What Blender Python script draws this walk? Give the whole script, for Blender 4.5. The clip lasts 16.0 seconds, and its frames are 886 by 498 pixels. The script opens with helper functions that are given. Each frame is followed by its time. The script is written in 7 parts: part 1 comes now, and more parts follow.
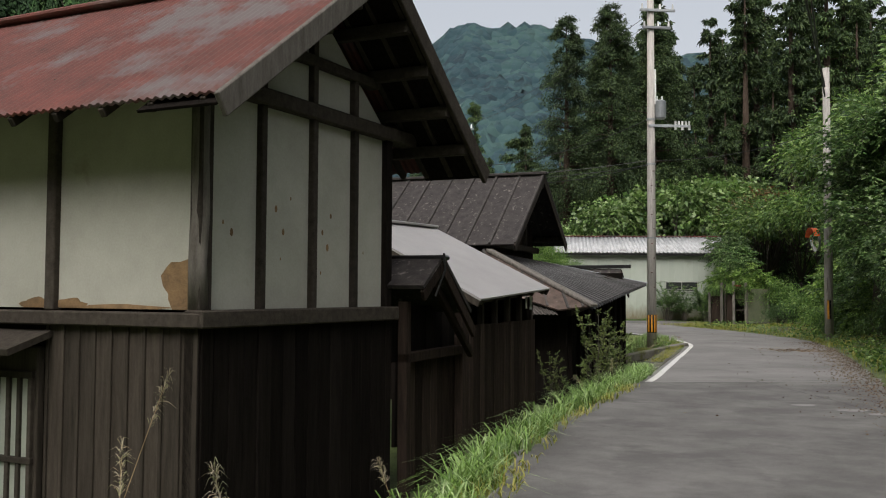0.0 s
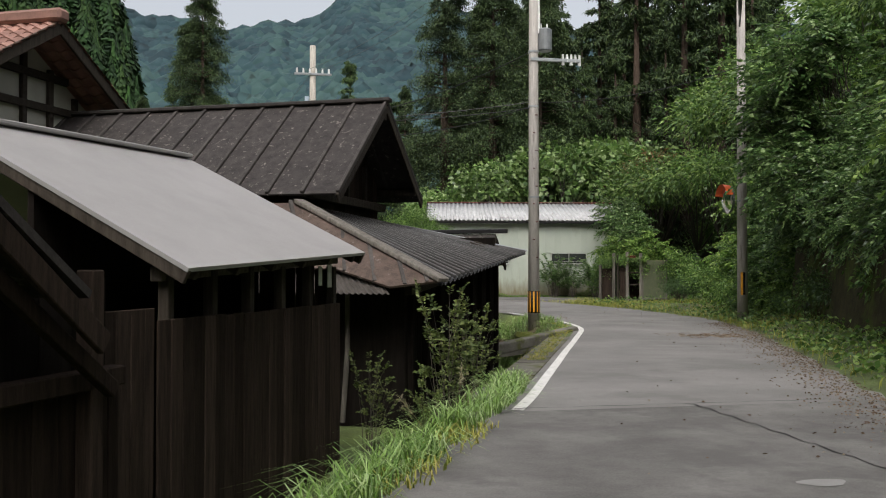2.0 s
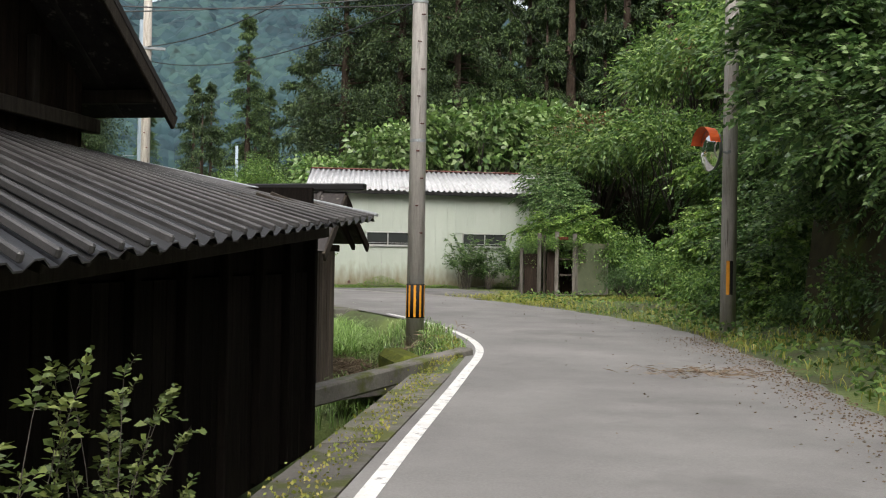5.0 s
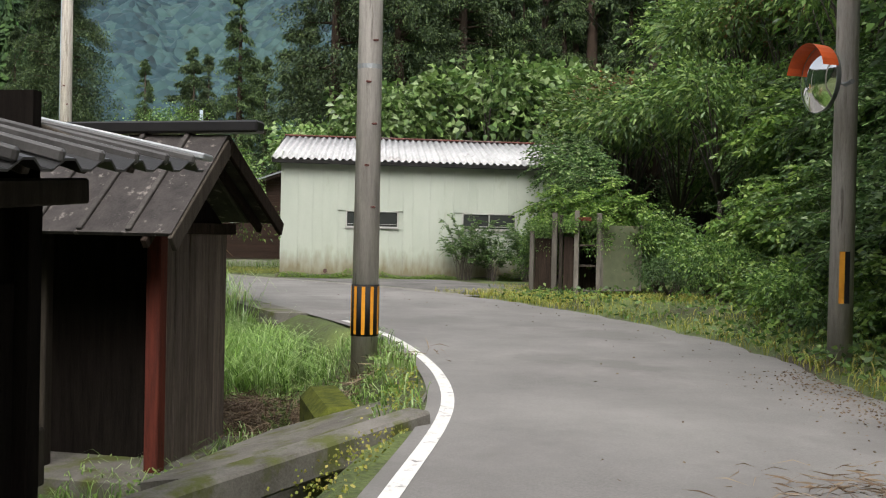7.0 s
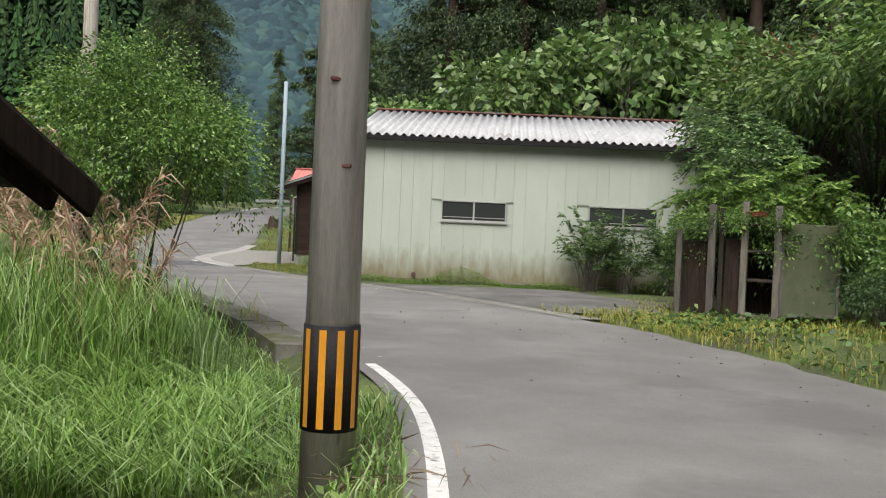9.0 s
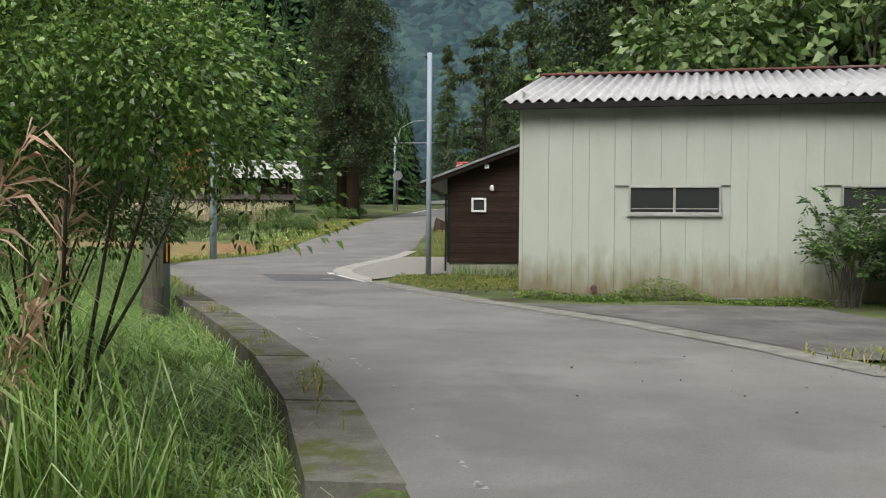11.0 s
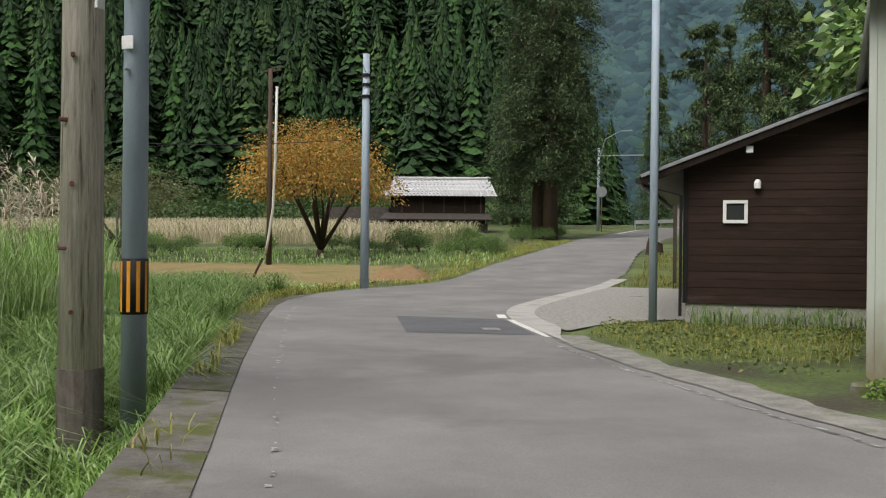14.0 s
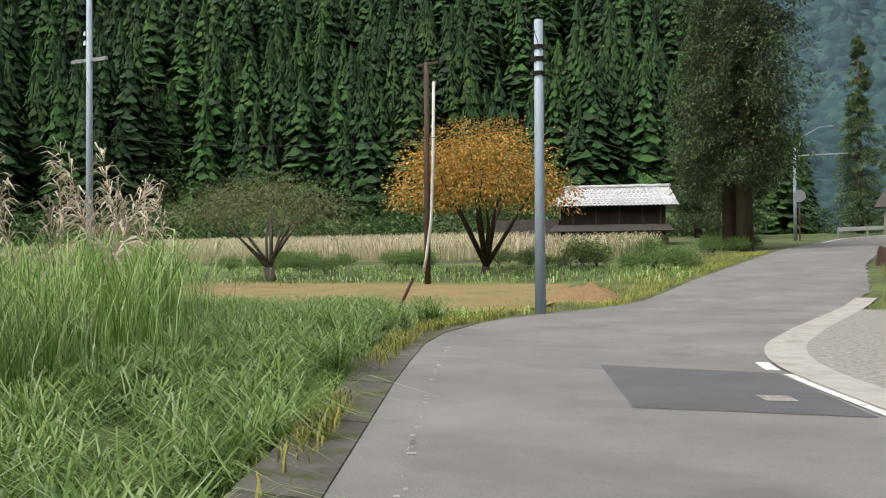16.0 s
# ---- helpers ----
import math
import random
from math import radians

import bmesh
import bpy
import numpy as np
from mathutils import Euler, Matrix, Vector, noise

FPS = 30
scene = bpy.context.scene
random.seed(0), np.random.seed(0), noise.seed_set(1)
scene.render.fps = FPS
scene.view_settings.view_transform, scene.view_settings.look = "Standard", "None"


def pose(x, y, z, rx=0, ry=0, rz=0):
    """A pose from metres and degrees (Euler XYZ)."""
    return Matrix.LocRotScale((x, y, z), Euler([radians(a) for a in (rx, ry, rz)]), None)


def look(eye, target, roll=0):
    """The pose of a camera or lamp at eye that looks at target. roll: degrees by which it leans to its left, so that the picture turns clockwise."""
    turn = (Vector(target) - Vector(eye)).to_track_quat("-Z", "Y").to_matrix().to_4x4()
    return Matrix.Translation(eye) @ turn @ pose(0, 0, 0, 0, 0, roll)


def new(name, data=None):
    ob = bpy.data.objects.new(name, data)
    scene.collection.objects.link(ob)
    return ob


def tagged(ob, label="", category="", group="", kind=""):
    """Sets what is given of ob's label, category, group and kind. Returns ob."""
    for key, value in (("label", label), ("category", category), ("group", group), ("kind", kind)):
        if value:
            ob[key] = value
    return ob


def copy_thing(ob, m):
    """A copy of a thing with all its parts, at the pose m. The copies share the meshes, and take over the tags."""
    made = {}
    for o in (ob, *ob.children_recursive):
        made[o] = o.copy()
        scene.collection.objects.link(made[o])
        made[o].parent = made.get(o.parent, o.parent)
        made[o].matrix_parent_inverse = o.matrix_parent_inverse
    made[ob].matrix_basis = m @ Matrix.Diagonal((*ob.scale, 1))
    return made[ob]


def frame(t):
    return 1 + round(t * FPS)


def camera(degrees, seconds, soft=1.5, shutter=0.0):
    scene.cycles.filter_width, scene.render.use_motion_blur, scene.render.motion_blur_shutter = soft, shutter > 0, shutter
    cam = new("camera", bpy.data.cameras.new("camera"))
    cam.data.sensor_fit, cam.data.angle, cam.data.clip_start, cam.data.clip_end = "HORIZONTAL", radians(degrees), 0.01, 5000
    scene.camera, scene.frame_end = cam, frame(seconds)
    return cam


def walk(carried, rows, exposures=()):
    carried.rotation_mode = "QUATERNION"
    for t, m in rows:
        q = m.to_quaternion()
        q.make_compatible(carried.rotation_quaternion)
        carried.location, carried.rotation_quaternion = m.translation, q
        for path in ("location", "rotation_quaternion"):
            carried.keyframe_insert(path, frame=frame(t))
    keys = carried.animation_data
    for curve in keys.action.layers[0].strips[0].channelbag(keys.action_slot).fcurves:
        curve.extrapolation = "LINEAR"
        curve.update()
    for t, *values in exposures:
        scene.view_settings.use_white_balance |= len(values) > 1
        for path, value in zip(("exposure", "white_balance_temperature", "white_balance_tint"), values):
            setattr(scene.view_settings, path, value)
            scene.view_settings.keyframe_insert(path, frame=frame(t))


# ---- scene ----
cam = camera(50.0, 16.0, soft=1.1)
PATH = [
    (0.0, 0.049, 0.153, 1.231, 92.66, -0.32, -5.29),
    (0.5, 0.501, 1.573, 1.221, 92.19, -0.23, -7.21),
    (1.0, 0.972, 2.986, 1.208, 91.65, 0.56, -9.13),
    (1.5, 1.47, 4.39, 1.183, 91.32, 0.23, -10.86),
    (2.0, 1.985, 5.788, 1.155, 91.21, -0.03, -11.89),
    (2.5, 2.528, 7.175, 1.123, 91.03, -0.16, -13.41),
    (3.0, 3.087, 8.538, 1.097, 90.8, -0.23, -14.52),
    (3.5, 3.661, 9.855, 1.088, 90.88, -0.4, -15.35),
    (4.0, 4.217, 11.133, 1.089, 91.03, -0.68, -16.36),
    (6.5, 6.786, 17.327, 1.122, 89.22, -1.38, -15.29),
    (7.0, 7.295, 18.599, 1.134, 89.33, -1.24, -15.08),
    (7.5, 7.806, 19.881, 1.142, 89.25, -1.25, -14.13),
    (8.0, 8.312, 21.163, 1.141, 89.16, -1.34, -12.63),
    (8.5, 8.784, 22.443, 1.134, 89.09, -1.59, -10.3),
    (9.0, 9.175, 23.725, 1.13, 88.96, -2.51, -6.56),
    (9.5, 9.39, 25.02, 1.134, 88.71, -2.29, -1.58),
    (12.0, 9.684, 31.523, 1.182, 88.57, -0.11, 5.61),
    (12.5, 9.616, 32.82, 1.164, 89.17, -0.15, 6.97),
    (13.0, 9.394, 34.113, 1.13, 89.95, -0.54, 9.05),
    (13.5, 9.054, 35.395, 1.108, 89.89, -0.82, 12.53),
    (14.0, 8.661, 36.647, 1.101, 89.87, -0.58, 16.44),
    (14.5, 8.206, 37.86, 1.101, 90.18, -0.25, 19.33),
    (15.0, 7.706, 39.03, 1.091, 90.68, 0.6, 21.83),
    (15.5, 7.181, 40.169, 1.077, 90.82, 0.59, 24.55),
    (16.0, 6.649, 41.292, 1.079, 90.81, 0.37, 26.42),
]
EXPOSURES = [(0.0, -0.42), (1.5, -0.38), (3.5, -0.09), (6.5, 0.12), (7.5, 0.12), (9.5, -0.08), (12.0, -0.28), (13.5, -0.36), (15.0, -0.08), (16.0, 0.0)]
walk(cam, [(t, pose(x, y, z, rx, ry, rz)) for t, x, y, z, rx, ry, rz in PATH], EXPOSURES)

# ---------------------------------------------------------------- light
world = bpy.data.worlds.new("overcast_sky")
scene.world = world
world.use_nodes = True
wn = world.node_tree
sky = wn.nodes.new("ShaderNodeTexSky")
sky.sky_type = "NISHITA"
sky.sun_disc = False
sky.sun_elevation, sky.sun_rotation = radians(52), radians(200)
sky.dust_density, sky.air_density, sky.ozone_density = 6.0, 1.0, 1.0
pale = wn.nodes.new("ShaderNodeHueSaturation")
pale.inputs["Saturation"].default_value = 0.30
wn.links.new(sky.outputs[0], pale.inputs["Color"])
wn.links.new(pale.outputs[0], wn.nodes["Background"].inputs["Color"])
wn.nodes["Background"].inputs["Strength"].default_value = 0.27
sun = new("sun", bpy.data.lights.new("sun", "SUN"))
sun.data.energy, sun.data.angle, sun.data.color = 1.1, radians(35), (1.0, 0.97, 0.92)
sun.matrix_basis = look((0, 0, 60), (14, 34, 0))

# ---------------------------------------------------------------- materials
MATS = {}


def mat(name, a, b=None, rough=0.8, scale=6.0, bump=0.3, metal=0.0, stretch=(1, 1, 1), fine=60.0, stain=None, stain_scale=1.2, stain_at=0.55, vary=0.25, spec=None):
    """Two tones mixed by noise at two scales, stains, a bump and a tone of its own for every object."""
    if name in MATS:
        return MATS[name]
    m = bpy.data.materials.new(name)
    MATS[name] = m
    m.use_nodes = True
    n, l = m.node_tree.nodes, m.node_tree.links
    out = n["Principled BSDF"]
    b = b or tuple(c * 0.6 for c in a)
    tc, info = n.new("ShaderNodeTexCoord"), n.new("ShaderNodeObjectInfo")
    off = n.new("ShaderNodeVectorMath")
    off.operation = "MULTIPLY_ADD"
    l.new(info.outputs["Random"], off.inputs[0])
    off.inputs[1].default_value = (7.0, 13.0, 5.0)
    l.new(tc.outputs["Object"], off.inputs[2])
    mp = n.new("ShaderNodeMapping")
    mp.inputs["Scale"].default_value = stretch
    l.new(off.outputs[0], mp.inputs[0])

    def noise_node(sc, detail):
        t = n.new("ShaderNodeTexNoise")
        t.inputs["Scale"].default_value, t.inputs["Detail"].default_value, t.inputs["Roughness"].default_value = sc, detail, 0.65
        l.new(mp.outputs[0], t.inputs["Vector"])
        return t

    big, small = noise_node(scale, 6), noise_node(fine, 3)
    add = n.new("ShaderNodeMath")
    add.operation = "MULTIPLY_ADD"
    l.new(small.outputs["Fac"], add.inputs[0])
    add.inputs[1].default_value = 0.45
    l.new(big.outputs["Fac"], add.inputs[2])
    ramp = n.new("ShaderNodeValToRGB")
    ramp.color_ramp.elements[0].position, ramp.color_ramp.elements[1].position = 0.50, 0.92
    ramp.color_ramp.elements[0].color, ramp.color_ramp.elements[1].color = (*b, 1), (*a, 1)
    l.new(add.outputs[0], ramp.inputs[0])
    last = ramp.outputs[0]
    if stain:
        s = noise_node(stain_scale, 5)
        sr = n.new("ShaderNodeValToRGB")
        sr.color_ramp.elements[0].position, sr.color_ramp.elements[1].position = stain_at, stain_at + 0.12
        l.new(s.outputs["Fac"], sr.inputs[0])
        mx = n.new("ShaderNodeMix")
        mx.data_type = "RGBA"
        l.new(sr.outputs[0], mx.inputs["Factor"])
        l.new(last, mx.inputs["A"])
        mx.inputs["B"].default_value = (*stain, 1)
        last = mx.outputs["Result"]
    hsv = n.new("ShaderNodeHueSaturation")
    val = n.new("ShaderNodeMapRange")
    val.inputs["To Min"].default_value, val.inputs["To Max"].default_value = 1 - vary, 1 + vary
    l.new(info.outputs["Random"], val.inputs["Value"])
    l.new(val.outputs[0], hsv.inputs["Value"])
    l.new(last, hsv.inputs["Color"])
    l.new(hsv.outputs[0], out.inputs["Base Color"])
    out.inputs["Roughness"].default_value, out.inputs["Metallic"].default_value = rough, metal
    out.inputs["Specular IOR Level"].default_value = spec if spec is not None else 0.5 if rough < 0.6 else 0.15
    bp = n.new("ShaderNodeBump")
    bp.inputs["Strength"].default_value, bp.inputs["Distance"].default_value = bump, 0.01
    l.new(add.outputs[0], bp.inputs["Height"])
    l.new(bp.outputs[0], out.inputs["Normal"])
    return m


def leaf_mat(name, tones, rough=0.55, sheen=0.22):
    """Leaves and blades: a tone for every leaf, and some light let through."""
    m = bpy.data.materials.new(name)
    m.use_nodes = True
    n, l = m.node_tree.nodes, m.node_tree.links
    out = n["Principled BSDF"]
    geo, info = n.new("ShaderNodeNewGeometry"), n.new("ShaderNodeObjectInfo")
    ramp = n.new("ShaderNodeValToRGB")
    e = ramp.color_ramp.elements
    while len(e) < len(tones):
        e.new(0.5)
    for i, c in enumerate(tones):
        e[i].position, e[i].color = i / (len(tones) - 1), (*c, 1)
    l.new(geo.outputs["Random Per Island"], ramp.inputs[0])
    hsv = n.new("ShaderNodeHueSaturation")
    val = n.new("ShaderNodeMapRange")
    val.inputs["To Min"].default_value, val.inputs["To Max"].default_value = 0.75, 1.25
    l.new(info.outputs["Random"], val.inputs["Value"])
    l.new(val.outputs[0], hsv.inputs["Value"])
    l.new(ramp.outputs[0], hsv.inputs["Color"])
    l.new(hsv.outputs[0], out.inputs["Base Color"])
    out.inputs["Roughness"].default_value = rough
    tr, mix = n.new("ShaderNodeBsdfTranslucent"), n.new("ShaderNodeMixShader")
    l.new(hsv.outputs[0], tr.inputs["Color"])
    mix.inputs[0].default_value = sheen
    l.new(out.outputs[0], mix.inputs[1])
    l.new(tr.outputs[0], mix.inputs[2])
    l.new(mix.outputs[0], n["Material Output"].inputs["Surface"])
    return m


PLASTER = mat("lime_plaster", (0.43, 0.425, 0.365), (0.34, 0.335, 0.285), 0.9, 2.0, 0.25, stain=(0.27, 0.25, 0.20), stain_scale=1.5, stain_at=0.66, vary=0.05)
MUD = mat("mud_plaster", (0.24, 0.155, 0.08), (0.15, 0.10, 0.055), 0.95, 12, 0.8)
OLDWOOD = mat("weathered_wood", (0.058, 0.048, 0.038), (0.022, 0.018, 0.014), 0.85, 4, 0.6, stretch=(5, 5, 0.5), vary=0.35)
BEAM = mat("weathered_beam", (0.055, 0.046, 0.037), (0.024, 0.020, 0.016), 0.85, 5, 0.6, stretch=(3, 3, 3), vary=0.3)
GREYWOOD = mat("silver_grey_wood", (0.17, 0.155, 0.135), (0.075, 0.067, 0.058), 0.85, 4, 0.6, stretch=(4, 4, 0.6), vary=0.25)
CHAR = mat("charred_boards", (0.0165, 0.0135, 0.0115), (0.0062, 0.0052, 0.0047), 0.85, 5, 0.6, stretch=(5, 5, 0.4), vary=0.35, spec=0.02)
DARKWOOD = mat("dark_boards", (0.046, 0.033, 0.026), (0.015, 0.0115, 0.0095), 0.85, 5, 0.6, stretch=(5, 5, 0.4), vary=0.4, spec=0.04)
BROWNWOOD = mat("brown_clapboard", (0.042, 0.025, 0.018), (0.02, 0.012, 0.009), 0.7, 4, 0.5, stretch=(0.5, 5, 5), vary=0.22, stain=(0.065, 0.048, 0.038), stain_scale=2.0, stain_at=0.62)
REDWOOD = mat("red_stained_wood", (0.12, 0.028, 0.018), (0.055, 0.016, 0.012), 0.75, 5, 0.5, stretch=(4, 4, 0.5))
RUST = mat("rusty_red_roof", (0.155, 0.058, 0.048), (0.085, 0.046, 0.040), 0.75, 3, 0.7, stain=(0.135, 0.115, 0.112), stain_scale=0.9, stain_at=0.50, fine=45)
GREYROOF = mat("pale_grey_sheet", (0.32, 0.305, 0.30), (0.26, 0.25, 0.24), 0.55, 1.5, 0.15, vary=0.03)
DARKROOF = mat("dark_brown_sheet_roof", (0.058, 0.051, 0.048), (0.023, 0.0205, 0.0195), 0.66, 6, 0.6, stain=(0.19, 0.17, 0.155), stain_scale=11.0, stain_at=0.585, vary=0.08)
HIPBROWN = mat("rusty_brown_hip_sheet", (0.115, 0.083, 0.068), (0.05, 0.037, 0.031), 0.7, 7, 0.7, stain=(0.20, 0.175, 0.155), stain_scale=8.0, stain_at=0.60, vary=0.05)
SHEDWOOD = mat("weathered_brown_boards", (0.17, 0.135, 0.115), (0.065, 0.05, 0.043), 0.85, 7, 0.7, stretch=(4, 4, 0.3), vary=0.35)
SEAM = mat("roof_seam", (0.078, 0.070, 0.065), (0.036, 0.032, 0.030), 0.7, 6, 0.4)
BLACKMETAL = mat("black_ribbed_metal", (0.016, 0.0155, 0.016), (0.008, 0.008, 0.008), 0.36, 4, 0.2, vary=0.05, spec=0.5)
GREYCORR = mat("dull_corrugated_iron", (0.075, 0.066, 0.06), (0.04, 0.035, 0.03), 0.62, 5, 0.4)
WHITECORR = mat("weathered_corrugated_sheet", (0.50, 0.50, 0.51), (0.33, 0.33, 0.33), 0.62, 3, 0.3, stain=(0.12, 0.10, 0.085), stain_scale=0.9, stain_at=0.62, vary=0.03)
WHITEWALL = mat("pale_green_white_cladding", (0.42, 0.455, 0.395), (0.365, 0.40, 0.34), 0.5, 1.5, 0.1, stretch=(1, 1, 0.35), vary=0.035, stain=(0.32, 0.34, 0.27), stain_scale=1.4, stain_at=0.64)
ALU = mat("aluminium_frame", (0.55, 0.55, 0.53), (0.42, 0.42, 0.40), 0.4, 5, 0.1, metal=0.6)
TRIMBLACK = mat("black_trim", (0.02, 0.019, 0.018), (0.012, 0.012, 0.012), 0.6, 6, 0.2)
TILE = mat("reddish_clay_tile", (0.36, 0.20, 0.16), (0.21, 0.125, 0.105), 0.6, 4, 0.3)
TILEGREY = mat("pale_grey_tile", (0.50, 0.50, 0.50), (0.36, 0.36, 0.36), 0.55, 3, 0.3)
ASPHALT = mat("worn_asphalt", (0.228, 0.220, 0.210), (0.138, 0.133, 0.127), 0.88, 0.5, 1.0, fine=60, vary=0.0, stain=(0.150, 0.144, 0.137), stain_scale=0.45, stain_at=0.52)
ASPHALTOLD = mat("old_rough_asphalt", (0.175, 0.168, 0.16), (0.085, 0.082, 0.078), 0.92, 1.4, 1.0, fine=70, vary=0.0, stain=(0.10, 0.097, 0.092), stain_scale=1.1, stain_at=0.52)
MENDED = mat("smooth_mended_asphalt", (0.25, 0.245, 0.235), (0.19, 0.186, 0.18), 0.85, 3, 0.4, fine=120, vary=0.0)
ASPHALTNEW = mat("fresh_asphalt_patch", (0.12, 0.121, 0.126), (0.09, 0.09, 0.095), 0.85, 2, 0.6, fine=150, vary=0.0)
PAINT = mat("worn_white_road_paint", (0.72, 0.71, 0.68), (0.50, 0.49, 0.47), 0.7, 9, 0.3, stain=(0.19, 0.185, 0.18), stain_scale=11, stain_at=0.56, vary=0.0)
PAINTOLD = mat("nearly_gone_road_paint", (0.42, 0.42, 0.40), (0.28, 0.28, 0.27), 0.75, 9, 0.3, stain=(0.125, 0.12, 0.115), stain_scale=9, stain_at=0.46, vary=0.0)
CONCRETE = mat("mossy_concrete", (0.15, 0.14, 0.125), (0.07, 0.066, 0.057), 0.9, 3, 0.6, stain=(0.070, 0.078, 0.026), stain_scale=2.6, stain_at=0.50)
CONCPALE = mat("pale_concrete", (0.33, 0.315, 0.29), (0.23, 0.22, 0.205), 0.9, 3, 0.5, stain=(0.22, 0.21, 0.17), stain_scale=1.6)
GUTTER = mat("gritty_gutter", (0.27, 0.26, 0.235), (0.14, 0.135, 0.12), 0.92, 5, 0.9, fine=45, vary=0.0, stain=(0.12, 0.125, 0.06), stain_scale=1.6, stain_at=0.60)
MOSS = mat("bright_moss", (0.115, 0.13, 0.02), (0.03, 0.038, 0.010), 0.95, 9, 1.0)
MOSSWALL = mat("mossy_retaining_wall", (0.075, 0.066, 0.03), (0.025, 0.022, 0.012), 0.95, 2.5, 0.9, stain=(0.075, 0.10, 0.02), stain_scale=1.3, stain_at=0.5)
# Black metal like the sheet; light on the rib edges is painted as grey.
RIBMETAL_LIT = mat("black_rib_painted_light", (0.066, 0.063, 0.062), (0.030, 0.029, 0.028), 0.36, 4, 0.3)
POLEMAT = mat("weathered_concrete_pole", (0.52, 0.49, 0.46), (0.32, 0.295, 0.27), 0.85, 7, 0.6, stretch=(3, 3, 0.3), stain=(0.13, 0.115, 0.10), stain_scale=4.0, stain_at=0.60, vary=0.08)
POLEOLD = mat("streaked_old_pole", (0.56, 0.52, 0.46), (0.24, 0.21, 0.18), 0.85, 8, 0.8, stretch=(4, 4, 0.22), stain=(0.10, 0.075, 0.055), stain_scale=5.0, stain_at=0.57)
POLEBLUE = mat("blue_grey_steel_pole", (0.30, 0.36, 0.42), (0.215, 0.265, 0.31), 0.55, 3, 0.15, metal=0.0, stretch=(2, 2, 0.4), vary=0.06)
GALV = mat("galvanised_steel", (0.36, 0.38, 0.39), (0.27, 0.285, 0.30), 0.45, 5, 0.15, metal=0.4)
BLACKBAND = mat("black_rubber_band", (0.02, 0.02, 0.021), (0.012, 0.012, 0.012), 0.6, 30, 0.4)
YELLOW = mat("amber_reflective_stripe", (0.62, 0.27, 0.015), (0.48, 0.20, 0.012), 0.45, 9, 0.1)
ORANGE = mat("orange_plastic", (0.60, 0.10, 0.02), (0.46, 0.075, 0.02), 0.4, 9, 0.1)
PORCELAIN = mat("white_porcelain", (0.75, 0.75, 0.74), (0.65, 0.65, 0.64), 0.25, 9, 0.05)
CABLE = mat("black_cable", (0.015, 0.015, 0.016), (0.01, 0.01, 0.01), 0.5, 9, 0.1)
BARK = mat("cedar_bark", (0.085, 0.06, 0.045), (0.04, 0.03, 0.024), 0.9, 5, 0.9, stretch=(4, 4, 0.6))
BARKGREY = mat("grey_bark", (0.12, 0.105, 0.09), (0.055, 0.048, 0.042), 0.9, 7, 0.9, stretch=(3, 3, 1))
GREENPANEL = mat("mouldy_green_panel", (0.17, 0.19, 0.115), (0.105, 0.12, 0.075), 0.8, 2.5, 0.3, stain=(0.20, 0.16, 0.12), stain_scale=2.5)
PINKTIN = mat("faded_pink_tin", (0.56, 0.21, 0.185), (0.42, 0.15, 0.13), 0.6, 4, 0.2)
GRAVEL = mat("grey_gravel", (0.36, 0.345, 0.315), (0.13, 0.126, 0.115), 0.95, 14, 1.0, fine=60, vary=0.0)
STRAW = mat("cut_straw", (0.34, 0.25, 0.14), (0.20, 0.14, 0.08), 0.9, 12, 0.5)
WHITEPIPE = mat("dirty_white_pipe", (0.62, 0.60, 0.54), (0.5, 0.48, 0.43), 0.5, 5, 0.1)
GLASS_DARK = bpy.data.materials.new("dark_window_glass")
GLASS_DARK.use_nodes = True
GLASS_DARK.node_tree.nodes["Principled BSDF"].inputs["Base Color"].default_value = (0.035, 0.038, 0.037, 1)
GLASS_DARK.node_tree.nodes["Principled BSDF"].inputs["Roughness"].default_value = 0.12
FROSTED = mat("frosted_glass", (0.33, 0.35, 0.30), (0.24, 0.26, 0.22), 0.35, 3, 0.1, vary=0.05)
MIRROR = bpy.data.materials.new("mirror_glass")
MIRROR.use_nodes = True
MIRROR.node_tree.nodes["Principled BSDF"].inputs["Metallic"].default_value = 1.0
MIRROR.node_tree.nodes["Principled BSDF"].inputs["Roughness"].default_value = 0.04
MIRROR.node_tree.nodes["Principled BSDF"].inputs["Base Color"].default_value = (0.8, 0.8, 0.8, 1)

LEAF_HILL = leaf_mat("hill_leaves", [(0.034, 0.074, 0.020), (0.078, 0.155, 0.036), (0.140, 0.245, 0.052), (0.25, 0.35, 0.095)], 0.48, 0.34)
LEAF_DEEP = leaf_mat("deep_green_leaves", [(0.032, 0.070, 0.022), (0.064, 0.128, 0.036), (0.110, 0.190, 0.054)], 0.5, 0.32)
LEAF_LIGHT = leaf_mat("light_green_leaves", [(0.083, 0.158, 0.024), (0.135, 0.240, 0.038), (0.225, 0.330, 0.047)])
LEAF_BIG = leaf_mat("big_pale_leaves", [(0.035, 0.080, 0.020), (0.100, 0.190, 0.040), (0.20, 0.31, 0.085), (0.33, 0.43, 0.20)], 0.4)
LEAF_WEED = leaf_mat("dull_weed_leaves", [(0.050, 0.078, 0.020), (0.098, 0.135, 0.033), (0.175, 0.205, 0.055)])
LEAF_RED = leaf_mat("reddening_leaves", [(0.070, 0.105, 0.028), (0.140, 0.105, 0.035), (0.280, 0.105, 0.050)])
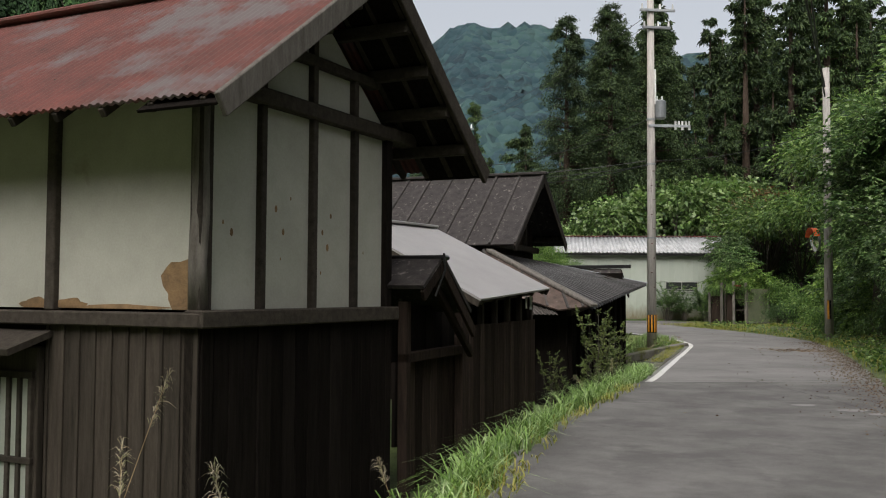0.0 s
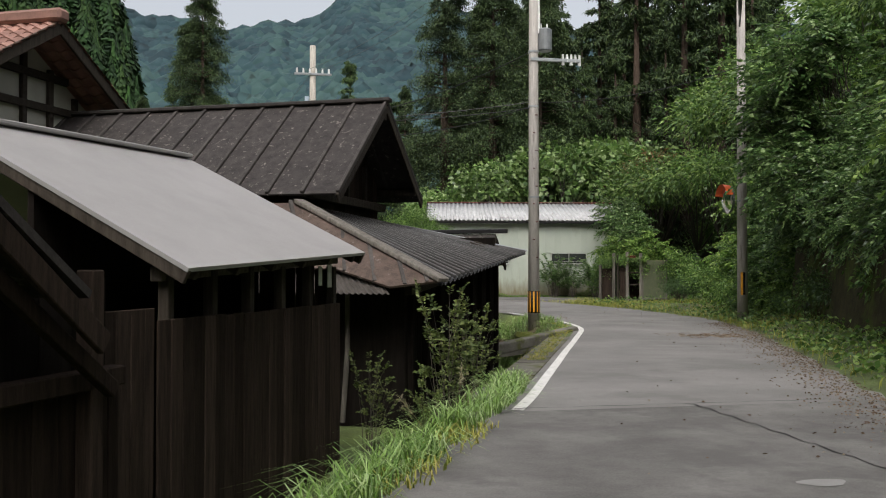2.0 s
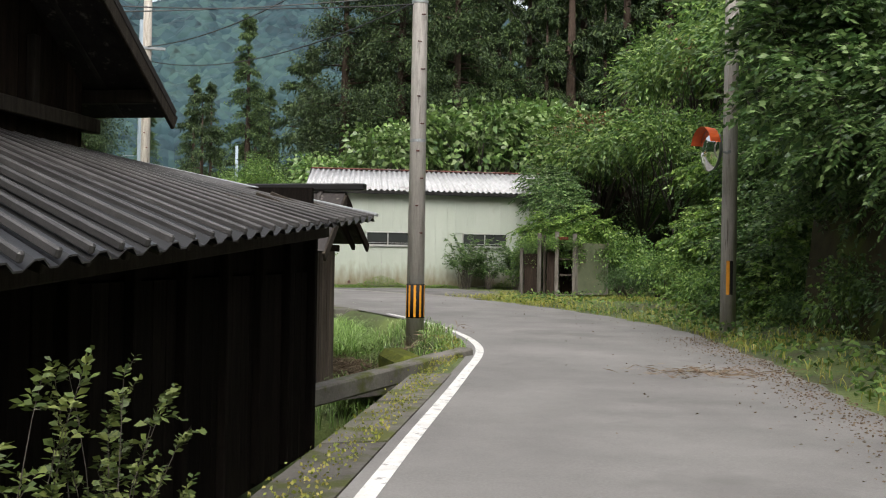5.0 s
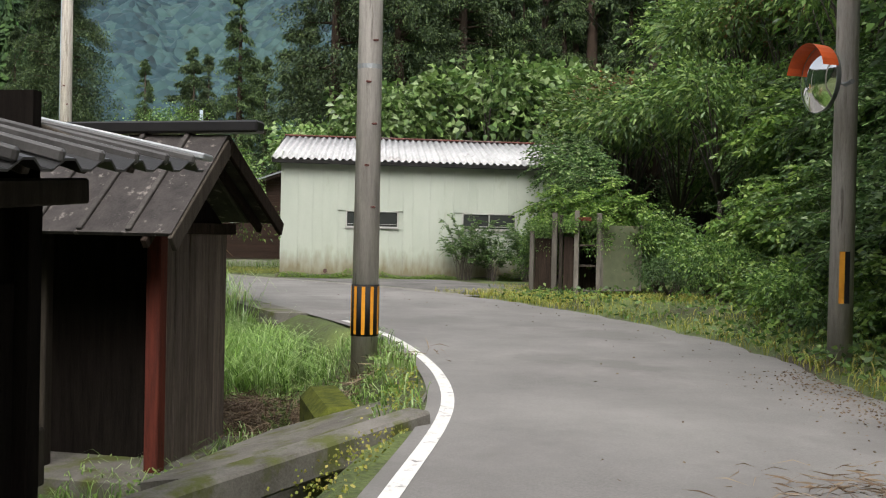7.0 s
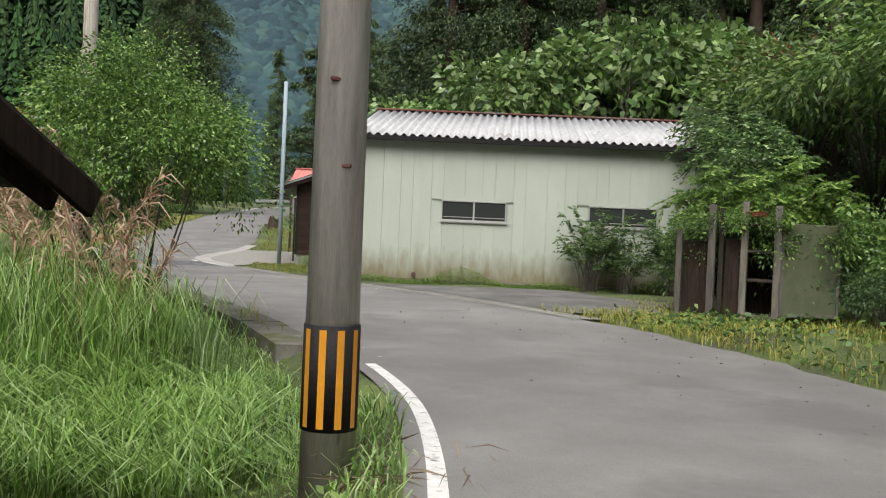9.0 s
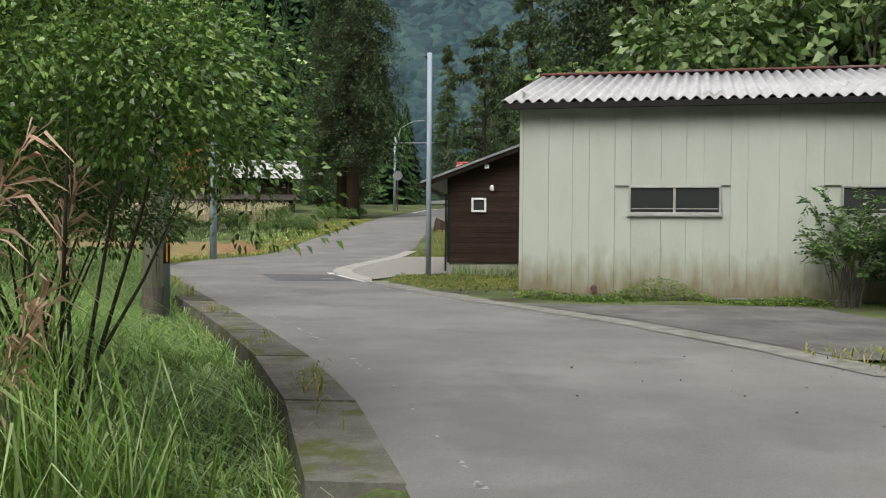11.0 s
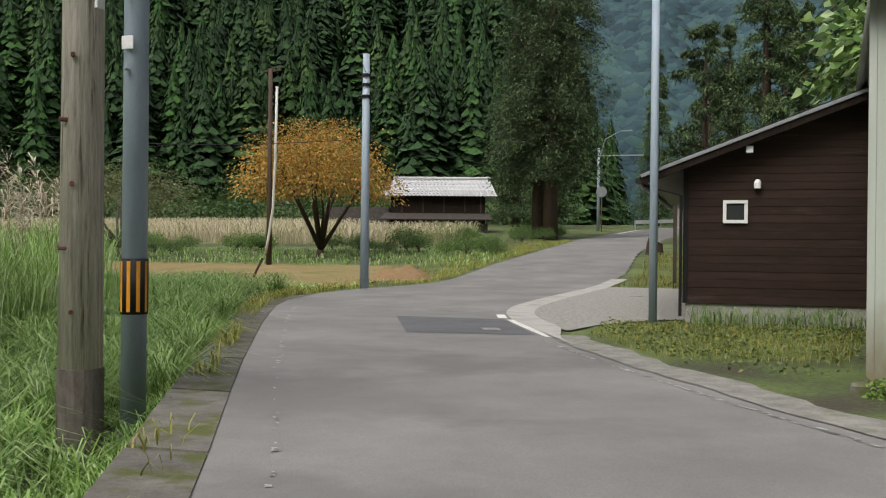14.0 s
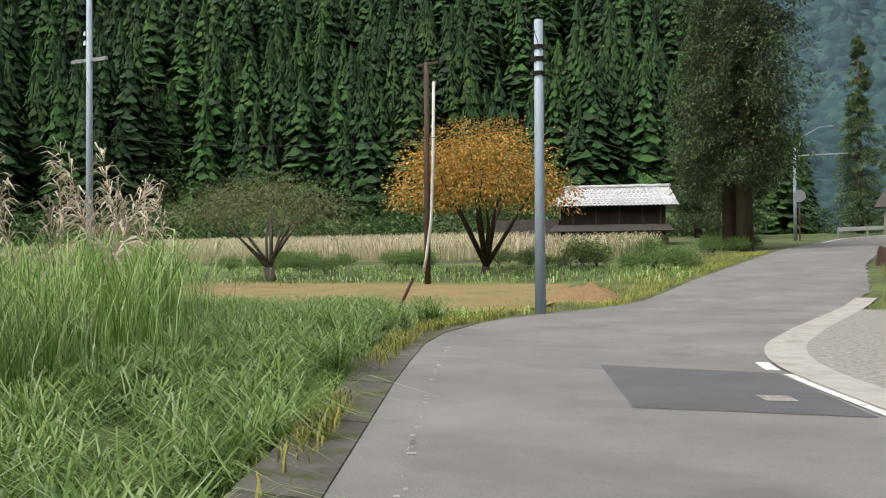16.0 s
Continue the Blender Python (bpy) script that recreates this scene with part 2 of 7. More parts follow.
LEAF_CEDAR = leaf_mat("cedar_sprays", [(0.012, 0.027, 0.009), (0.030, 0.060, 0.017), (0.055, 0.098, 0.026), (0.10, 0.145, 0.042)], 0.7, 0.12)
LEAF_FOREST = leaf_mat("forest_cedars", [(0.0074, 0.0258, 0.0055), (0.0120, 0.0403, 0.0070), (0.0175, 0.0560, 0.0094), (0.0276, 0.0784, 0.0133)], 0.9, 0.03)
LEAF_FOREST_B = leaf_mat("forest_cedars_deep", [(0.0055, 0.0202, 0.0047), (0.0092, 0.0314, 0.0062), (0.0138, 0.0437, 0.0078), (0.0202, 0.0594, 0.0109)], 0.9, 0.03)
LEAF_FOREST_C = leaf_mat("forest_cedars_fresh", [(0.0101, 0.0347, 0.0062), (0.0166, 0.0538, 0.0086), (0.0248, 0.0762, 0.0109), (0.0396, 0.1042, 0.0156)], 0.9, 0.03)
LEAF_FOREST_D = leaf_mat("forest_cedars_yellowish", [(0.0110, 0.0302, 0.0062), (0.0193, 0.0493, 0.0086), (0.0294, 0.0694, 0.0117), (0.0460, 0.0963, 0.0172)], 0.9, 0.03)
LEAF_SPRAY = leaf_mat("arching_shrub_leaves", [(0.028, 0.062, 0.020), (0.065, 0.130, 0.038), (0.12, 0.21, 0.060), (0.24, 0.34, 0.13)], 0.38, 0.38)
LEAF_VINE = leaf_mat("bright_vine_leaves", [(0.045, 0.098, 0.020), (0.105, 0.20, 0.036), (0.18, 0.29, 0.055), (0.29, 0.40, 0.11)], 0.42, 0.38)
LEAF_BUSH = leaf_mat("small_bright_bush_leaves", [(0.030, 0.070, 0.014), (0.075, 0.155, 0.028), (0.13, 0.23, 0.042), (0.27, 0.38, 0.11)], 0.36)
LEAF_CHERRY = leaf_mat("autumn_leaves", [(0.12, 0.15, 0.03), (0.30, 0.21, 0.04), (0.46, 0.25, 0.045), (0.34, 0.14, 0.04)])
LEAF_GREY = leaf_mat("sparse_grey_green_leaves", [(0.072, 0.098, 0.035), (0.117, 0.143, 0.053), (0.156, 0.150, 0.070)])
GRASS = leaf_mat("grass_blades", [(0.062, 0.130, 0.019), (0.142, 0.250, 0.047), (0.235, 0.365, 0.092), (0.42, 0.52, 0.26)], 0.34, 0.34)
GRASSDRY = leaf_mat("yellowing_grass", [(0.125, 0.163, 0.023), (0.237, 0.250, 0.039), (0.338, 0.288, 0.079)], 0.6)
PLUME = leaf_mat("pampas_plumes", [(0.408, 0.312, 0.184), (0.540, 0.456, 0.302), (0.384, 0.204, 0.119)], 0.7)
PLUMEFIELD = leaf_mat("pale_pampas_field", [(0.40, 0.34, 0.23), (0.50, 0.44, 0.33), (0.22, 0.24, 0.09), (0.42, 0.31, 0.22)], 0.7)
PLUMESILVER = leaf_mat("silvery_plumes", [(0.40, 0.33, 0.24), (0.54, 0.48, 0.39), (0.46, 0.37, 0.27)], 0.7)
PLUMERED = leaf_mat("reddish_plumes", [(0.34, 0.16, 0.12), (0.46, 0.33, 0.24), (0.30, 0.22, 0.13)], 0.7)
LITTER = leaf_mat("dead_leaves", [(0.085, 0.056, 0.035), (0.15, 0.10, 0.06), (0.24, 0.19, 0.13)], 0.8, 0.05)


def terrain_mat():
    """Soil, short grass and far forest floor mixed by noise."""
    m = bpy.data.materials.new("earth_and_turf")
    m.use_nodes = True
    n, l = m.node_tree.nodes, m.node_tree.links
    out = n["Principled BSDF"]
    tc = n.new("ShaderNodeTexCoord")
    t1, t2 = n.new("ShaderNodeTexNoise"), n.new("ShaderNodeTexNoise")
    t1.inputs["Scale"].default_value, t1.inputs["Detail"].default_value = 0.6, 8
    t2.inputs["Scale"].default_value, t2.inputs["Detail"].default_value = 22, 4
    for t in (t1, t2):
        l.new(tc.outputs["Object"], t.inputs["Vector"])
    add = n.new("ShaderNodeMath")
    add.operation = "MULTIPLY_ADD"
    l.new(t2.outputs["Fac"], add.inputs[0])
    add.inputs[1].default_value = 0.5
    l.new(t1.outputs["Fac"], add.inputs[2])
    ramp = n.new("ShaderNodeValToRGB")
    e = ramp.color_ramp.elements
    e.new(0.5)
    for k, (p, c) in enumerate(((0.55, (0.045, 0.035, 0.022)), (0.70, (0.055, 0.075, 0.022)), (0.95, (0.12, 0.155, 0.04)))):
        e[k].position, e[k].color = p, (*c, 1)
    l.new(add.outputs[0], ramp.inputs[0])
    l.new(ramp.outputs[0], out.inputs["Base Color"])
    out.inputs["Roughness"].default_value = 0.95
    bp = n.new("ShaderNodeBump")
    bp.inputs["Strength"].default_value, bp.inputs["Distance"].default_value = 0.8, 0.03
    l.new(t2.outputs["Fac"], bp.inputs["Height"])
    l.new(bp.outputs[0], out.inputs["Normal"])
    return m


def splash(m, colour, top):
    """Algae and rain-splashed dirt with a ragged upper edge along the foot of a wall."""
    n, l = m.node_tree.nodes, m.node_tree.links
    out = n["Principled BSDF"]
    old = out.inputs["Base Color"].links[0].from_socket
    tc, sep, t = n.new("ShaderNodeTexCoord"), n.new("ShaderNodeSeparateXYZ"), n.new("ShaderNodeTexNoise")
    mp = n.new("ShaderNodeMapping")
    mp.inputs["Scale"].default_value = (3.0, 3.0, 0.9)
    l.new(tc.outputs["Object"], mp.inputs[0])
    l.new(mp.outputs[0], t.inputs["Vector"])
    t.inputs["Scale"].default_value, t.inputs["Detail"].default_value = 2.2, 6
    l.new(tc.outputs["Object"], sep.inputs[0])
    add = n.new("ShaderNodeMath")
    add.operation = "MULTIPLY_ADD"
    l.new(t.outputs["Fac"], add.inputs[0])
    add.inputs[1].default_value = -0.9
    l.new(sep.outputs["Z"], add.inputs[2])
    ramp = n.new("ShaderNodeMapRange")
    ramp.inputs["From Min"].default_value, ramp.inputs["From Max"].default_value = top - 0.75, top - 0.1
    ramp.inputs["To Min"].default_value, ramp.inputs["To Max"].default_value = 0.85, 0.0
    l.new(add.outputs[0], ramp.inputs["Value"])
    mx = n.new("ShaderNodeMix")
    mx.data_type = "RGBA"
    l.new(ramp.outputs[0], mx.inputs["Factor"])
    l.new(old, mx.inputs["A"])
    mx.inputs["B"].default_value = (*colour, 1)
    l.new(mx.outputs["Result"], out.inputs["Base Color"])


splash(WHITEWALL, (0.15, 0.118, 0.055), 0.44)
EARTH = terrain_mat()
# Dark litter, with the shade under the trees put into its colour.
FOREST_FLOOR = mat("forest_litter_painted_shade", (0.020, 0.022, 0.010), (0.010, 0.010, 0.006), 0.95, 0.6, 0.5, fine=9, vary=0.0)
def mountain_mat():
    """Far woods: tree crowns as cells with a tone of their own and rounded relief, in broad stands; distance haze is
    painted into the tones as blue.
    """
    m = bpy.data.materials.new("far_wooded_mountain_haze_blue")
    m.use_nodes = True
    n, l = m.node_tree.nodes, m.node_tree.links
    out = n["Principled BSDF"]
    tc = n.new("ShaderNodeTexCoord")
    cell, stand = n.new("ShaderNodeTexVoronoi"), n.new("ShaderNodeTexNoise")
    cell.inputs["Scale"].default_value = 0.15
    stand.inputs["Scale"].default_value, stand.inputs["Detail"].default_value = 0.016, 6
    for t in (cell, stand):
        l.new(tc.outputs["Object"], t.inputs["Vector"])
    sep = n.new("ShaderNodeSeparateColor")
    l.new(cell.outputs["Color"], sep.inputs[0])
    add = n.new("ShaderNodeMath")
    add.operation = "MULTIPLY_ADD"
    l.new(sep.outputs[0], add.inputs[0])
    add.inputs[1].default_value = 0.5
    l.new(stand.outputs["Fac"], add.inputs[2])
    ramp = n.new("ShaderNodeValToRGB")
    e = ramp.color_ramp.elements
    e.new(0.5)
    # Wood greens shifted to blue: the haze of distance is in these colours.
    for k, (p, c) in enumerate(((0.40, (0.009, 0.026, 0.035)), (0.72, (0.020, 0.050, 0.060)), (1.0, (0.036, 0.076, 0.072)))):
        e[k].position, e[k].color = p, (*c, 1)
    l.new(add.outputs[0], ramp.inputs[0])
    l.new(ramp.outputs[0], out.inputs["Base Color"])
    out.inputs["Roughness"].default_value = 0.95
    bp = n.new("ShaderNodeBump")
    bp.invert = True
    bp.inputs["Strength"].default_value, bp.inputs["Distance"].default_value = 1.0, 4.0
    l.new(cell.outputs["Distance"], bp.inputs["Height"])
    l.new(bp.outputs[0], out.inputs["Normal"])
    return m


MOUNTAIN_HAZED = mountain_mat()
FIELD = mat("mown_field", (0.27, 0.19, 0.10), (0.15, 0.14, 0.055), 0.95, 1.2, 0.6, fine=25, vary=0.0, stain=(0.12, 0.15, 0.04), stain_scale=0.5, stain_at=0.55)
LAWN = mat("bright_turf", (0.17, 0.21, 0.05), (0.10, 0.14, 0.03), 0.95, 1.5, 0.8, fine=30, vary=0.0)

# ---------------------------------------------------------------- mesh tools
CORNERS = [(sx, sy, sz) for sx in (-1, 1) for sy in (-1, 1) for sz in (-1, 1)]


class Shape:
    """Collects corners and faces of one mesh."""

    def __init__(self):
        self.v, self.f = [], []

    def add(self, verts, faces):
        k = len(self.v)
        self.v += [tuple(p) for p in verts]
        self.f += [tuple(i + k for i in f) for f in faces]
        return self

    def box(self, x0, x1, y0, y1, z0, z1, b=0.0, m=None):
        c = Vector(((x0 + x1) / 2, (y0 + y1) / 2, (z0 + z1) / 2))
        h = (abs(x1 - x0) / 2, abs(y1 - y0) / 2, abs(z1 - z0) / 2)
        b = min(b, min(h) * 0.6)
        idx, vs, fs = {}, [], []
        for s in CORNERS:
            for a in range(3):
                idx[s, a] = len(vs)
                vs.append(Vector([s[i] * (h[i] if i == a else h[i] - b) for i in range(3)]))
        for a in range(3):
            i, j = (a + 1) % 3, (a + 2) % 3
            for sa in (-1, 1):
                ring = []
                for si, sj in ((-1, -1), (1, -1), (1, 1), (-1, 1)):
                    s = [0, 0, 0]
                    s[a], s[i], s[j] = sa, si, sj
                    ring.append(idx[tuple(s), a])
                fs.append(ring if sa > 0 else ring[::-1])
        if b > 0:
            for a in range(3):
                i, j = (a + 1) % 3, (a + 2) % 3
                for si in (-1, 1):
                    for sj in (-1, 1):
                        p, q = [0, 0, 0], [0, 0, 0]
                        p[a], q[a] = -1, 1
                        p[i] = q[i] = si
                        p[j] = q[j] = sj
                        p, q = tuple(p), tuple(q)
                        ring = [idx[p, i], idx[q, i], idx[q, j], idx[p, j]]
                        fs.append(ring[::-1] if si * sj > 0 else ring)
            for s in CORNERS:
                ring = [idx[s, 0], idx[s, 1], idx[s, 2]]
                fs.append(ring if s[0] * s[1] * s[2] > 0 else ring[::-1])
        vs = [v + c for v in vs]
        if m is not None:
            vs = [m @ v for v in vs]
        return self.add(vs, fs)

    def bar(self, p, q, w, h, b=0.0, up=(0, 0, 1)):
        """A beam from p to q, w wide and h high."""
        p, q = Vector(p), Vector(q)
        d = q - p
        x = d.normalized()
        z = Vector(up)
        if abs(x.dot(z)) > 0.98:
            z = Vector((1, 0, 0))
        y = z.cross(x).normalized()
        z = x.cross(y)
        m = Matrix((x, y, z)).transposed().to_4x4()
        m.translation = p
        return self.box(0, d.length, -w / 2, w / 2, -h / 2, h / 2, b, m)

    def slab(self, a, b, c, d, t):
        """A plate with the corners a, b, c, d (seen from above, anticlockwise) and the thickness t below them."""
        a, b, c, d = (Vector(p) for p in (a, b, c, d))
        n = (c - a).cross(d - b).normalized() * t
        return self.add([a, b, c, d, a - n, b - n, c - n, d - n], [(0, 1, 2, 3), (7, 6, 5, 4), (0, 4, 5, 1), (1, 5, 6, 2), (2, 6, 7, 3), (3, 7, 4, 0)])

    def tube(self, pts, radii, sides=10, cap=True):
        """A round bar along points with a radius at each."""
        pts = [Vector(p) for p in pts]
        rings, vs, fs = [], [], []
        for i, p in enumerate(pts):
            d = (pts[min(i + 1, len(pts) - 1)] - pts[max(i - 1, 0)]).normalized()
            s = Vector((1, 0, 0)) if abs(d.x) < 0.9 else Vector((0, 1, 0))
            e1 = d.cross(s).normalized()
            e2 = d.cross(e1)
            for k in range(sides):
                a = 2 * math.pi * k / sides
                vs.append(p + (e1 * math.cos(a) + e2 * math.sin(a)) * radii[i])
        for i in range(len(pts) - 1):
            for k in range(sides):
                k2 = (k + 1) % sides
                fs.append((i * sides + k, i * sides + k2, (i + 1) * sides + k2, (i + 1) * sides + k))
        if cap:
            fs.append(tuple(range(sides))[::-1])
            fs.append(tuple(range((len(pts) - 1) * sides, len(pts) * sides)))
        return self.add(vs, fs)

    def wavy(self, a, b, c, d, pitch, amp, t=0.006, fold=False):
        """A corrugated sheet: a to b along the eave, d to c along the top edge."""
        a, b, c, d = (Vector(p) for p in (a, b, c, d))
        n = (c - a).cross(d - b).normalized()
        waves = max(2, round((b - a).length / pitch))
        per = 4 if fold else 6
        k = waves * per
        vs, fs = [], []
        for i in range(k + 1):
            s = i / k
            ph = i % per
            o = (amp if ph in (1, 2) else -amp) if fold else amp * math.sin(2 * math.pi * i / per)
            for low, high in ((a, d), (b, c)):
                pass
            p, q = a.lerp(b, s), d.lerp(c, s)
            vs += [p + n * o, q + n * o, p + n * (o - t), q + n * (o - t)]
        for i in range(k):
            j, m = i * 4, i * 4 + 4
            fs += [(j, m, m + 1, j + 1), (j + 2, j + 3, m + 3, m + 2), (j, j + 2, m + 2, m), (j + 1, m + 1, m + 3, j + 3)]
        return self.add(vs, fs)

    def mesh(self, name, smooth=False):
        me = bpy.data.meshes.new(name)
        me.from_pydata(self.v, [], self.f)
        me.update()
        if smooth:
            me.polygons.foreach_set("use_smooth", [True] * len(me.polygons))
        return me


def part(name, shape, material, parent=None, label="", smooth=False, at=None):
    me = shape if isinstance(shape, bpy.types.Mesh) else shape.mesh(name, smooth)
    if not me.materials:
        me.materials.append(material)
    ob = new(name, me)
    if parent is not None:
        ob.parent = parent
    if at is not None:
        ob.matrix_basis = at
    return tagged(ob, label) if label else ob


def thing(name, label, category, x=0, y=0, z=0, turn=0, group="", kind=""):
    ob = new(name)
    ob.empty_display_size = 0.2
    ob.matrix_basis = pose(x, y, z, 0, 0, turn)
    return tagged(ob, label, category, group, kind)


def solid(name, shape, material, label, category, kind="", group="", smooth=False):
    return tagged(part(name, shape, material, smooth=smooth), label, category, group, kind)


def quick_mesh(name, verts, quads):
    """A mesh out of arrays: verts (n, 3), quads (m, 4)."""
    me = bpy.data.meshes.new(name)
    verts, quads = np.asarray(verts, dtype=np.float32), np.asarray(quads, dtype=np.int32)
    me.vertices.add(len(verts))
    me.vertices.foreach_set("co", verts.ravel())
    me.loops.add(quads.size)
    me.loops.foreach_set("vertex_index", quads.ravel())
    me.polygons.add(len(quads))
    me.polygons.foreach_set("loop_start", np.arange(0, quads.size, 4, dtype=np.int32))
    me.polygons.foreach_set("loop_total", np.full(len(quads), 4, dtype=np.int32))
    me.update(calc_edges=True)
    return me


def leaves(name, centres, ways, length, width, rng, droop=0.3, curl=0.15, flat=0.0):
    """One mesh of many small pointed leaves, each folded a little along its middle."""
    n = len(centres)
    ways = ways / np.maximum(np.linalg.norm(ways, axis=1, keepdims=True), 1e-6)
    side = np.cross(ways, rng.normal(size=(n, 3)) * (1 - flat) + np.array([0, 0, 2.0]) * flat)
    side /= np.maximum(np.linalg.norm(side, axis=1, keepdims=True), 1e-6)
    up = np.cross(side, ways)
    ln = length * rng.uniform(0.6, 1.35, (n, 1))
    wd = width * rng.uniform(0.7, 1.3, (n, 1))
    base = centres
    tip = centres + ways * ln + np.array([0, 0, -1]) * ln * droop
    mid = centres + ways * ln * 0.5 - up * ln * curl
    v = np.stack([base, mid + side * wd * 0.5, tip, mid - side * wd * 0.5], 1).reshape(-1, 3)
    q = np.arange(n * 4).reshape(n, 4)
    return quick_mesh(name, v, q)


def blades(name, roots, height, width, rng, lean=0.5, ways=None):
    """One mesh of grass blades that bend over; each is three quads long."""
    n = len(roots)
    a = rng.uniform(0, 2 * np.pi, n) if ways is None else ways
    out = np.stack([np.cos(a), np.sin(a), np.zeros(n)], 1)
    side = np.stack([-np.sin(a), np.cos(a), np.zeros(n)], 1)
    h = (np.asarray(height) * rng.uniform(0.55, 1.2, n))[:, None]
    bend = h * lean * rng.uniform(0.3, 1.5, (n, 1))
    w = (np.asarray(width) * rng.uniform(0.7, 1.3, n))[:, None]
    rows = []
    for s, up, o, ww in ((0, 0, 0, 0.8), (1, 0.55, 0.18, 1.0), (2, 0.84, 0.60, 0.75), (3, 0.66, 1.12, 0.08)):
        p = roots + out * bend * o + np.array([0, 0, 1]) * h * up
        rows.append(np.stack([p - side * w * ww / 2, p + side * w * ww / 2], 1))
    v = np.stack(rows, 1).reshape(-1, 3)
    k = np.arange(n)[:, None] * 8
    q = np.concatenate([k + np.array([[i, i + 1, i + 3, i + 2]]) for i in (0, 2, 4)], 1).reshape(-1, 4)
    return quick_mesh(name, v, q)


BOARD_CACHE = {}


def board(parent, u, v, z0, z1, w, material, t=0.02, tilt=0.0):
    """An upright board of a wall: its own object, with mesh data shared by boards of one size."""
    key = (round(w, 2), round(z1 - z0, 2), t, material.name)
    if key not in BOARD_CACHE:
        me = Shape().box(-w / 2, w / 2, -t / 2, t / 2, 0, z1 - z0, 0.004).mesh("board")
        me.materials.append(material)
        BOARD_CACHE[key] = me
    ob = new("board", BOARD_CACHE[key])
    ob.parent = parent
    ob.matrix_basis = pose(u, v, z0, 0, 0, tilt)
    return ob


# ---------------------------------------------------------------- ground plan
LEFT_Y = [-40, 0, 6.5, 9, 12.8, 14.0, 16.0, 17.3, 19.8, 22.9, 23.6, 24.6, 25.7, 26.5, 27.5, 29.0, 30.4, 31.3, 32.5, 33.7, 35.8, 38, 40, 42, 43.9, 46.6, 49.4, 53.7, 57, 59.8, 64.4, 80, 95, 113, 130, 160]
LEFT_X = [-14.6, -1.05, 1.2, 2.05, 3.95, 4.52, 5.33, 5.86, 6.87, 8.17, 8.46, 8.90, 9.30, 9.48, 9.66, 9.80, 9.85, 9.79, 9.58, 9.25, 8.62, 7.7, 6.75, 5.8, 4.85, 3.6, 2.3, 0.45, -0.15, -0.15, 0.65, 0.5, 0.4, 1.8, 8.0, 30]
RIGHT_Y = [-40, 0, 11.9, 15.1, 17.2, 19.3, 23.5, 25.6, 27.4, 29.3, 31.5, 33, 34.3, 35.5, 37, 38.5, 40.6, 42.3, 43.5, 46.5, 48.3, 49.7, 51.0, 52.4, 54.1, 57, 61.6, 68.7, 80, 95, 113, 130, 160]
RIGHT_X = [-11.0, 2.2, 6.95, 8.45, 9.45, 10.45, 12.3, 12.98, 13.6, 14.05, 14.15, 14.0, 13.65, 13.3, 12.65, 11.95, 11.0, 10.0, 9.2, 7.55, 6.75, 6.15, 5.62, 5.24, 5.03, 5.03, 5.19, 5.6, 5.0, 5.2, 6.6, 13.0, 35]
TOE_Y = [-40, 0, 12, 20, 24, 28, 32, 36, 40, 44, 50, 58, 70, 90, 120, 200]
TOE_X = [-8.5, 4.2, 9.0, 12.2, 14.2, 15.4, 16.8, 18.0, 19.3, 20.6, 23.0, 26.0, 30, 36, 48, 60]
FINE_Y = np.arange(-40, 160.01, 0.1)


def rounded(ys, xs):
    """The corners of a line taken off by a moving mean of one metre."""
    fine = np.pad(np.interp(FINE_Y, ys, xs), 10, "edge")
    box = np.ones(11) / 11
    return np.convolve(np.convolve(fine, box, "valid"), box, "valid")


LEFT_FINE, RIGHT_FINE = rounded(LEFT_Y, LEFT_X), rounded(RIGHT_Y, RIGHT_X)


def xl(y):
    return np.interp(y, FINE_Y, LEFT_FINE)


def xr(y):
    return np.interp(y, FINE_Y, RIGHT_FINE)


def toe(y):
    return np.interp(y, TOE_Y, TOE_X)


def smooth(a, b, x):
    t = np.clip((x - a) / (b - a), 0, 1)
    return t * t * (3 - 2 * t)


def rise(y):
    return 0.05 * np.clip(y - 62, 0, 70) * smooth(58, 72, y) - 0.15 * smooth(12, 23, y) * (1 - smooth(30, 39, y))


def height(x, y):
    """The lie of the land: the road level, the low yards beside it, the hill, the far slopes."""
    x, y = np.asarray(x, float), np.asarray(y, float)
    dl, dr = (xl(y) - x) * 0.9, (x - xr(y)) * 0.9
    low = 0.72 * (1 - smooth(28, 34, y)) + 0.38 * smooth(28, 34, y) * (1 - smooth(44, 52, y)) + 0.05
    z = rise(y) - low * smooth(0.32, 0.95, dl)
    up = np.clip(x - toe(y), 0, None)
    hill = 1.35 * smooth(0, 2.5, up) * (1 - smooth(52, 66, y)) + 0.62 * np.clip(up - 0.8, 0, 26) * (1 - 0.75 * smooth(48, 75, y))
    z = z + hill + 0.22 * smooth(0.3, 1.4, dr) * (1 - smooth(33, 37, y))
    a = np.degrees(np.arctan2(x - 6, y - 40))
    r = np.hypot(x - 6, y - 40)
    side = smooth(-5, -11, a) * (r > 1)
    slope = 0.62 * np.clip(r - 98 - 18 * smooth(-12, -6, a), 0, 170) * side
    east = 0.35 * np.clip(r - 130, 0, 120) * smooth(14, 30, a)
    south = 0.25 * np.clip(-y - 60, 0, 200)
    west = 0.3 * np.clip(-x - 70, 0, 150) * (y < 60)
    return z + slope + east + south + west - 0.015


def hz(x, y):
    return float(height(x, y))

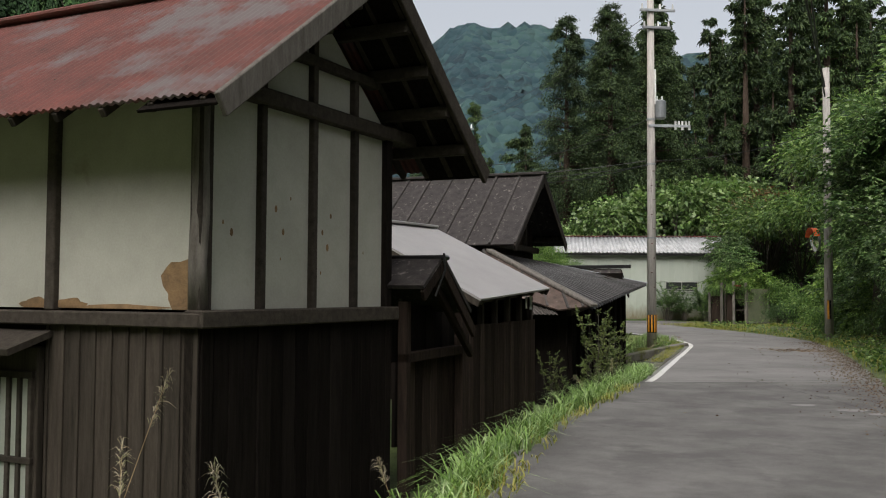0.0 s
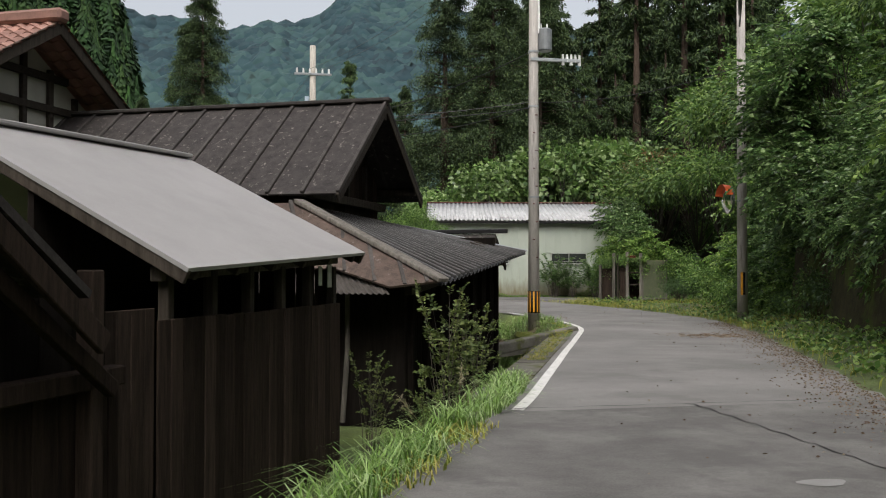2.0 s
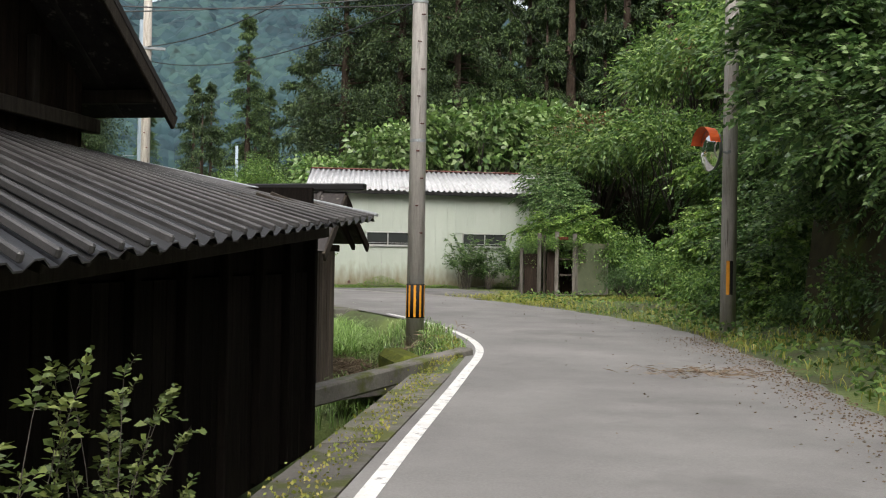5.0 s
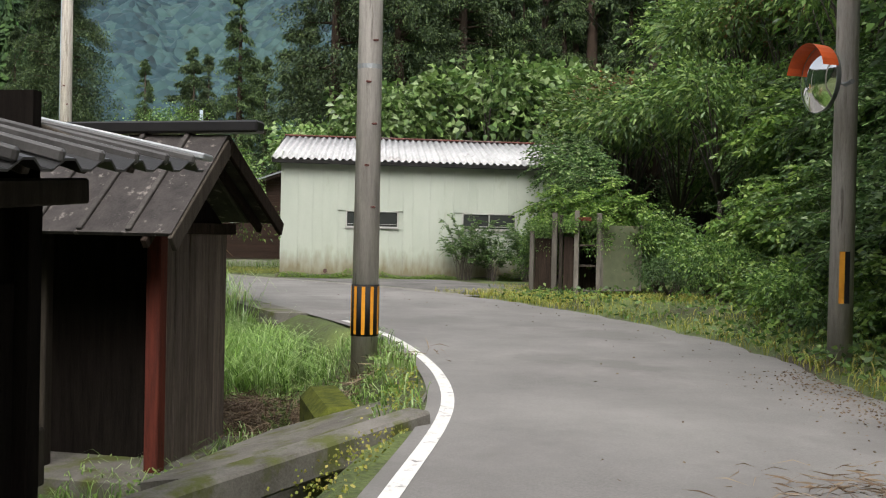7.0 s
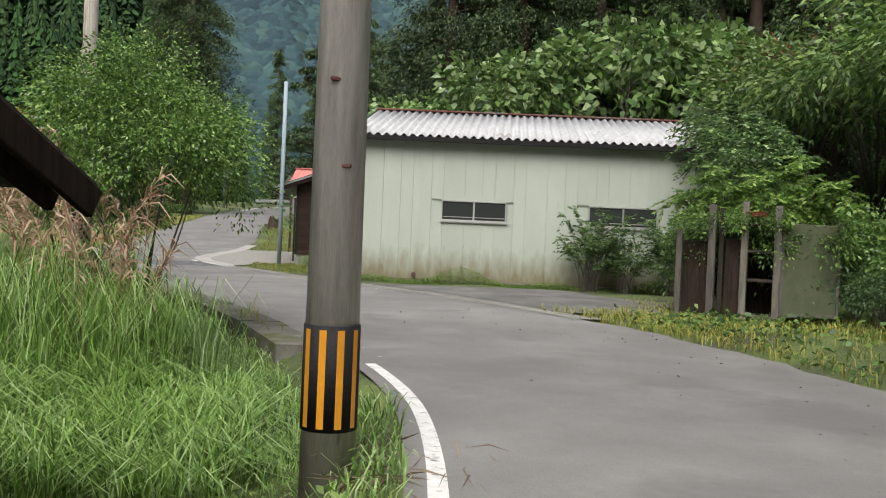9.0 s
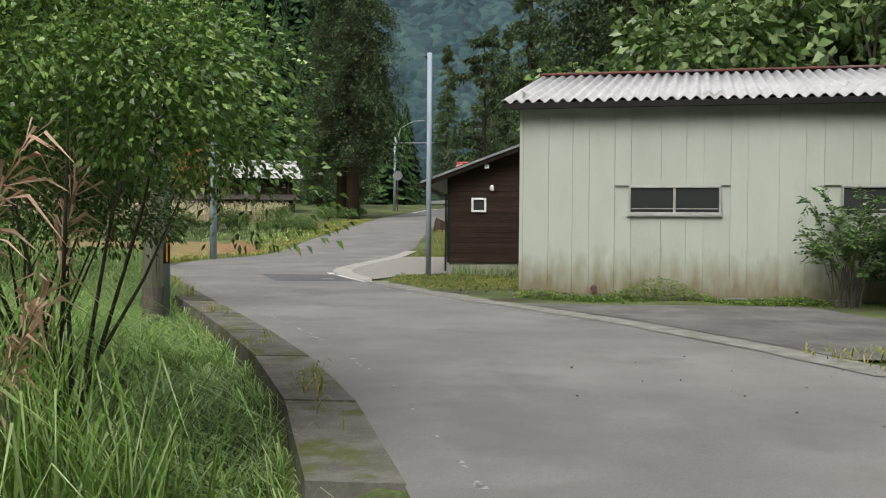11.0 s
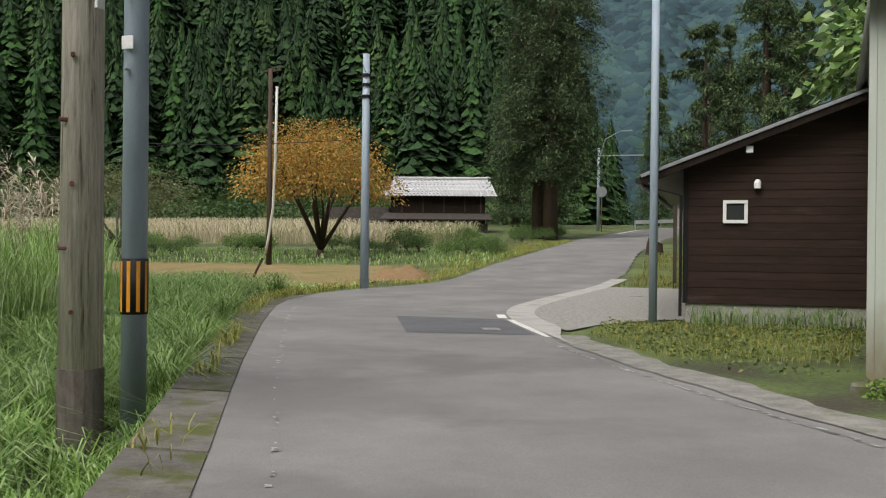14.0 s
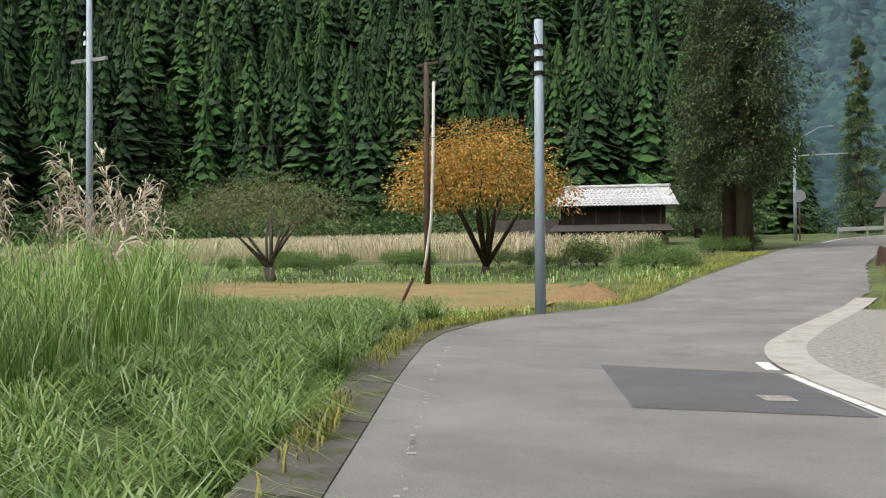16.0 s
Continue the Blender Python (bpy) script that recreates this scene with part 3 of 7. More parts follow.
# ---------------------------------------------------------------- ground, road, mountains
def spread(fine0, fine1, step, far0, far1, grow=1.22):
    a = list(np.arange(fine0, fine1, step))
    s, p = step, a[-1]
    while p < far1:
        s *= grow
        p += s
        a.append(p)
    s, p = step, a[0]
    while p > far0:
        s *= grow
        p -= s
        a.insert(0, p)
    return np.array(a)


def grid_mesh(name, gx, gy, gz):
    nx, ny = gx.shape[1], gx.shape[0]
    v = np.stack([gx, gy, gz], -1).reshape(-1, 3)
    i = (np.arange(ny - 1)[:, None] * nx + np.arange(nx - 1)[None]).ravel()
    me = quick_mesh(name, v, np.stack([i, i + 1, i + nx + 1, i + nx], 1))
    me.polygons.foreach_set("use_smooth", [True] * len(me.polygons))
    return me


rng = np.random.default_rng(7)
tx, ty = np.meshgrid(spread(-12, 24, 0.3, -1400, 1400), spread(-4, 122, 0.35, -1200, 1500))
tz = height(tx, ty)
tz = tz - 0.03 * ((tx > xl(ty) - 0.1) & (tx < xr(ty) + 0.1)) * (ty > -41) * (ty < 150) + 0.03 * np.sin(tx * 2.3 + 1.7 * np.sin(ty * 1.1)) * np.sin(ty * 1.9) * smooth(0.4, 1.5, np.minimum(np.abs(tx - xl(ty)), np.abs(tx - xr(ty)))) * ((tx < xl(ty)) | (tx > xr(ty)))
# the deep ditch beside the dark barn
ditch = smooth(0.55, 0.8, (xl(ty) - tx) * 0.9) * smooth(2.6, 2.0, (xl(ty) - tx) * 0.9) * smooth(19.0, 20.0, ty) * smooth(25.2, 24.6, ty)
tz = tz - 0.55 * ditch
ground = tagged(part("ground", grid_mesh("ground", tx, ty, tz), EARTH), "uneven earth with short grass along the road", "ground", kind="structure")
# Wooded slopes get the floor colour that already holds the trees' shade.
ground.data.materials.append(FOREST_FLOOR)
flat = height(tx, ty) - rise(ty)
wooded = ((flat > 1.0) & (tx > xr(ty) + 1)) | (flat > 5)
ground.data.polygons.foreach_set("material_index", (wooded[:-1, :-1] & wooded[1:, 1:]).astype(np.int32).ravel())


def ribbon(y0, y1, left, right, lift, step=0.25, name="road", skirt=0.0):
    ys = np.arange(y0, y1 + 1e-6, step)
    k = 9
    rows = []
    for y in ys:
        a, b = left(y), right(y)
        rows.append([(a + (b - a) * i / (k - 1), y) for i in range(k)])
    p = np.array(rows)
    z = rise(p[..., 1]) + lift
    return grid_mesh(name, p[..., 0], p[..., 1], z)


def jag(y, seed):
    return 0.05 * np.sin(y * 3.1 + seed) + 0.035 * np.sin(y * 8.7 + seed * 2) + 0.02 * np.sin(y * 19 + seed)


road = tagged(part("road", ribbon(-40, 150, lambda y: xl(y) - 0.17 + jag(y, 1) * (1 - smooth(12, 14, y)), lambda y: xr(y) + jag(y, 4), 0.0), ASPHALT), "narrow grey asphalt lane, patched and slightly cracked", "road", kind="structure")


flat_thing_old = tagged(part("old_surface", ribbon(-40, 13.35, lambda y: xl(y) - 0.15 + jag(y, 1), lambda y: xr(y) + jag(y, 4) - 0.02, 0.003, name="old_surface"), ASPHALTOLD), "older rougher stretch of asphalt with worn grain", "road", kind="structure")


def stripe(y0, y1, off, w, lift, step=0.2, gap=0.0, side=None):
    """A painted line that follows the lane's edge."""
    s = Shape()
    edge = side or xl
    ys = np.arange(y0, y1, step)
    prev = None
    for y in ys:
        d = Vector((float(edge(y + 0.1) - edge(y - 0.1)), 0.2, 0)).normalized()
        n = Vector((d.y, -d.x, 0))
        p = Vector((float(edge(y)), y, float(rise(y)) + lift)) + n * off
        cur = (p - n * w / 2, p + n * w / 2)
        if prev is not None and rng.random() > gap:
            if gap > 0:
                a, c = sorted((0.8 * rng.random(), 0.2 + 0.8 * rng.random()))
                s.add([prev[0].lerp(prev[1], a), prev[0].lerp(prev[1], c), cur[0].lerp(cur[1], c * 0.9), cur[0].lerp(cur[1], a * 0.8)], [(0, 1, 2, 3)])
            else:
                s.add([prev[0], prev[1], cur[1], cur[0]], [(0, 1, 2, 3)])
        prev = cur
    return s


def flat_thing(name, shape, material, label, category):
    return tagged(part(name, shape, material), label, category, kind="structure")


flat_thing("edge_line", stripe(13.3, 32.6, 0.0, 0.105, 0.006, step=0.1), PAINT, "white painted edge line round the bend", "road marking")
flat_thing("edge_line", stripe(32.6, 64, 0.20, 0.085, 0.006, step=0.045, gap=0.78), PAINTOLD, "worn-off white edge line along the kerb", "road marking")
flat_thing("edge_line", stripe(41.0, 48.0, -0.30, 0.08, 0.006, step=0.06, gap=0.35, side=xr), PAINTOLD, "faded white edge line before the yard", "road marking")
flat_thing("edge_line", stripe(48.3, 50.85, -0.13, 0.14, 0.008, step=0.1, side=xr), PAINT, "fresh white line at the gravel court", "road marking")
flat_thing("edge_line", stripe(51.1, 51.9, -0.22, 0.14, 0.008, step=0.1, side=xr), PAINT, "short white dash at the gravel court", "road marking")
flat_thing("edge_line", stripe(105, 125, 0.3, 0.2, 0.008), PAINT, "white edge line on the far bend", "road marking")
s = Shape()
s.add([(3.70, 50.88, 0.004), (4.78, 48.18, 0.004), (6.42, 48.42, 0.004), (5.45, 50.84, 0.004)], [(0, 1, 2, 3)])
flat_thing("road_patch", s, ASPHALTNEW, "darker rectangular asphalt patch on the lane", "road patch")
s = Shape()
for x, y, w in ((5.35, 9.9, 0.17), (5.55, 9.55, 0.2), (5.05, 10.4, 0.14)):
    s.add([(x + w * math.cos(a) * (1 + 0.2 * math.sin(3 * a)), y + w * 0.6 * math.sin(a), 0.007) for a in np.arange(0, 6.28, 0.5)], [tuple(range(13))])
flat_thing("road_patch", s, MENDED, "small pale mended potholes on the lane", "road patch")
s = Shape()
for x0, y0, x1, y1 in ((5.76, 13.3, 5.62, 10.6), (4.0, 13.36, 7.4, 13.34), (5.62, 10.6, 5.0, 7.0)):
    p, q = Vector((x0, y0, 0)), Vector((x1, y1, 0))
    n = (q - p).normalized().cross(Vector((0, 0, 1)))
    last = None
    for i in range(21):
        c = p.lerp(q, i / 20) + n * 0.02 * math.sin(i * 2.1) + Vector((0, 0, 0.006))
        w = 0.008 + 0.004 * math.sin(i * 1.3)
        if last:
            s.add([last[0], last[1], c + n * w, c - n * w], [(0, 1, 2, 3)])
        last = (c - n * w, c + n * w)
flat_thing("road_crack", s, TRIMBLACK, "dark seam and crack in the asphalt", "road crack")
s = Shape().add([(5.50, 49.18, 0.009), (5.62, 48.90, 0.009), (5.85, 48.96, 0.009), (5.74, 49.24, 0.009)], [(0, 1, 2, 3)])
flat_thing("manhole_cover", s, GRAVEL, "small pale rectangular cover set in the patch", "manhole cover")
# right-hand gutter strip and kerb of the gravel court
flat_thing("gutter", ribbon(36.8, 48.6, lambda y: xr(y) - 0.16 + 0.4 * jag(y, 2), lambda y: xr(y) + 0.34 + jag(y, 7), 0.008, name="gutter"), GUTTER, "low gritty concrete gutter along the yard", "gutter")


def kerb_run(y0, y1, off0, off1, top, depth, step, group, label):
    """Kerb stones one by one along the left edge."""
    t = thing("kerb", label, "kerb", kind="structure")
    y = y0
    while y < y1:
        e = y + step * 0.97
        d0, d1 = xl(y), xl(e)
        s = Shape()
        a, b, c, d = (d0 + off0, y), (d0 + off1, y), (d1 + off1, e), (d1 + off0, e)
        z0, z1 = float(rise(y)), float(rise(e))
        s.slab((*a, z0 + top), (*b, z0 + top), (*c, z1 + top), (*d, z1 + top), depth)
        part("kerb_stone", s, CONCRETE, t)
        y += step
    return t


kerb_run(33.5, 56.0, -0.66, -0.16, 0.010, 0.5, 1.9, "", "low mossy concrete kerb with grass in its joints")
kerb_run(14.2, 23.0, -0.58, -0.15, 0.012, 0.7, 1.8, "", "mossy concrete kerb beside the ditch")

# gravel court and its pale concrete rim
def court_side(y):
    return np.interp(y, [49.2, 50.2, 51.0, 51.6, 52.2, 60.8, 61.4, 63.5], [6.72, 6.95, 7.3, 7.75, 8.6, 8.6, 9.6, 9.6])


p = np.array([[(xr(y) + 0.30 + (court_side(y) - xr(y) - 0.30) * i / 8, y) for i in range(9)] for y in np.arange(49.2, 63.4, 0.2)])
flat_thing("gravel_court", grid_mesh("gravel_court", p[..., 0], p[..., 1], rise(p[..., 1]) + 0.012), GRAVEL, "pale gravel forecourt before the brown house", "forecourt")
flat_thing("court_rim", ribbon(47.4, 66.5, lambda y: xr(y) - 0.12, lambda y: xr(y) - 0.10 + 0.46 * smooth(47.6, 50.0, y), 0.016, step=0.15, name="court_rim"), CONCPALE, "pale concrete rim of the gravel court", "kerb")
# yard before the white building
yu, yy = np.meshgrid(np.linspace(0, 1, 24), np.linspace(37.6, 43.2, 16))
yx = xr(yy) + 0.3 + yu * np.clip(15.2 - xr(yy) - 0.6 - 0.4 * np.sin(yy * 2), 0.2, 6) * (1 - 0.25 * smooth(41, 43.4, yy))
flat_thing("yard", grid_mesh("yard", yx, yy, height(yx, yy) + 0.03), ASPHALTOLD, "old cracked asphalt yard before the white building", "yard")


def mountain(name, az0, az1, dist, depth_, peak, label, seed, base=-5):
    """A far wooded ridge with a lumpy canopy."""
    az = np.radians(np.linspace(az0, az1, 260))
    t = np.linspace(0, 1, 110)
    A, T = np.meshgrid(az, t)
    prof = np.array([peak(math.degrees(a)) for a in az])[None]
    r = dist + depth_ * T
    x, y = 6 + r * np.sin(A), 20 + r * np.cos(A)
    z = base + (prof - base) * np.minimum(T / 0.82, 1.0) ** 0.85 * np.where(T > 0.82, 1 - 1.5 * (T - 0.82), 1)
    big = np.array([[noise.fractal(Vector((px * 0.009, py * 0.009, seed)), 1.0, 2.0, 4) for px, py in zip(rx_, ry_)] for rx_, ry_ in zip(x, y)])
    fine = rng.normal(0, 1, x.shape) * 1.9
    z = z + (16 * big + 1.3 * fine) * np.sin(np.pi * np.clip(T * 1.05, 0, 1)) ** 0.5 * dist / 420
    return tagged(part(name, grid_mesh(name, x, y, z), MOUNTAIN_HAZED), label, "mountain", kind="structure")


def ridge_a(a):
    return 165 + 26 * math.exp(-((a - 9) / 7) ** 2) + 13 * math.exp(-((a + 8) / 9) ** 2) - 9 * math.exp(-((a - 0.5) / 3) ** 2) + 3 * math.sin(a * 1.3)


# Both ridges carry the haze in their material colour.
mountain("backdrop_mountain", -75, 60, 430, 260, ridge_a, "distant wooded mountain under cloud, blue-green haze painted into its colour", 3.0)
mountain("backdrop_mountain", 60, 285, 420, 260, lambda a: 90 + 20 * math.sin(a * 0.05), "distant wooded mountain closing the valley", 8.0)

# ---------------------------------------------------------------- buildings beside the lane
def frame_of(name, label, x, y, turn, z=0.0):
    return thing(name, label, "house" if "house" in name else "shed", x, y, z, turn)


def boards_row(parent, u0, u1, v, z0, z1, w, material, gap=0.006, t=0.02, ragged=0.0):
    u = u0
    while u < u1 - 0.02:
        ww = min(w, u1 - u)
        board(parent, u + ww / 2, v + rng.normal(0, 0.003), z0 - ragged * rng.random(), z1, ww - gap, material, t, rng.normal(0, 0.4))
        u += ww


def storehouse():
    """White plastered storehouse on a dark boarded base, its gable to the lane."""
    h = thing("storehouse", "old plastered storehouse with timber frame and rusty red roof", "house", -1.04, 7.02, 0, 58.3)
    W, D, Z0, ZS, ZT = 2.74, 5.5, -0.75, 1.10, 2.70
    # road-side wall (v = 0): plaster panels between posts
    s = Shape().box(0.03, W - 0.03, 0.06, 0.14, ZS, ZT + 0.1)
    part("plaster_wall", s, PLASTER, h, "cream lime plaster with small holes")
    s = Shape().add([(0.02, 0.07, ZT + 0.1), (W - 0.02, 0.07, ZT + 0.1), (W / 2 + 0.1, 0.07, 3.75)], [(0, 1, 2)]).add([(0.02, 0.13, ZT + 0.1), (W - 0.02, 0.13, ZT + 0.1), (W / 2 + 0.1, 0.13, 3.75)], [(2, 1, 0)])
    part("gable_plaster", s, PLASTER, h)
    for u, w in ((0.06, 0.14), (0.73, 0.07), (1.44, 0.07), (2.1, 0.07), (2.7, 0.08)):
        s = Shape().box(u - w / 2, u + w / 2, 0.005, 0.10, ZS - 0.02, ZT + 0.02, 0.008)
        part("post", s, BEAM, h)
    for u in (0.73, 1.44, 2.1):
        part("post", Shape().box(u - 0.035, u + 0.035, 0.01, 0.10, ZT + 0.12, 3.2 + (0.4 if u == 1.44 else 0), 0.006), BEAM, h)
    part("tie_beam", Shape().box(-0.02, W + 0.45, -0.03, 0.16, ZT, ZT + 0.13, 0.012), BEAM, h)
    part("tie_beam", Shape().box(0.72, W - 0.25, -0.0, 0.12, 3.16, 3.25, 0.008), BEAM, h)
    part("sill_beam", Shape().box(-0.06, W + 0.04, -0.07, 0.10, ZS - 0.13, ZS, 0.012), BEAM, h)
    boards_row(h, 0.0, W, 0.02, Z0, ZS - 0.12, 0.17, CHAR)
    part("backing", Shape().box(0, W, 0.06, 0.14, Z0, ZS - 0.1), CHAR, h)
    # side wall (u = 0) towards the walker
    part("plaster_wall", Shape().box(0.06, 0.14, 0.1, D, ZS, ZT + 0.12), PLASTER, h, "cream lime plaster, broken at its lower edge")
    for v, w in ((1.52, 0.10), (3.0, 0.10), (4.4, 0.1)):
        part("post", Shape().box(0.0, 0.10, v - w / 2, v + w / 2, ZS - 0.02, ZT + 0.2, 0.01), BEAM, h)
    s = Shape().tube([(0.05, 0.06, ZS), (0.03, 0.055, 1.45), (0.055, 0.06, 1.8), (0.045, 0.06, 2.2), (0.05, 0.06, ZT + 0.15)], [0.075, 0.068, 0.072, 0.066, 0.07], 9)
    part("corner_post", s, GREYWOOD, h, "split weathered corner post", True)
    part("sill_beam", Shape().box(-0.07, 0.10, -0.05, D, ZS - 0.13, ZS - 0.02, 0.012), BEAM, h)
    # bare mud where the plaster fell off
    for vc, zc, a, b, ph in ((0.23, 1.27, 0.16, 0.22, 0.3), (1.35, 1.13, 0.17, 0.05, 1), (1.72, 1.13, 0.16, 0.05, 2), (0.85, 1.11, 0.5, 0.022, 2.5)):
        s = Shape()
        ring = [(0.055, vc + a * (1 + 0.22 * math.sin(4 * k + ph) + 0.1 * math.sin(9 * k)) * math.cos(k), max(ZS, zc + b * (1 + 0.2 * math.sin(3 * k + ph)) * math.sin(k))) for k in np.arange(0, 6.28, 0.3)]
        s.add(ring, [tuple(range(len(ring)))[::-1]])
        part("bare_mud", s, MUD, h, "brown mud under broken plaster")
    # small holes in the plaster
    for u, z in ((0.95, 1.9), (1.05, 1.72), (1.15, 2.0), (1.62, 1.75), (1.7, 1.62), (1.75, 1.9), (0.3, 1.75), (0.4, 1.68), (2.3, 1.6), (0.15, 1.45), (1.02, 1.5), (1.6, 1.4)):
        r = 0.008 + 0.014 * rng.random()
        part("plaster_hole", Shape().add([(u + r * math.cos(k), 0.057, z + 1.6 * r * math.sin(k)) for k in np.arange(0, 6.28, 0.9)], [tuple(range(7))]), MUD, h)
    boards = [v for v in np.arange(0.02, 1.5, 0.165)]
    for v in boards:
        part("board", Shape().box(0.0, 0.025, v, v + 0.155, Z0, ZS - 0.13, 0.004), OLDWOOD, h)
        part("batten", Shape().box(-0.018, 0.0, v + 0.145, v + 0.175, Z0, ZS - 0.13, 0.004), OLDWOOD, h)
    part("backing", Shape().box(0.03, 0.12, 0, D, Z0, ZS - 0.1), CHAR, h)
    # window bay with its own little roof
    b = part("window_bay", Shape().box(-0.07, 0.0, 1.53, 3.4, -0.75, 0.80, 0.01), OLDWOOD, h, "boarded window bay")
    part("bay_roof", Shape().slab((-0.42, 1.45, 0.80), (-0.42, 3.5, 0.80), (0.0, 3.5, 0.93), (0.0, 1.45, 0.93), -0.05), BEAM, b)
    part("pane", Shape().box(-0.08, -0.072, 1.60, 3.2, -0.6, 0.55), FROSTED, b, "frosted window glass")
    for v in (1.56, 1.68, 1.80, 1.93, 2.06):
        part("bar", Shape().box(-0.105, -0.07, v, v + 0.04, -0.62, 0.6, 0.004), BEAM, b)
    for z in (-0.1, 0.56):
        part("bar", Shape().box(-0.108, -0.071, 1.55, 3.3, z, z + 0.05, 0.004), BEAM, b)
    # roof: eaves along the side walls, ridge runs back from the lane
    A, L, R, V0, V1 = 1.62, -0.52, 3.62, -0.62, D + 0.4
    ZA, ZL, ZR = 4.05, 2.52, 2.52
    part("roof_slope", Shape().wavy((L, V1, ZL), (L, V0, ZL), (A, V0, ZA), (A, V1, ZA), 0.075, 0.009, 0.02), RUST, h, "rust-red ribbed sheet roof")
    part("roof_slope", Shape().wavy((R, V0, ZR), (R, V1, ZR), (A, V1, ZA), (A, V0, ZA), 0.075, 0.009, 0.02), RUST, h)
    part("ridge_cap", Shape().bar((A, V0 - 0.03, ZA + 0.03), (A, V1, ZA + 0.03), 0.22, 0.06, 0.02), RUST, h)
    for x0, z0 in ((L - 0.02, ZL - 0.10), (R + 0.02, ZR - 0.10)):
        part("barge_board", Shape().bar((x0, V0 + 0.02, z0), (A, V0 + 0.02, ZA - 0.08), 0.045, 0.17, 0.008), GREYWOOD if x0 < 0 else BEAM, h)
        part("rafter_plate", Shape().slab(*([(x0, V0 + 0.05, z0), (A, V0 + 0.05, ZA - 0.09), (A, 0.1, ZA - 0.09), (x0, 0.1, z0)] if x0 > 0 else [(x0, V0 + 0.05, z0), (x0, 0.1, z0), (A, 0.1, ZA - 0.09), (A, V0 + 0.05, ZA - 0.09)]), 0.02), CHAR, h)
    for k in range(1, 5):
        f = k / 5
        part("purlin", Shape().bar((R - (R - A) * f, V0 + 0.05, ZR - 0.17 + (ZA - ZR) * f), (R - (R - A) * f, 0.3, ZR - 0.17 + (ZA - ZR) * f), 0.09, 0.11, 0.008), BEAM, h)
        part("purlin", Shape().bar((L + (A - L) * f, V0 + 0.05, ZL - 0.17 + (ZA - ZL) * f), (L + (A - L) * f, 0.3, ZL - 0.17 + (ZA - ZL) * f), 0.09, 0.11, 0.008), BEAM, h)
    for k in range(5):
        v = V0 + 0.12 + k * 0.28
        part("rafter", Shape().bar((R - 0.02, v, ZR - 0.06), (A + 0.2, v, ZA - 0.2), 0.05, 0.07, 0.006), BEAM, h)
    for k in range(12):
        v = V0 + 0.2 + k * 0.45
        part("rafter", Shape().bar((L + 0.03, v, ZL - 0.06), (0.3, v, ZL + 0.54), 0.05, 0.07, 0.006), BEAM, h)
    part("back_wall", Shape().box(W - 0.1, W, 0, D, Z0, ZT + 0.1), CHAR, h)
    part("end_wall", Shape().box(0, W, D, D + 0.1, Z0, 2.7), PLASTER, h)
    return h


def gateway():
    g = thing("gate_roof", "small dark gabled gate roof beside the storehouse", "gate", 0.91, 9.61, 0, 64)
    part("roof_slope", Shape().slab((-0.52, -0.02, 1.27), (0.0, -0.02, 1.57), (0.0, 1.6, 1.57), (-0.52, 1.6, 1.27), -0.04), DARKROOF, g, "brown shingled slope")
    part("roof_slope", Shape().slab((0.0, -0.02, 1.57), (0.85, -0.02, 1.02), (0.85, 1.6, 1.02), (0.0, 1.6, 1.57), -0.04), DARKROOF, g)
    part("ridge_cap", Shape().bar((0, -0.06, 1.585), (0, 1.6, 1.585), 0.16, 0.05, 0.015), BLACKMETAL, g)
    part("barge_board", Shape().bar((-0.5, 0.0, 1.20), (0, 0.0, 1.50), 0.04, 0.11, 0.006), DARKWOOD, g)
    part("barge_board", Shape().bar((0, 0.0, 1.50), (1.0, 0.0, 0.80), 0.04, 0.11, 0.006), DARKWOOD, g)
    part("brace", Shape().bar((0.1, 0.12, 1.32), (1.25, 0.12, 0.55), 0.06, 0.08, 0.006), DARKWOOD, g)
    for u in (-0.35, 1.25):
        part("post", Shape().box(u - 0.05, u + 0.05, 0.2, 0.3, -0.75, 1.15, 0.008), DARKWOOD, g)
    part("lintel", Shape().box(-0.4, 1.5, 0.2, 0.3, 0.55, 0.65, 0.008), DARKWOOD, g)
    boards_row(g, -0.3, 1.6, 0.32, -0.75, 0.55, 0.2, DARKWOOD)
    boards_row(g, -0.45, 1.6, 0.40, 0.55, 1.1, 0.25, CHAR)
    part("downpipe", Shape().tube([(-0.2, -0.1, 1.62), (-0.22, -0.12, 1.45), (-0.3, -0.05, 1.2)], [0.012] * 3, 6), TRIMBLACK, g)
    return g


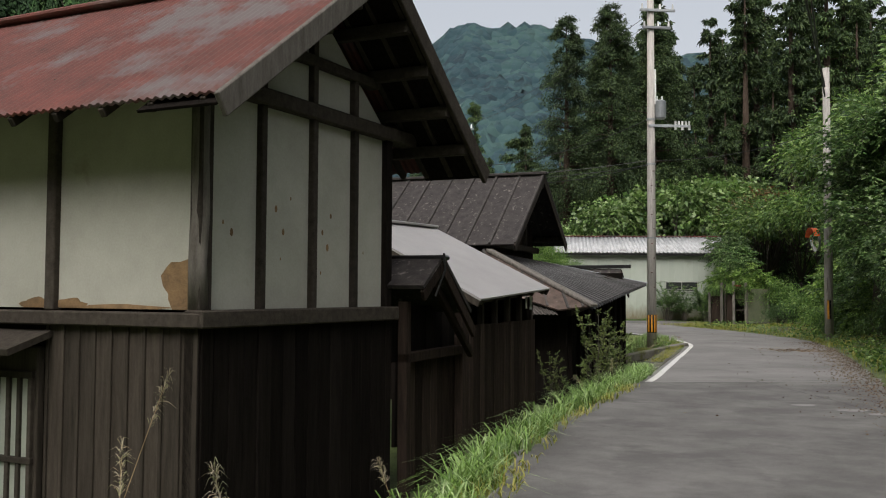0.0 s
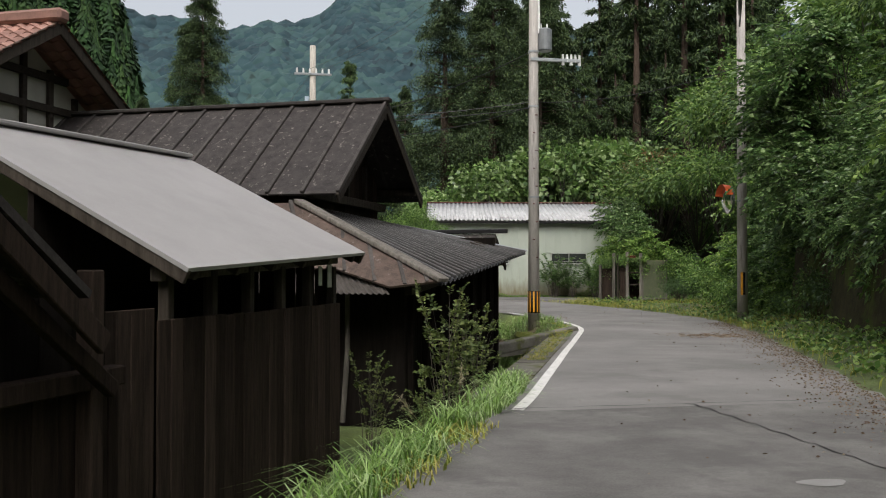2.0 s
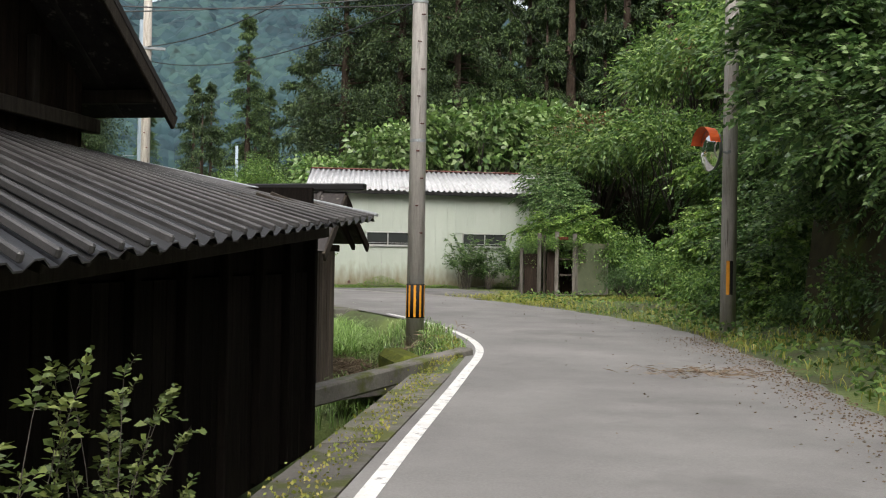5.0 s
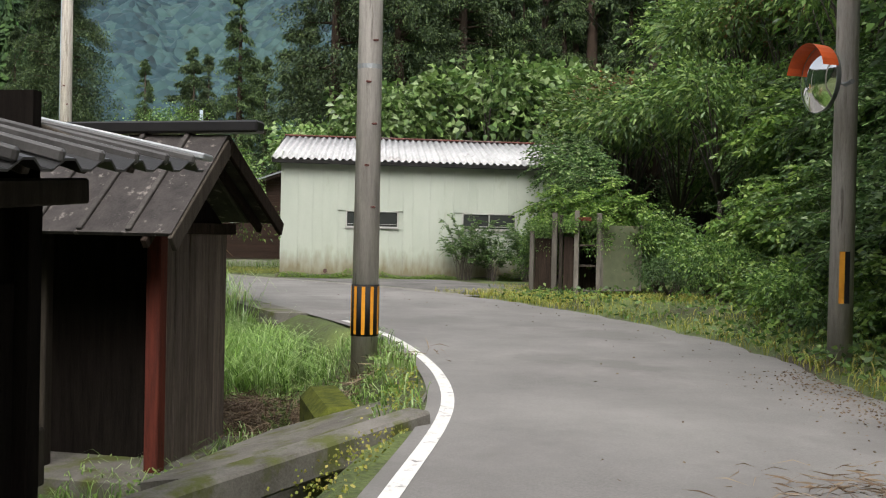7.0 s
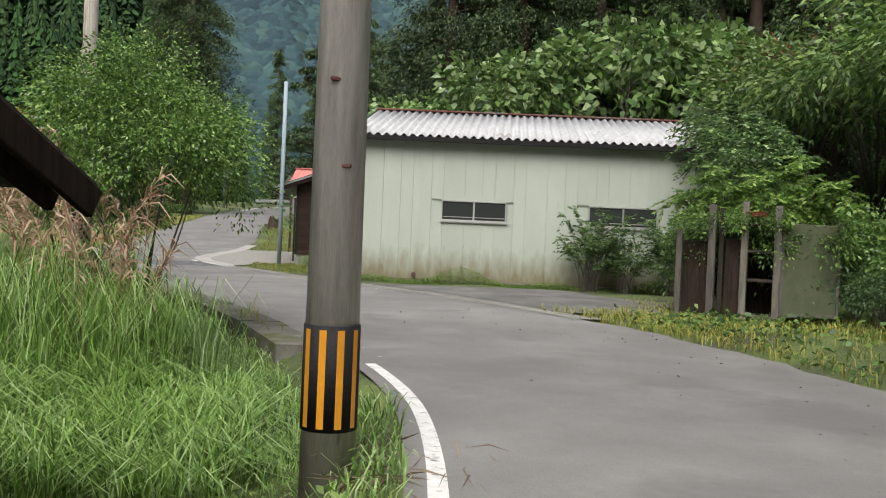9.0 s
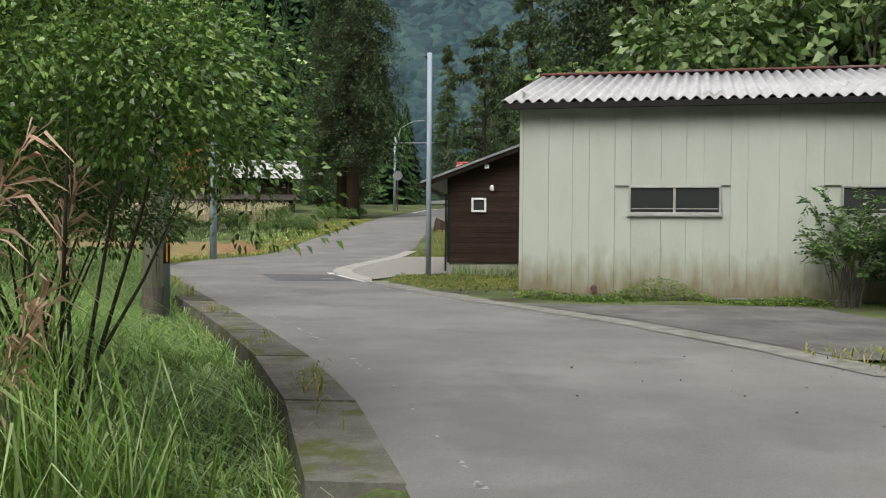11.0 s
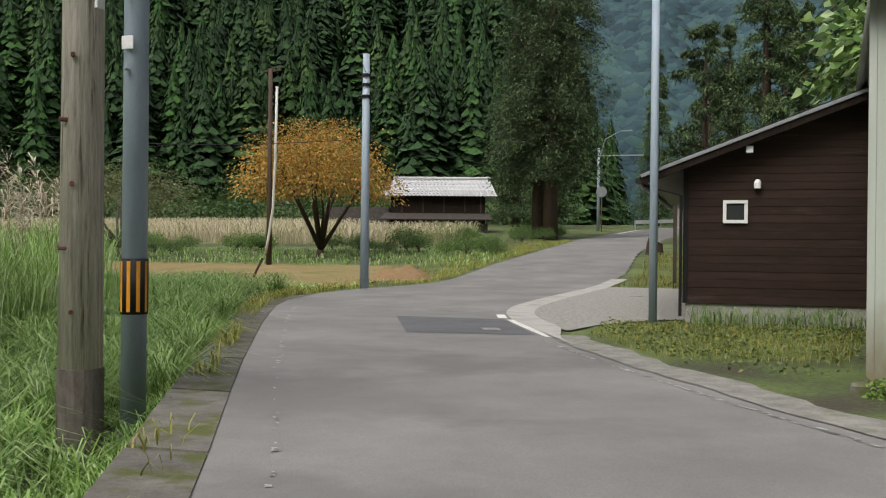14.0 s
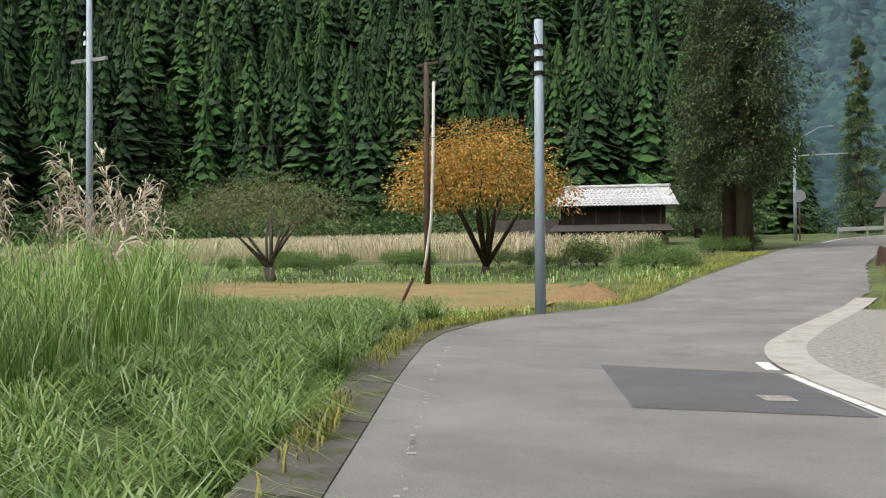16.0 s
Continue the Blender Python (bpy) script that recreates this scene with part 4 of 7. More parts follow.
def grey_shed():
    g = thing("lean_to_shed", "lean-to shed of dark boards under a plain pale grey sheet roof", "shed", 1.645, 12.12, 0, 64)
    U, V = 3.52, 2.03
    part("roof_sheet", Shape().slab((0, 0, 1.16), (U, 0, 1.32), (U + 0.08, V, 2.34), (0.0, V, 2.25), 0.03), GREYROOF, g, "smooth pale grey sheet")
    part("ridge_cap", Shape().bar((0.0, V, 2.27), (U + 0.08, V, 2.36), 0.14, 0.04, 0.01), GREYROOF, g)
    part("back_slope", Shape().slab((0.0, V, 2.25), (U + 0.08, V, 2.34), (U, V + 1.6, 1.5), (0, V + 1.6, 1.42), 0.03), GREYROOF, g)
    part("verge_board", Shape().bar((0.03, 0.03, 1.10), (0.03, V, 2.19), 0.04, 0.10, 0.006), OLDWOOD, g)
    part("verge_board", Shape().bar((U - 0.03, 0.03, 1.25), (U + 0.04, V, 2.26), 0.04, 0.10, 0.006), OLDWOOD, g)
    part("plate", Shape().bar((0.1, 0.3, 1.12), (U - 0.1, 0.3, 1.26), 0.09, 0.1, 0.008), OLDWOOD, g)
    for i in range(6):
        u = 0.2 + i * 0.62
        part("rafter", Shape().bar((u, 0.05, 1.10 + u * 0.045), (u, V, 2.18 + u * 0.02), 0.05, 0.07, 0.006), OLDWOOD, g)
        part("post", Shape().box(u - 0.04, u + 0.04, 0.24, 0.32, -0.75, 1.18, 0.006), OLDWOOD, g)
    boards_row(g, 0.0, U - 0.15, 0.22, -0.8, 0.82, 0.155, DARKWOOD, ragged=0.02)
    part("backing", Shape().box(0.05, U - 0.15, 1.2, 1.25, -0.8, 1.7), CHAR, g)
    boards_row(g, -0.6, 0.0, 0.25, -0.8, 0.9, 0.16, DARKWOOD)
    for v in np.arange(0.3, 1.9, 0.2):
        part("board", Shape().box(U - 0.14, U - 0.12, v, v + 0.19, -0.8, 1.15 + (v - 0.3) * 0.5, 0.004), DARKWOOD, g)
    part("scrap_sheet", Shape().box(2.72, 2.80, 0.18, 0.19, 1.0, 1.18), ALU, g)
    part("scrap_sheet", Shape().box(2.95, 3.05, 0.18, 0.19, 0.98, 1.2), ALU, g)
    return g


def barn():
    b = thing("barn", "dark wooden barn with seamed sheet roof and ribbed skirt roof", "barn", 3.33, 19.4, 0, 64)
    A, N, D = 2.3, 4.5, 9.5
    ZS, ZN, ZA = 2.22, 2.42, 3.92
    part("roof_slope", Shape().slab((0, 0, ZS), (A, 0, ZA), (A, D, ZA), (0, D, ZS), -0.03), DARKROOF, b, "dark brown standing-seam sheet with lichen")
    part("roof_slope", Shape().slab((A, 0, ZA), (N, 0, ZN), (N, D, ZN), (A, D, ZA), -0.03), DARKROOF, b)
    for k in range(17):
        v = 0.02 + k * 0.55
        part("seam", Shape().bar((-0.01, v, ZS + 0.035), (A, v, ZA + 0.04), 0.055, 0.075, 0.008), SEAM, b)
        if k < 6:
            part("seam", Shape().bar((N, v, ZN + 0.035), (A, v, ZA + 0.04), 0.055, 0.075, 0.008), SEAM, b)
    part("ridge_cap", Shape().bar((A, -0.06, ZA + 0.06), (A, D, ZA + 0.06), 0.2, 0.07, 0.015), SEAM, b)
    part("barge_board", Shape().bar((-0.02, 0.02, ZS - 0.06), (A, 0.02, ZA - 0.07), 0.04, 0.15, 0.008), OLDWOOD, b)
    part("barge_board", Shape().bar((N + 0.02, 0.02, ZN - 0.06), (A, 0.02, ZA - 0.07), 0.04, 0.15, 0.008), OLDWOOD, b)
    for z0, u in ((ZS - 0.1, 0.35), (ZA - 0.22, A), (ZN - 0.1, N - 0.35)):
        zz = z0 + (0.25 if u != A else 0)
        part("purlin", Shape().bar((u, 0.03, zz), (u, 1.0, zz), 0.1, 0.13, 0.01), OLDWOOD, b)
    # upper walls
    u0, u1, v0 = 0.55, 4.05, 0.75
    s = Shape()
    for k in range(14):
        a = u0 + (u1 - u0) * k / 14
        c = a + (u1 - u0) / 14 - 0.008
        top = lambda u: (ZS + (ZA - ZS) * u / A if u < A else ZN + (ZA - ZN) * (N - u) / (N - A)) - 0.04
        part("board", Shape().add([(a, v0, 1.0), (c, v0, 1.0), (c, v0, top(c)), (a, v0, top(a)), (a, v0 + 0.02, 1.0), (c, v0 + 0.02, 1.0), (c, v0 + 0.02, top(c)), (a, v0 + 0.02, top(a))], [(0, 1, 2, 3), (7, 6, 5, 4), (0, 4, 5, 1), (1, 5, 6, 2), (2, 6, 7, 3), (3, 7, 4, 0)]), DARKWOOD, b)
    part("tie_beam", Shape().box(0.3, 4.2, v0 - 0.12, v0 - 0.005, 2.22, 2.36, 0.01), OLDWOOD, b)
    for u in (1.4, 2.3, 3.2):
        part("strut", Shape().box(u - 0.05, u + 0.05, v0 - 0.08, v0 - 0.005, 2.36, 2.36 + (1.3 if u == 2.3 else 0.6), 0.008), OLDWOOD, b)
    part("side_wall", Shape().box(u0, u0 + 0.05, v0, D, -0.8, 2.5), DARKWOOD, b)
    part("side_wall", Shape().box(u1 - 0.05, u1, v0, D, -0.8, 2.6), DARKWOOD, b)
    # skirt roof on the lane side: black ribbed metal
    UR, VE = 5.5, -1.82
    ZL, ZR, ZU1 = 0.99, 1.47, 2.0
    part("skirt_roof", Shape().wavy((-1.58, -1.92, ZL - 0.02), (UR, VE, ZR), (UR - 0.4, v0, ZU1), (-0.40, 0.45, 2.03), 0.267, 0.022, 0.01, True), BLACKMETAL, b, "black ribbed metal sheet")
    part("flashing", Shape().bar((UR, VE - 0.02, ZR + 0.04), (UR - 0.4, v0, ZU1 + 0.04), 0.16, 0.035, 0.008), GALV, b, "bright metal edge strip")
    # brown hip piece and dull corrugated eave towards the walker
    A_, B_, C_, D_ = Vector((-1.63, -1.91, 0.99)), Vector((-1.90, -1.35, 0.92)), Vector((-1.56, -0.53, 1.14)), Vector((-0.42, 0.45, 2.06))
    part("hip_slope", Shape().slab(C_, D_, (-0.42, 6.0, 2.06), (-1.50, 6.0, 1.18), -0.03), HIPBROWN, b, "brown sheet roof with raised seams")
    part("hip_corner", Shape().slab(A_, D_, C_, B_, -0.03), HIPBROWN, b, "folded brown sheet at the roof corner")
    for v in (0.15, 0.75, 1.35, 1.95, 2.6, 3.3):
        part("seam", Shape().bar((-1.55, v - 0.25, 1.18), (-0.42, v + 0.42, 2.10), 0.055, 0.075, 0.008), SEAM, b)
    for f in (0.10, 0.27, 0.47, 0.66):
        q = A_.lerp(B_, min(1.0, f * 2.6)) if f < 0.38 else B_.lerp(C_, (f - 0.38) / 0.34)
        part("seam", Shape().bar(A_.lerp(D_, f) + Vector((0, 0, 0.03)), q + Vector((0, 0, 0.02)), 0.05, 0.06, 0.006), SEAM, b)
    # Ribs stand out by a paler tone that holds their edge light.
    for k in range(25):
        f = (k + 0.5) / 25
        p = Vector((-1.52, -1.92, ZL + 0.015)).lerp(Vector((UR, VE - 0.01, ZR + 0.025)), f)
        q = Vector((-0.38, 0.45, 2.06)).lerp(Vector((UR - 0.4, v0, ZU1 + 0.03)), f)
        part("rib", Shape().bar(p, q, 0.036, 0.055, 0.012), RIBMETAL_LIT, b)
    part("hip_cap", Shape().bar(A_ + Vector((-0.02, -0.05, 0.03)), D_ + Vector((0, 0, 0.05)), 0.19, 0.06, 0.012), GREYWOOD, b, "grey weathered hip board")
    part("eave_sheet", Shape().wavy((-1.92, -1.36, 0.85), (-1.98, 6.0, 0.85), (-1.3, 6.0, 1.24), (-1.34, -0.9, 1.17), 0.075, 0.011, 0.008), GREYCORR, b, "dull corrugated iron")
    part("wall_plate", Shape().bar((-1.2, -1.38, 0.88), (5.1, -1.38, 1.32), 0.1, 0.12, 0.01), OLDWOOD, b)
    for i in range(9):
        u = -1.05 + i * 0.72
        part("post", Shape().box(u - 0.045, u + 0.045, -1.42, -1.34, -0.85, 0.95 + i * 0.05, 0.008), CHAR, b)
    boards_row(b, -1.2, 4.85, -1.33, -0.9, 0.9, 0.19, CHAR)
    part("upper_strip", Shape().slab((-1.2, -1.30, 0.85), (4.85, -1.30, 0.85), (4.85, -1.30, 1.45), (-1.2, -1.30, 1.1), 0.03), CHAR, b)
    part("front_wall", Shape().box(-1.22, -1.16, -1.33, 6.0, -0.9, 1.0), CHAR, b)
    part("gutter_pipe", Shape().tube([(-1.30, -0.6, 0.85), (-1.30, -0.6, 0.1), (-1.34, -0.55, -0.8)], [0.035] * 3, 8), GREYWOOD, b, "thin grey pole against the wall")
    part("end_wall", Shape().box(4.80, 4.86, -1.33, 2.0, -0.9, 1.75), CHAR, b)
    for k in range(16):
        u = -0.8 + k * 0.38
        part("rafter_end", Shape().bar((u, VE + 0.06, ZL - 0.02 + (ZR - ZL) * (u + 0.9) / 6.2), (u, -1.0, ZL + 0.25 + (ZR - ZL) * (u + 0.9) / 6.2), 0.05, 0.06, 0.005), OLDWOOD, b)
    part("meter_box", Shape().box(4.86, 4.98, -1.30, -1.1, -0.05, 0.22, 0.01), OLDWOOD, b)
    return b


def small_shed():
    """Little gabled shed at the bend, open in front, with a red corner post."""
    t = thing("small_shed", "little gabled shed of dark boards with a red corner post", "shed", 7.19, 25.85, 0, 64)
    A, N, D = 0.98, 2.24, 2.6
    ZL, ZN, ZA = 1.10, 1.24, 1.93
    for (ua, za), (ub, zb) in (((0, ZL), (A, ZA)), ((N, ZN), (A, ZA))):
        q = [(ua, 0, za), (ub, 0, zb), (ub, D, zb), (ua, D, za)]
        part("roof_slope", Shape().slab(*q, -0.03 if ua < ub else 0.03), DARKROOF, t, "brown seamed sheet spotted with lichen")
        part("barge_board", Shape().bar((ua, 0.0, za - 0.06), (ub, 0.0, zb - 0.07), 0.04, 0.13, 0.006), OLDWOOD if ua < ub else DARKWOOD, t)
        for v in (0.35, 0.75, 1.15, 1.55, 1.95):
            part("seam", Shape().bar((ua, v, za + 0.03), (ub, v, zb + 0.035), 0.045, 0.065, 0.006), SEAM, t)
        part("rafter", Shape().bar((ua, 0.22, za - 0.06), (ub, 0.22, zb - 0.08), 0.05, 0.08, 0.006), DARKWOOD, t)
    part("ridge_cap", Shape().bar((A, -0.28, ZA + 0.09), (A, D, ZA + 0.07), 0.17, 0.10, 0.015), BLACKMETAL, t)
    part("tie_beam", Shape().box(0.3, 2.1, 0.40, 0.48, 1.12, 1.22, 0.008), DARKWOOD, t)
    part("corner_post", Shape().box(0.52, 0.65, 0.36, 0.48, -0.80, 1.15, 0.01), REDWOOD, t, "red stained post")
    part("post", Shape().box(0.50, 0.61, 1.35, 1.46, -0.80, 1.2, 0.01), OLDWOOD, t)
    for u in np.arange(0.66, 1.95, 0.13):
        part("board", Shape().box(u, u + 0.122, 0.42 + 0.012 * rng.random(), 0.45, -0.86, 1.15, 0.004), SHEDWOOD, t)
    part("gable_board", Shape().add([(0.45, 0.44, 1.2), (1.9, 0.44, 1.2), (A, 0.44, 1.75)], [(0, 1, 2)]).add([(0.45, 0.46, 1.2), (1.9, 0.46, 1.2), (A, 0.46, 1.75)], [(2, 1, 0)]), CHAR, t)
    for v in np.arange(0.45, 2.4, 0.17):
        part("board", Shape().box(1.95, 1.975, v, v + 0.16, -0.86, 1.15, 0.004), DARKWOOD, t)
    part("back_wall", Shape().box(0.5, 1.95, 2.4, 2.44, -0.86, 1.3), CHAR, t)
    part("inner_wall", Shape().box(1.0, 1.03, 0.5, 2.4, -0.86, 1.2), CHAR, t)
    part("floor_slab", Shape().box(0.2, 2.05, 0.3, 2.5, -0.95, -0.80, 0.01), CONCRETE, t)
    return t


def tiled_house():
    h = thing("tiled_house", "old house with reddish tile roof and half-timbered gable", "house", 0.28, 25.2, 0, 64)
    ZE, ZA, D, H = 3.65, 5.3, 9, 2.9
    # ridge runs back; gable faces the lane
    for sgn in (-1, 1):
        for r in range(14):
            f0, f1 = r / 14, (r + 1.15) / 14
            a0, a1 = -H + sgn * H * (1 - f0), -H + sgn * H * (1 - f1)
            z0, z1 = ZE + (ZA - ZE) * f0, ZE + (ZA - ZE) * f1
            q = [(a0, 0, z0 + 0.03), (a0, D, z0 + 0.03), (a1, D, z1), (a1, 0, z1)]
            s = Shape().wavy(*(q if sgn > 0 else [q[1], q[0], q[3], q[2]]), 0.27, 0.025, 0.02)
            part("tile_course", s, TILE, h)
        part("barge_board", Shape().bar((-H + sgn * H, 0.05, ZE - 0.1), (-H, 0.05, ZA - 0.1), 0.05, 0.2, 0.01), OLDWOOD, h)
    part("ridge_tiles", Shape().bar((-H, -0.05, ZA + 0.1), (-H, D, ZA + 0.1), 0.3, 0.22, 0.05), TILE, h)
    part("gable_wall", Shape().add([(-2 * H + 0.8, 0.8, -0.8), (-0.8, 0.8, -0.8), (-0.8, 0.8, 3.95), (-H, 0.8, 5.15), (-2 * H + 0.8, 0.8, 3.95)], [(0, 1, 2, 3, 4)]), PLASTER, h)
    part("side_wall", Shape().box(-0.9, -0.8, 0.8, D, -0.8, 3.9), PLASTER, h)
    part("side_wall", Shape().box(-2 * H + 0.8, -2 * H + 0.9, 0.8, D, -0.8, 3.9), PLASTER, h)
    for z in (2.6, 3.35, 3.9, 4.45):
        w = H - 0.8 if z < 3.9 else (5.2 - z) * 1.55
        part("beam", Shape().box(-H - w, -H + w, 0.7, 0.79, z, z + 0.13, 0.01), BEAM, h)
    for u in (-4.9, -4.3, -3.6, -H, -2.2, -1.5, -0.9):
        part("post", Shape().box(u - 0.06, u + 0.06, 0.71, 0.79, -0.8, 5.05 - abs(u + H) * 0.56, 0.01), BEAM, h)
    part("lower_boards", Shape().box(-2 * H + 0.8, -0.8, 0.68, 0.78, -0.8, 2.6), DARKWOOD, h)
    return h


def white_building():
    w = thing("white_building", "long pale green-white metal-clad store with corrugated roof", "building", 9.75, 44.7, 0, -8)
    L, D, H = 8.3, 7.2, 3.12
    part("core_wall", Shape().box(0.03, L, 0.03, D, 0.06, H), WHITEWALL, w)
    part("plinth", Shape().box(-0.12, L, -0.1, 0.1, -0.25, 0.07, 0.02), CONCRETE, w, "low mossy concrete plinth")
    # cladding panels, one by one, round the windows
    wins = ((1.76, 3.2), (4.98, 6.5))
    edges = [0.0]
    pat = (0.47, 0.39, 0.27, 0.41, 0.26)
    k = 0
    while edges[-1] < L - 0.1:
        edges.append(min(L, edges[-1] + pat[k % 5]))
        k += 1
    for a, b in zip(edges, edges[1:]):
        spans = [(0.07, H)]
        for w0, w1 in wins:
            if a < w1 - 0.02 and b > w0 + 0.02:
                spans = [(0.07, 1.36), (1.84, H)]
        for z0, z1 in spans:
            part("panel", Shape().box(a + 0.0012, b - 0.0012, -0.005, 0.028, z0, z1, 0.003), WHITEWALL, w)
    v = 0.05
    while v < D:
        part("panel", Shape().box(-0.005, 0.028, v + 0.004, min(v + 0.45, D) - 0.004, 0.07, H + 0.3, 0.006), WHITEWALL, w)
        v += 0.45
    part("corner_trim", Shape().box(-0.012, 0.05, -0.012, 0.05, 0.05, H, 0.006), WHITEWALL, w)
    for w0, w1 in wins:
        o = part("window", Shape().box(w0, w1, -0.03, 0.03, 1.37, 1.41, 0.004).box(w0, w1, -0.03, 0.03, 1.80, 1.84, 0.004).box(w0, w0 + 0.035, -0.03, 0.03, 1.41, 1.80, 0.004).box(w1 - 0.035, w1, -0.03, 0.03, 1.41, 1.80, 0.004).box((w0 + w1) / 2 - 0.02, (w0 + w1) / 2 + 0.02, -0.025, 0.03, 1.41, 1.80, 0.004), ALU, w, "aluminium sliding window")
        part("pane", Shape().box(w0 + 0.035, (w0 + w1) / 2 - 0.02, -0.004, 0.0, 1.41, 1.80), GLASS_DARK, o)
        part("pane", Shape().box((w0 + w1) / 2 + 0.02, w1 - 0.035, -0.008, -0.004, 1.41, 1.80), GLASS_DARK, o)
        part("window_sill", Shape().box(w0 - 0.02, w1 + 0.02, -0.05, 0.0, 1.34, 1.37, 0.004), ALU, o)
        part("rail", Shape().box(w0 + 0.05, w1 - 0.05, -0.02, -0.012, 1.46, 1.475), ALU, o)
    # roof
    ov, zr = 0.28, 4.15
    part("roof_sheet", Shape().wavy((-ov, -ov, H + 0.08), (L + 0.1, -ov, H + 0.08), (L + 0.1, 3.4, zr), (-ov + 0.25, 3.4, zr), 0.19, 0.035, 0.012), WHITECORR, w, "grey-white corrugated sheet stained along the ridge", True)
    part("roof_sheet", Shape().wavy((L + 0.1, D + ov, H + 0.08), (-ov, D + ov, H + 0.08), (-ov + 0.25, 3.4, zr), (L + 0.1, 3.4, zr), 0.19, 0.035, 0.012), WHITECORR, w, "", True)
    part("ridge_cap", Shape().bar((-ov + 0.2, 3.4, zr + 0.03), (L + 0.1, 3.4, zr + 0.03), 0.22, 0.05, 0.015), RUST, w)
    part("fascia", Shape().box(-ov + 0.03, L + 0.05, -ov + 0.015, -ov + 0.07, H - 0.05, H + 0.055, 0.006), TRIMBLACK, w)
    part("verge_trim", Shape().bar((-ov + 0.05, -ov + 0.05, H + 0.02), (-ov + 0.22, 3.4, zr - 0.05), 0.06, 0.12, 0.006), TRIMBLACK, w)
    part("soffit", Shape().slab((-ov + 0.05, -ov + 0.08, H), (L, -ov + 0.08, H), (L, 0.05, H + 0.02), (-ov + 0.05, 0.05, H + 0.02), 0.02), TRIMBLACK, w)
    part("gable_fill", Shape().add([(0.0, 0, H), (0.0, D, H), (0.0, 3.4, zr - 0.08)], [(2, 1, 0)]), WHITEWALL, w)
    part("vent_pipe", Shape().tube([(1.22, -0.10, 0.16), (1.22, 0.02, 0.18)], [0.05, 0.05], 10), RUST, w, "rusty pipe stub")
    part("tap", Shape().box(2.27, 2.30, -0.03, 0.0, 0.72, 0.86, 0.005), ALU, w)
    return w


def brown_house():
    h = thing("brown_house", "single-storey house clad in dark brown horizontal boards", "house", 8.1, 51.3, 0, 0)
    W, D, A = 6.2, 9, 3.1
    slope = 0.38
    zt = lambda u: 2.33 + slope * min(u, W - u)
    part("foundation", Shape().box(0.02, W - 0.02, 0.03, D, -0.2, 0.32, 0.01), CONCPALE, h, "pale concrete footing")
    z = 0.30
    k = 0
    while z < zt(A):
        u0 = 0 if z < 2.2 else (z - 2.33) / slope + 0.02
        u0 = max(0, u0)
        if W - 2 * u0 > 0.2:
            part("clapboard", Shape().box(u0, W - u0, -0.012 + 0.006 * (k % 2), 0.03, z, z + 0.118, 0.004), BROWNWOOD, h)
        z += 0.12
        k += 1
    for k in range(17):
        part("clapboard", Shape().box(-0.014, 0.03, 0, D, 0.3 + k * 0.12, 0.418 + k * 0.12, 0.004), BROWNWOOD, h)
    part("core", Shape().box(0.03, W - 0.03, 0.03, D, 0.3, 2.35), BROWNWOOD, h)
    part("gable_fill", Shape().add([(0, 0.02, 2.33), (W, 0.02, 2.33), (A, 0.02, zt(A))], [(0, 1, 2)]), BROWNWOOD, h)
    part("corner_board", Shape().box(-0.02, 0.05, -0.02, 0.05, 0.3, 2.3, 0.004), TRIMBLACK, h)
    for sgn in (0, 1):
        e = -0.62 if sgn == 0 else W + 0.62
        ze = 2.33 - 0.62 * slope + 0.07
        q = [(e, -0.35, ze), (A, -0.35, zt(A) + 0.07), (A, D + 0.3, zt(A) + 0.07), (e, D + 0.3, ze)]
        part("roof_slope", Shape().slab(*q, -0.05 if sgn == 0 else 0.05), BLACKMETAL, h, "dark sheet roof")
        part("barge_board", Shape().bar((e, -0.34, ze - 0.06), (A, -0.34, zt(A)), 0.04, 0.13, 0.006), DARKWOOD, h)
        part("verge_trim", Shape().bar((e, -0.37, ze + 0.01), (A, -0.37, zt(A) + 0.07), 0.03, 0.05, 0.004), GALV, h)
    part("gutter", Shape().tube([(-0.66, -0.33, 2.1), (-0.66, D, 2.1)], [0.05, 0.05], 8), BLACKMETAL, h)
    part("downpipe", Shape().tube([(-0.60, -0.1, 2.05), (-0.05, -0.06, 1.9), (-0.05, -0.06, 0.1)], [0.025] * 3, 8), BLACKMETAL, h)
    o = part("window", Shape().box(0.55, 0.90, -0.05, 0.0, 1.49, 1.54, 0.004).box(0.55, 0.90, -0.05, 0.0, 1.78, 1.83, 0.004).box(0.55, 0.60, -0.05, 0.0, 1.54, 1.78, 0.004).box(0.85, 0.90, -0.05, 0.0, 1.54, 1.78, 0.004), PORCELAIN, h, "small white-framed window")
    part("pane", Shape().box(0.60, 0.85, -0.025, -0.02, 1.54, 1.78), GLASS_DARK, o)
    l = part("wall_lamp", Shape().tube([(1.03, -0.07, 2.00), (1.03, -0.07, 2.08), (1.03, -0.07, 2.13)], [0.05, 0.055, 0.03], 10), PORCELAIN, h, "small white wall lamp")
    part("bracket", Shape().box(1.01, 1.05, -0.06, 0.0, 2.08, 2.11), ALU, l)
    part("vent_box", Shape().box(0.86, 0.96, -0.30, -0.2, 2.50, 2.6, 0.006), PORCELAIN, h)
    return h


